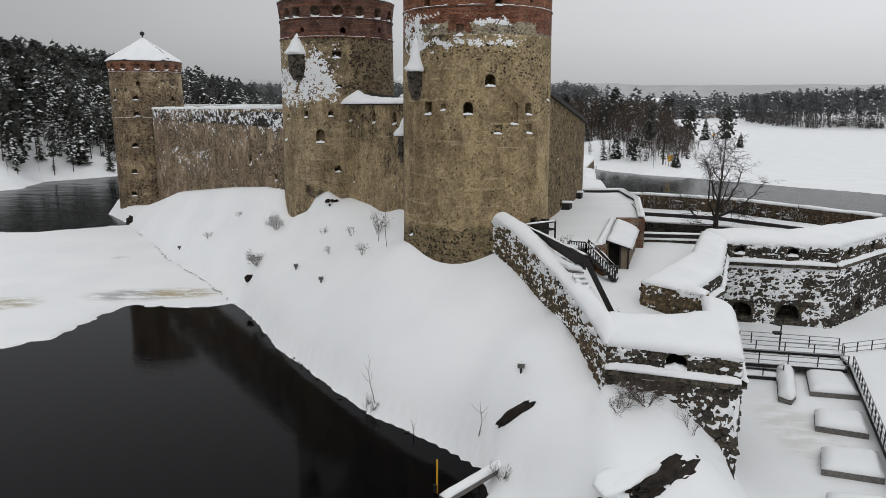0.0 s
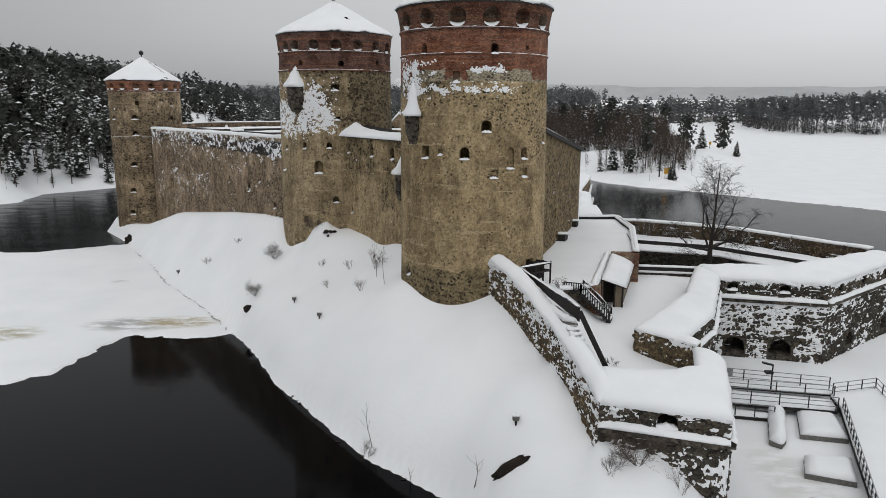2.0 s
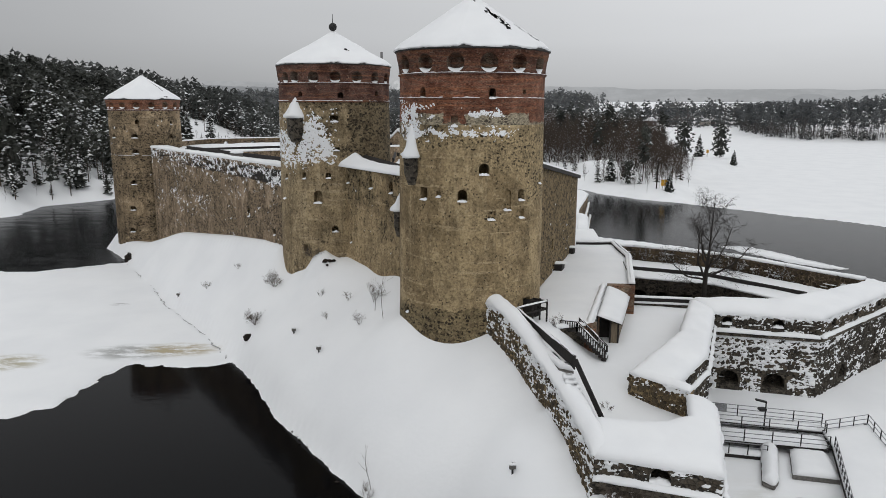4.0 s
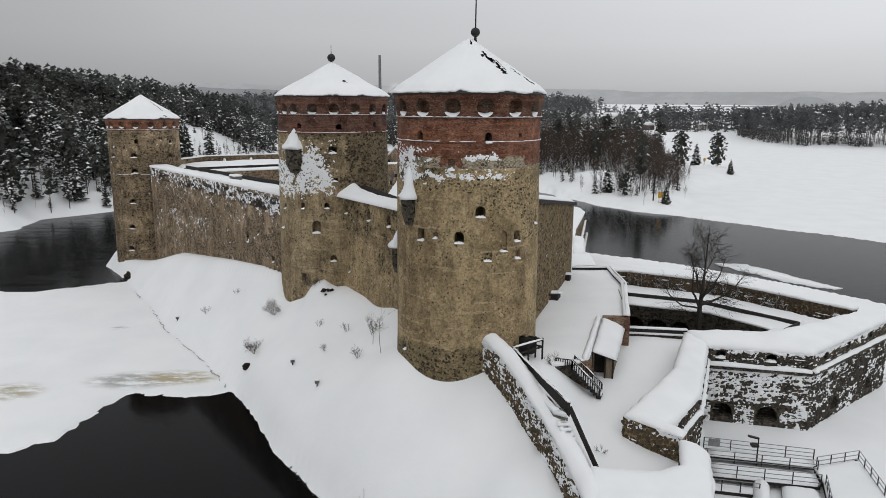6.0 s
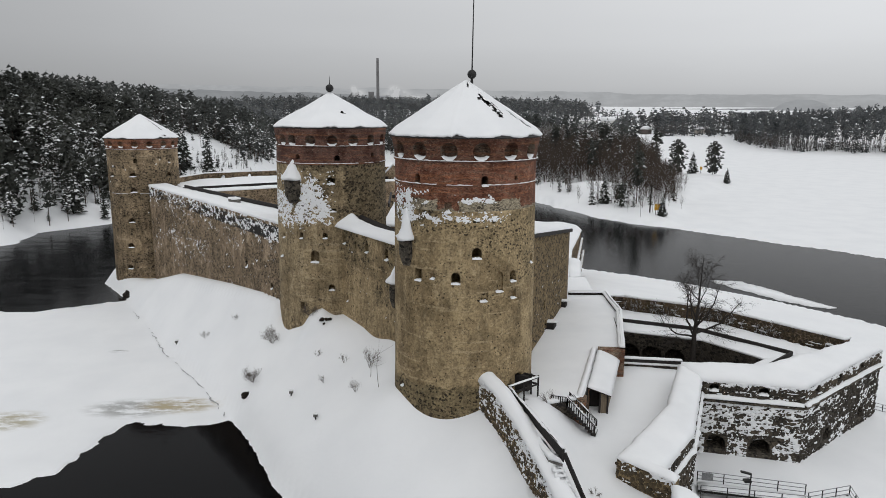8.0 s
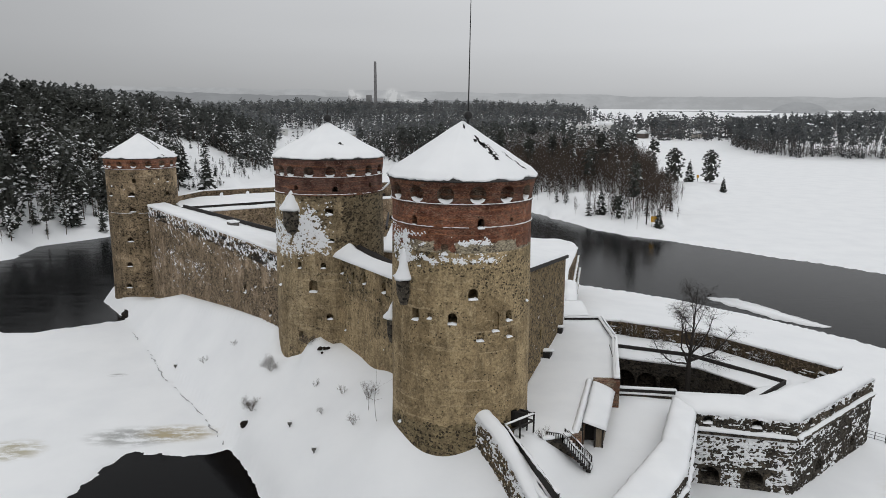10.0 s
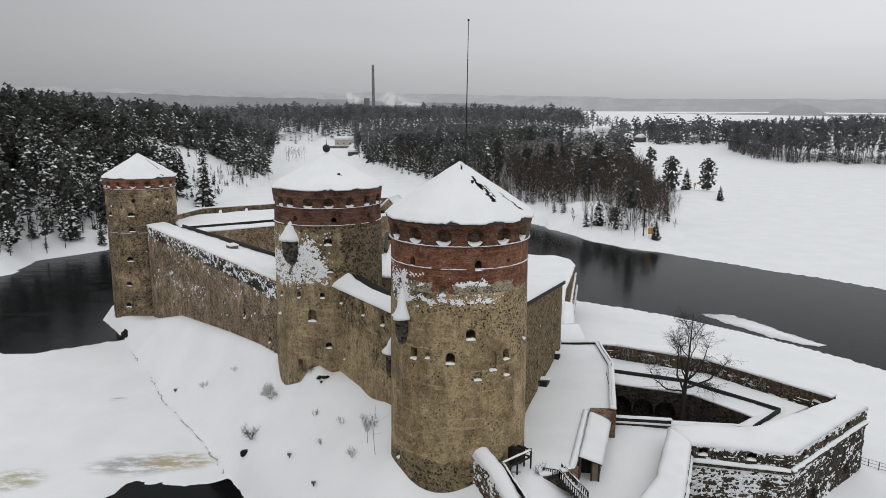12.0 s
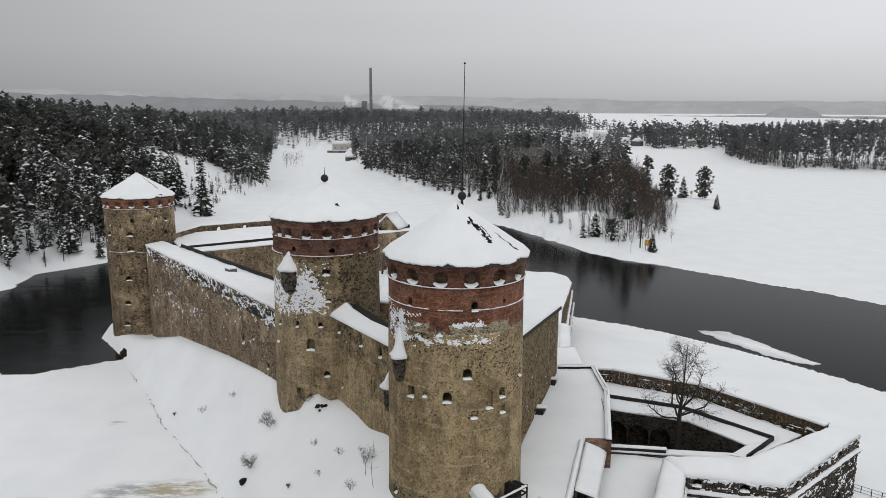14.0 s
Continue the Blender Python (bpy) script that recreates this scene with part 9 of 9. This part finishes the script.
stone_face(bastion, B1, B2, flat(0.9), flat(6.6), 32, (0.36, 0.85, 0.34, 0.62), holes_r, 0, 0.06)
stone_face(bastion, B1, B2, flat(7.3), flat(8.7), 33, (0.3, 0.6, 0.26, 0.42), ports_r, 0, 0.06)
stone_face(link, L0, L1, flat(1.0), flat(7.1), 34, (0.3, 0.7, 0.26, 0.46), (), 120, 0.06)
stone_face(link, L0, L1, flat(7.6), flat(8.7), 35, (0.3, 0.6, 0.26, 0.42), [(3.15, 0.65, 7.6, 8.7)], 60, 0.06)
stone_face(link, L1, L2, flat(1.0), flat(8.6), 36, (0.3, 0.7, 0.26, 0.46), (), 0, 0.06)
wall_snow(front, F0, F1, line_h((0, 5.0), (0.5, 5.0), (0.8, 3.0), (1, 0.3)), flat(6.95), lambda x, z: 0.5 + 0.25 * wob(x * 0.6, z * 0.6, 3) - 0.3 * (z > 6.3), 80, 0.26, 0.9, 0.075)
wall_snow(front, F0, F1, flat(7.3), flat(8.65), lambda x, z: 0.16 + 0.85 * max(0.0, (z - 7.9) / 0.7) * (0.6 + 0.7 * wob(x * 0.8, 0, 3)) - 9.0 * (abs(x - 3.7) < 0.55 and 7.7 < z < 8.5), 81, 0.24, 1.3, 0.075)
wall_snow(front, F1, (17.5, 40.0), flat(0.3), flat(6.95), lambda x, z: 0.42, 82, 0.24, 1.0, 0.1)
wall_snow(bastion, B0, B1, flat(0.9), flat(6.7), lambda x, z: 0.64 + 0.3 * max(0.0, (z - 5.4) / 1.0) + 0.22 * wob(x * 0.5, z * 0.7, 5) - 9.0 * any(abs(x - hx) < hw + 0.12 and z < 3.2 for hx, hw, _, _ in holes_f), 83, 0.22, 1.15, 0.075)
wall_snow(bastion, B0, B1, flat(7.2), flat(8.8), lambda x, z: 0.22 + 0.8 * max(0.0, (z - 8.0) / 0.6) * (0.6 + 0.7 * wob(x * 0.8, 0, 3)) - 9.0 * any(abs(x - hx) < 0.5 and z < 8.5 for hx, _, _, _ in ports_f), 84, 0.22, 1.4, 0.075)
wall_snow(bastion, B1, B2, flat(0.9), flat(6.7), lambda x, z: 0.36 + 0.3 * max(0.0, (z - 5.4) / 1.2) + 0.35 * wob(x * 0.28, z * 0.4, 6) - 9.0 * any(abs(x - hx) < hw + 0.12 and z < 3.2 for hx, hw, _, _ in holes_r), 85, 0.2, 1.15, 0.085)
wall_snow(bastion, B1, B2, flat(7.2), flat(8.8), lambda x, z: 0.2 + 0.75 * max(0.0, (z - 8.0) / 0.6) - 9.0 * any(abs(x - hx) < 0.5 and z < 8.5 for hx, _, _, _ in ports_r), 86, 0.28, 1.4, 0.12)
wall_snow(link, L0, L1, flat(1.0), flat(8.7), lambda x, z: 0.3, 87, 0.28, 1.1, 0.14)
wall_snow(link, L1, L2, flat(1.0), flat(8.7), lambda x, z: 0.3, 88, 0.28, 1.1, 0.14)
wall_snow(inner_face, (14.2, 49.0), (17.45, 45.3), flat(7.0), flat(9.3), lambda x, z: 0.12 + 0.45 * max(0.0, (z - 8.4) / 0.8), 89, 0.26, 1.3, 0.1)
for i, (w, a, b) in enumerate(zip(outer_walls, outer_line, outer_line[1:])):
    stone_face(w, a, b, flat(7.5), flat(9.75), 40 + i, (0.3, 0.7, 0.26, 0.46), (), 0, 0.10, brown=True)
